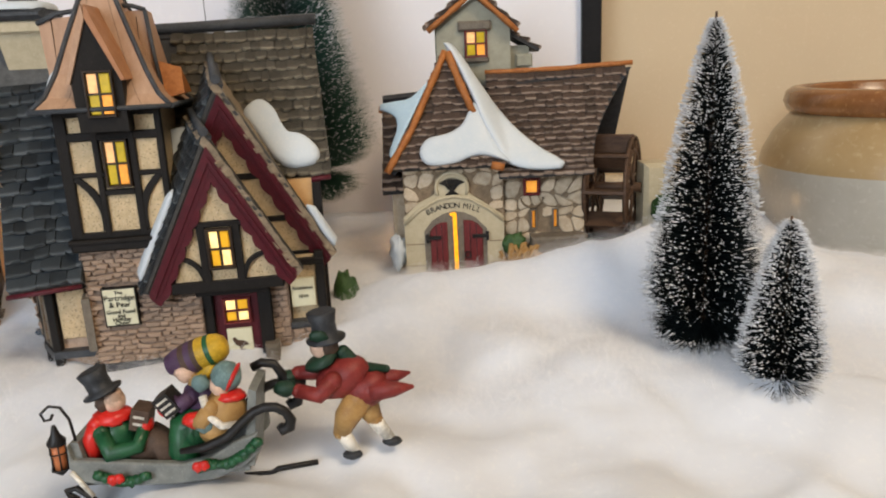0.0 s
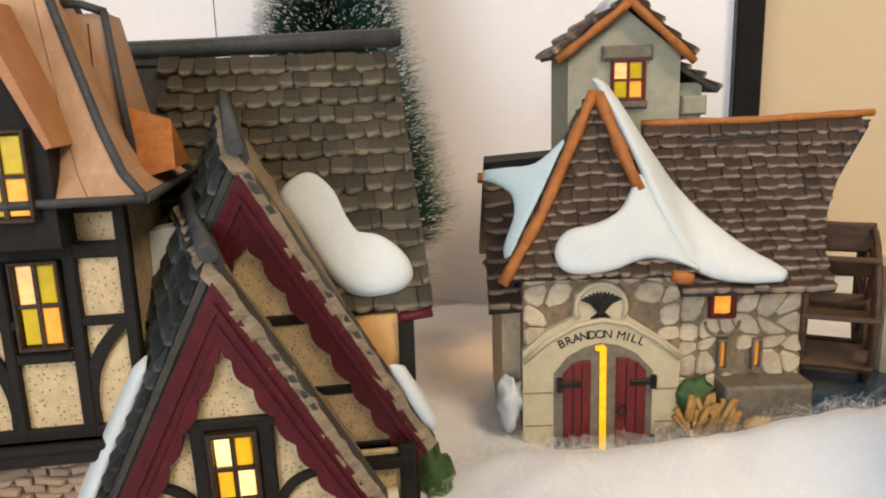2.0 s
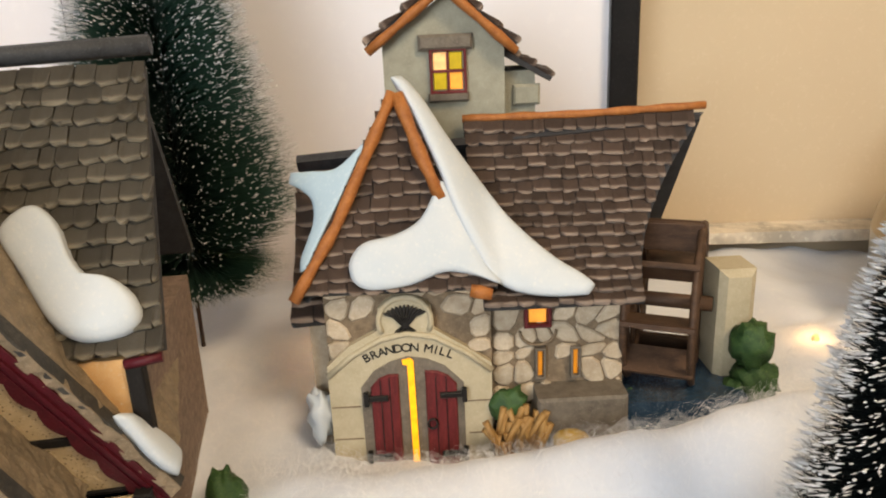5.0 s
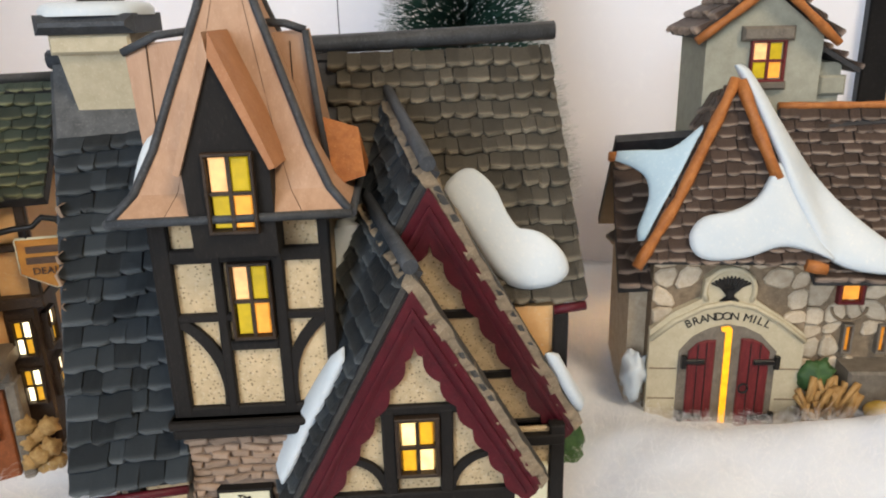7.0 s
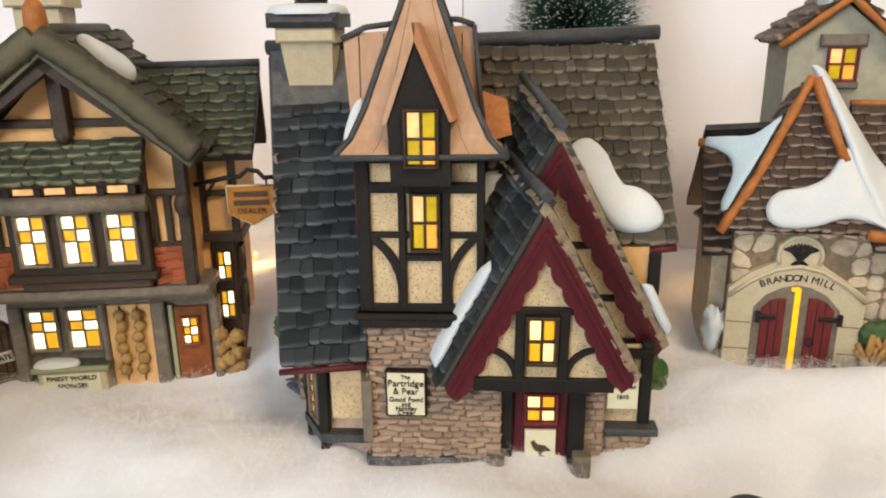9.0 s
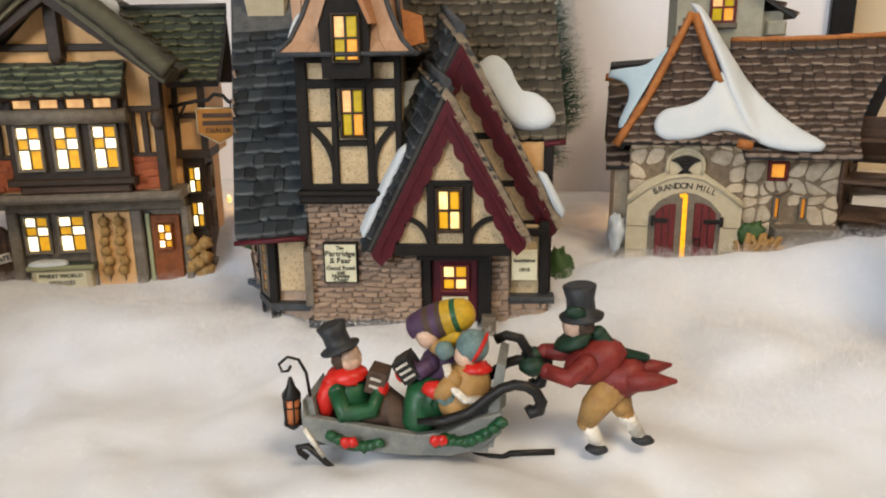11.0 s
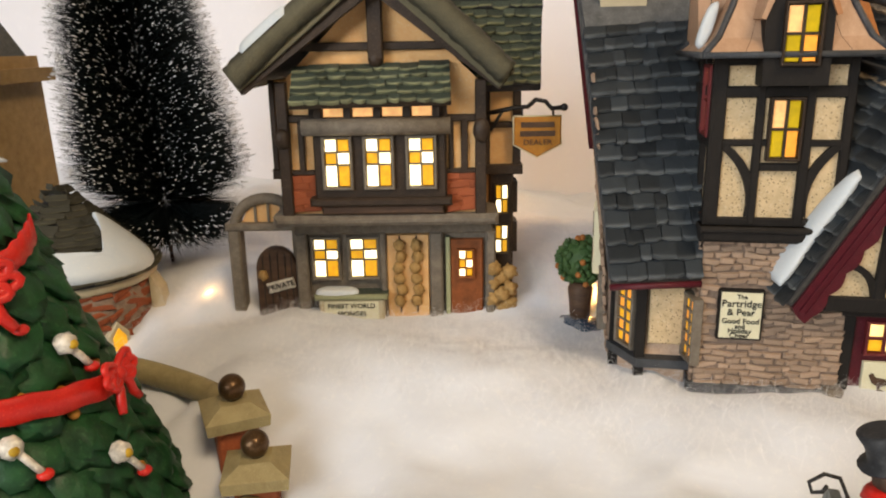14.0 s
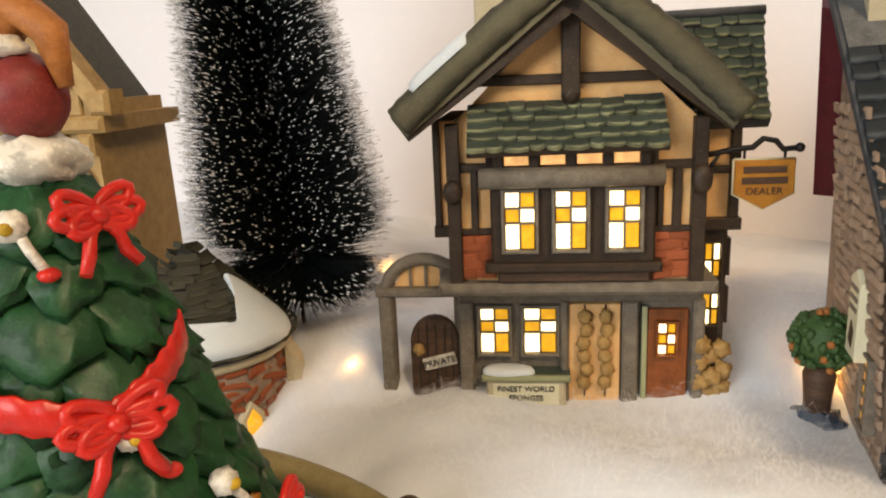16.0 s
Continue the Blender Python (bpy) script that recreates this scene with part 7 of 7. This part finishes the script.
def rider_child(bm):
    m = Euler((0, 0.5, 0)).to_matrix()
    blob(bm, (2.0, -0.5, 2.7), (0.85, 0.7, 0.95), 0, 0.15, 2, 14, m)
    blob(bm, (1.6, -0.6, 2.0), (0.75, 0.7, 0.6), 0, 0.2, 3)
    blob(bm, (1.95, -0.55, 3.75), (0.42, 0.42, 0.5), 1, 0.1)
    blob(bm, (2.2, -0.52, 4.1), (0.6, 0.55, 0.62), 2, 0.05, 0, 16, m)
    blob(bm, (2.45, -0.52, 4.05), (0.14, 0.6, 0.62), 3, 0.0, 0, 16, m)
    blob(bm, (2.3, -0.6, 3.3), (0.6, 0.5, 0.25), 3, 0.3)
    tube(bm, [(1.3, -0.9, 3.5), (1.5, -1.2, 2.8), (2.0, -1.25, 2.35), (2.6, -1.1, 2.3)], 0.16, 8, 4)
    limb(bm, [(1.6, -1.0, 3.0), (1.2, -1.1, 2.5), (0.9, -0.9, 2.4)], [0.34, 0.34, 0.28], 0)
    blob(bm, (0.9, -0.9, 2.5), (0.5, 0.35, 0.32), 3, 0.2)
    blob(bm, (1.3, -1.0, 2.3), (0.4, 0.3, 0.35), 2, 0.2)
    blob(bm, (1.2, -0.6, 3.9), (0.35, 0.3, 0.35), 2, 0.2)


figurine("seated_child_figurine", "painted ceramic child in tan coat and striped cap", rider_child, [M_TAN, M_SKIN, M_BLUEG, M_RED, M_CERW])


def pusher(bm):
    v = 0.9
    m = Euler((0, 1.05, 0)).to_matrix()
    blob(bm, (6.5, v, 3.15), (0.8, 0.8, 1.2), 0, 0.12, 1, 16, m)
    blob(bm, (7.4, v, 2.55), (0.75, 0.75, 1.0), 0, 0.15, 2, 16, m)
    limb(bm, [(7.6, v - 0.3, 2.6), (8.6, v - 0.3, 2.6), (9.3, v - 0.3, 2.65)], [0.5, 0.34, 0.1], 0)
    limb(bm, [(7.6, v + 0.3, 2.7), (8.6, v + 0.3, 2.9), (9.2, v + 0.35, 3.0)], [0.5, 0.3, 0.08], 0)
    limb(bm, [(6.2, v - 0.7, 3.3), (5.6, v - 0.8, 2.75), (4.8, v - 0.7, 2.95)], [0.4, 0.36, 0.3], 0)
    limb(bm, [(6.0, v + 0.4, 3.5), (5.3, v + 0.3, 3.3), (4.7, v + 0.2, 3.35)], [0.38, 0.34, 0.3], 0)
    blob(bm, (4.3, v - 0.6, 3.05), (0.5, 0.35, 0.34), 1, 0.2)
    blob(bm, (4.3, v + 0.2, 3.2), (0.45, 0.35, 0.3), 1, 0.2)
    blob(bm, (5.75, v, 3.95), (0.75, 0.68, 0.32), 1, 0.3, 3, 14, Euler((0, -0.45, 0)).to_matrix())
    limb(bm, [(6.6, v + 0.1, 4.2), (7.2, v + 0.1, 3.5), (8.3, v + 0.1, 3.35)], [0.3, 0.26, 0.16], 1)
    blob(bm, (5.75, v, 4.5), (0.45, 0.45, 0.5), 2, 0.1)
    blob(bm, (6.05, v, 4.55), (0.4, 0.48, 0.5), 3, 0.2)
    top_hat(bm, (5.98, v, 4.82), 0.54, 1.22, -0.10, 4)
    blob(bm, (5.75, v - 0.48, 5.15), (0.36, 0.14, 0.26), 1, 0.4)
    limb(bm, [(7.1, v - 0.2, 2.2), (6.55, v - 0.25, 1.4), (6.3, v - 0.2, 0.75)], [0.6, 0.52, 0.36], 5)
    limb(bm, [(6.3, v - 0.2, 0.75), (6.75, v - 0.2, -0.1)], [0.34, 0.26], 6)
    limb(bm, [(7.3, v + 0.2, 2.2), (7.55, v + 0.2, 1.3), (7.7, v + 0.1, 1.05)], [0.55, 0.42, 0.34], 5)
    limb(bm, [(7.7, v + 0.1, 1.0), (8.2, v, 0.3)], [0.33, 0.26], 6)
    blob(bm, (8.35, v - 0.1, 0.12), (0.42, 0.28, 0.2), 4, 0.1)
    blob(bm, (6.7, v - 0.35, -0.25), (0.42, 0.3, 0.2), 4, 0.1)
    for w in bm.verts:
        w.co.x = 0.043 + (w.co.x - 0.043) * 1.02


figurine("pushing_man_figurine", "painted ceramic skater in red coat and dark hat", pusher, [M_REDCOAT, M_GREENSCARF, M_SKIN, M_BROWN, M_DKHAT, M_TAN, M_CERW])

# ---------- the decorated tree and its wall ----------
xmas = thing("decorated_tree", -0.4270, 0.2592, -0.042, 0, "green ceramic fir with red ribbons, bows and candles", "model tree")


def bow_at(parent, c, size, face):
    """A ribbon bow with two loops and two tails, facing the angle face."""
    f = Vector((math.cos(face), math.sin(face), 0.25)).normalized()
    s = Vector((-f.y, f.x, 0)).normalized()
    u = f.cross(s) * -1
    if u.z < 0:
        u = -u
    c = Vector(c)

    def build(bm):
        for sg in (-1, 1):
            for lift, reach in ((0.55, 0.95), (0.05, 1.15), (-0.3, 0.8)):
                tipd = (s * sg * reach + u * lift) * size
                across = (u * reach - s * sg * lift).normalized() * size * 0.24
                loop = []
                for i in range(13):
                    t = 2 * math.pi * i / 12
                    loop.append(c + tipd * (0.5 - 0.5 * math.cos(t)) + across * math.sin(t) + f * size * (0.12 + 0.22 * math.sin(t / 2)))
                tube(bm, loop, size * 0.15, 7)
            tail = [c + f * size * 0.15, c + s * sg * size * 0.4 - u * size * 0.55 + f * size * 0.28, c + s * sg * size * 0.5 - u * size * 0.95 + f * size * 0.2, c + s * sg * size * 0.75 - u * size * 1.35 + f * size * 0.25]
            tube(bm, tail, [size * 0.12, size * 0.17, size * 0.19, size * 0.16], 6)
        blob(bm, tuple(c + f * size * 0.25), size * 0.26, 0, 0.2)
    solid(parent, "bow", M_RED, build, "bright red ribbon bow")


def xmas_build():
    prof = lambda q: 6.4 * (1 - q) ** 1.08 + 0.75
    H = 16.4
    solid(xmas, "core", M_LEAF, lambda bm: lathe(bm, [(prof(q / 10) * 0.88, 0.5 + H * q / 10) for q in range(11)], sides=28))
    rnd = random.Random(21)
    rows = 13
    for r in range(rows):
        q = r / rows
        rad = prof(q)
        n = max(6, round(2 * math.pi * rad / 1.75))
        bm = bmesh.new()
        for k in range(n):
            a = 2 * math.pi * (k + (r % 2) * 0.5 + rnd.uniform(-0.15, 0.15)) / n
            d = Vector((math.cos(a), math.sin(a), 0))
            e = Matrix((Vector((-d.y, d.x, 0)), (d + Vector((0, 0, -1.1))).normalized(), (d + Vector((0, 0, 0.9))).normalized())).transposed()
            blob(bm, tuple(d * rad * 0.93 + Vector((0, 0, 0.9 + H * q))), (1.05 * rnd.uniform(0.8, 1.15), 1.35 * rnd.uniform(0.85, 1.2), 0.42), 0, 0.55, rnd.random() * 20, 14, e)
        part("branch_tier", bm, M_LEAF, xmas, "drooping green branch tips")

    def garland(z0, z1, a0, a1):
        def build(bm):
            n = 40
            ring = []
            for i in range(n + 1):
                q = i / n
                a, z = a0 + (a1 - a0) * q, z0 + (z1 - z0) * q
                rr = prof((z - 0.5) / H) + 0.75
                d = Vector((math.cos(a), math.sin(a), 0))
                ring.append([bm.verts.new(((d * (rr + o)) + Vector((0, 0, z + h + 0.04 * math.sin(i)))) * CM) for o, h in ((0, 0.45), (0.08, 0.42), (0.18, -0.42), (0.1, -0.46))])
            for p, q in zip(ring, ring[1:]):
                for k in range(4):
                    bm.faces.new((p[k], p[(k + 1) % 4], q[(k + 1) % 4], q[k])).smooth = True
        solid(xmas, "ribbon", M_RED, build, "wide red ribbon")
    garland(11.3, 12.6, -0.42, 0.5)
    garland(12.3, 11.3, -1.6, -0.42)
    garland(8.6, 6.9, -1.6, 0.4)
    garland(3.6, 2.6, -1.6, -0.1)
    for z, a, sz in ((15.9, -0.1, 1.0), (11.3, -0.42, 1.1), (7.2, 0.35, 0.95), (2.6, -0.17, 1.15)):
        r = prof((z - 0.5) / H) + 0.95
        bow_at(xmas, (r * math.cos(a), r * math.sin(a), z), sz, a)
    for z, a in ((15.9, -1.0), (10.9, -0.35), (8.9, 0.1), (6.6, -0.45), (5.0, 0.1), (13.0, -1.5)):
        r = prof((z - 0.5) / H) + 0.8
        d = Vector((math.cos(a), math.sin(a), 0))
        s = Vector((-d.y, d.x, 0))
        c = d * r + Vector((0, 0, z))
        e = c + d * 0.35 + s * 0.75 + Vector((0, 0, -1.15))
        cd = solid(xmas, "candle", M_CERW, lambda bm: tube(bm, [c, (c + e) / 2 + d * 0.1, e], 0.13, 8), "white candle ornament")
        solid(cd, "blossom", M_CERW, lambda bm: blob(bm, tuple(c + d * 0.1), 0.38, 0, 0.25, z))
        solid(cd, "flame", M_YELLOW, lambda bm: blob(bm, tuple(c + d * 0.4), 0.17))
        solid(cd, "holder", M_RED, lambda bm: blob(bm, tuple(e), (0.27, 0.27, 0.18)))
    for k in range(14):
        z, a = 1.2 + rnd.random() * 10, -1.8 + rnd.random() * 2.4
        r = prof((z - 0.5) / H) + 0.3
        solid(xmas, "bauble", M_GOLDSIGN, lambda bm: blob(bm, (r * math.cos(a), r * math.sin(a), z), 0.2), "small gold bauble")
    tp = solid(xmas, "topper", M_CERW, lambda bm: [blob(bm, (0, 0, 17.2), (1.25, 1.25, 0.75), 0, 0.25, 2, 20)], "white fur collar under a red ball")
    solid(tp, "ball", M_REDCOAT, lambda bm: blob(bm, (0.0, 0, 18.8), (1.0, 1.0, 1.1), 0, 0.1, 2, 20))
    solid(tp, "scroll", M_ORANGE, lambda bm: tube(bm, [(-0.9, 0.3, 18.2), (-1.2, 0.2, 20.0), (0.0, 0.2, 21.0), (0.9, 0.3, 20.3), (1.15, 0.3, 19.0)], [0.3, 0.5, 0.6, 0.45, 0.2], 10))
    solid(tp, "fur", M_CERW, lambda bm: blob(bm, (-0.3, -0.3, 20.0), (0.8, 0.6, 0.3), 0, 0.3))


xmas_build()

wall_ring = thing("curved_garden_wall", -0.4235, 0.2590, -0.045, 0, "tan stone garden wall with bronze ball finials", "garden wall")


def garden_wall():
    solid(wall_ring, "snow_disc", M_WATER_ICE, lambda bm: lathe(bm, [(9.5, -1.0), (9.5, 0.4), (9.0, 0.6), (0.1, 0.7)], sides=48), "pale icy base")
    for x, y, zt, ang in ((6.15, 6.4, 4.2, 45), (8.2, 4.9, 2.8, 30)):
        m = Matrix.Translation((x, y, 0)) @ pose(0, 0, 0, 0, 0, ang)
        pier = solid(wall_ring, "pier", M_REDBRICK, lambda bm: box(bm, -0.85, 0.85, -0.85, 0.85, -1.5, zt - 0.6, m, inset=0.1), "weathered brick pier")
        solid(pier, "pier_cap", M_OLIVEST, lambda bm: hull(bm, [m @ Vector(p) for p in ((-1.25, -1.25, zt - 0.5), (1.25, -1.25, zt - 0.5), (1.25, 1.25, zt - 0.5), (-1.25, 1.25, zt - 0.5), (-1.3, -1.3, zt), (1.3, -1.3, zt), (1.3, 1.3, zt), (-1.3, 1.3, zt), (-0.6, -0.6, zt + 0.4), (0.6, -0.6, zt + 0.4), (0.6, 0.6, zt + 0.4), (-0.6, 0.6, zt + 0.4))]))
        solid(pier, "ball", M_BRONZE, lambda bm: [blob(bm, (x, y, zt + 0.95), 0.56, 0, 0, 0, 20), lathe(bm, [(0.3, zt + 0.3), (0.2, zt + 0.5), (0.3, zt + 0.6)], x, y, 12)], "round bronze ball")
    solid(wall_ring, "coping", M_OLIVEST, lambda bm: tube(bm, [(9.0 * math.cos(a), 9.0 * math.sin(a), 3.9 - 0.5 * math.sin((a - 0.75) * 2.8)) for a in (0.75 + 1.1 * i / 14 for i in range(15))], 0.6, 8), "curved tan coping")
    solid(wall_ring, "coping", M_OLIVEST, lambda bm: tube(bm, [(9.2 * math.cos(a), 9.2 * math.sin(a), 0.8 + 0.6 * i / 12) for i, a in ((i, -0.6 + 1.1 * i / 12) for i in range(13))], 0.7, 8), "curved tan coping")


garden_wall()

# ---------- string bulbs tucked in the cotton ----------
# third and fourth are added out of sight behind the shop, to warm the board
for x, y, z, w in ((-0.236, 0.482, 0.008, 0.08), (-0.448, 0.418, 0.003, 0.007), (-0.345, 0.60, 0.022, 0.06), (-0.50, 0.55, 0.012, 0.04), (0.205, 0.60, 0.02, 0.010), (-0.035, 0.60, 0.04, 0.03)):
    bulb_light(x, y, z + 0.006, w)
    b = thing("string_bulb", x, y, z, 0, "tiny warm string bulb half sunk in cotton", "string light", "string bulbs")
    solid(b, "glass", L_PINK, lambda bm: blob(bm, (0, 0, 0), (0.2, 0.2, 0.32), seg=8))

# ---------- loose cotton fibres ----------
def fibres(count):
    rng = np.random.default_rng(5)
    verts, faces = [], []
    for _ in range(count):
        x, y = -0.62 + 1.05 * rng.random(), 0.36 + 0.25 * rng.random()
        z = snow_height(x, y)
        a, l, lift = rng.random() * 6.283, 0.006 + 0.014 * rng.random(), 0.001 + 0.0075 * rng.random() ** 2
        d, s = np.array([math.cos(a), math.sin(a)]), np.array([-math.sin(a), math.cos(a)])
        n, w, bend = len(verts), 0.000022, (rng.random() - 0.5) * 0.006
        for k in range(5):
            q = k / 4
            p = np.array([x, y]) + d * l * (q - 0.5) + s * bend * (q - 0.5) ** 2 * 4
            zz = z - 0.0005 + lift * (1 - (2 * q - 1) ** 2) + 0.0006 * math.sin(9 * q + a)
            verts += [(p[0] - s[0] * w, p[1] - s[1] * w, zz), (p[0] + s[0] * w, p[1] + s[1] * w, zz + w)]
            if k:
                m = n + 2 * k
                faces.append((m - 2, m - 1, m + 1, m))
    me = bpy.data.meshes.new("cotton_fibres")
    me.from_pydata(verts, [], faces)
    me.materials.append(M_FIBRE)
    tagged(new("cotton_fibres", me), "loose white fibres on the cotton snow", "cotton", kind="stuff")


fibres(70000)

# ---------- small pieces of the roofs and walls ----------
for args in LATER:
    lay_shingles(*args)
for args in BRICKS:
    lay_bricks(*args)
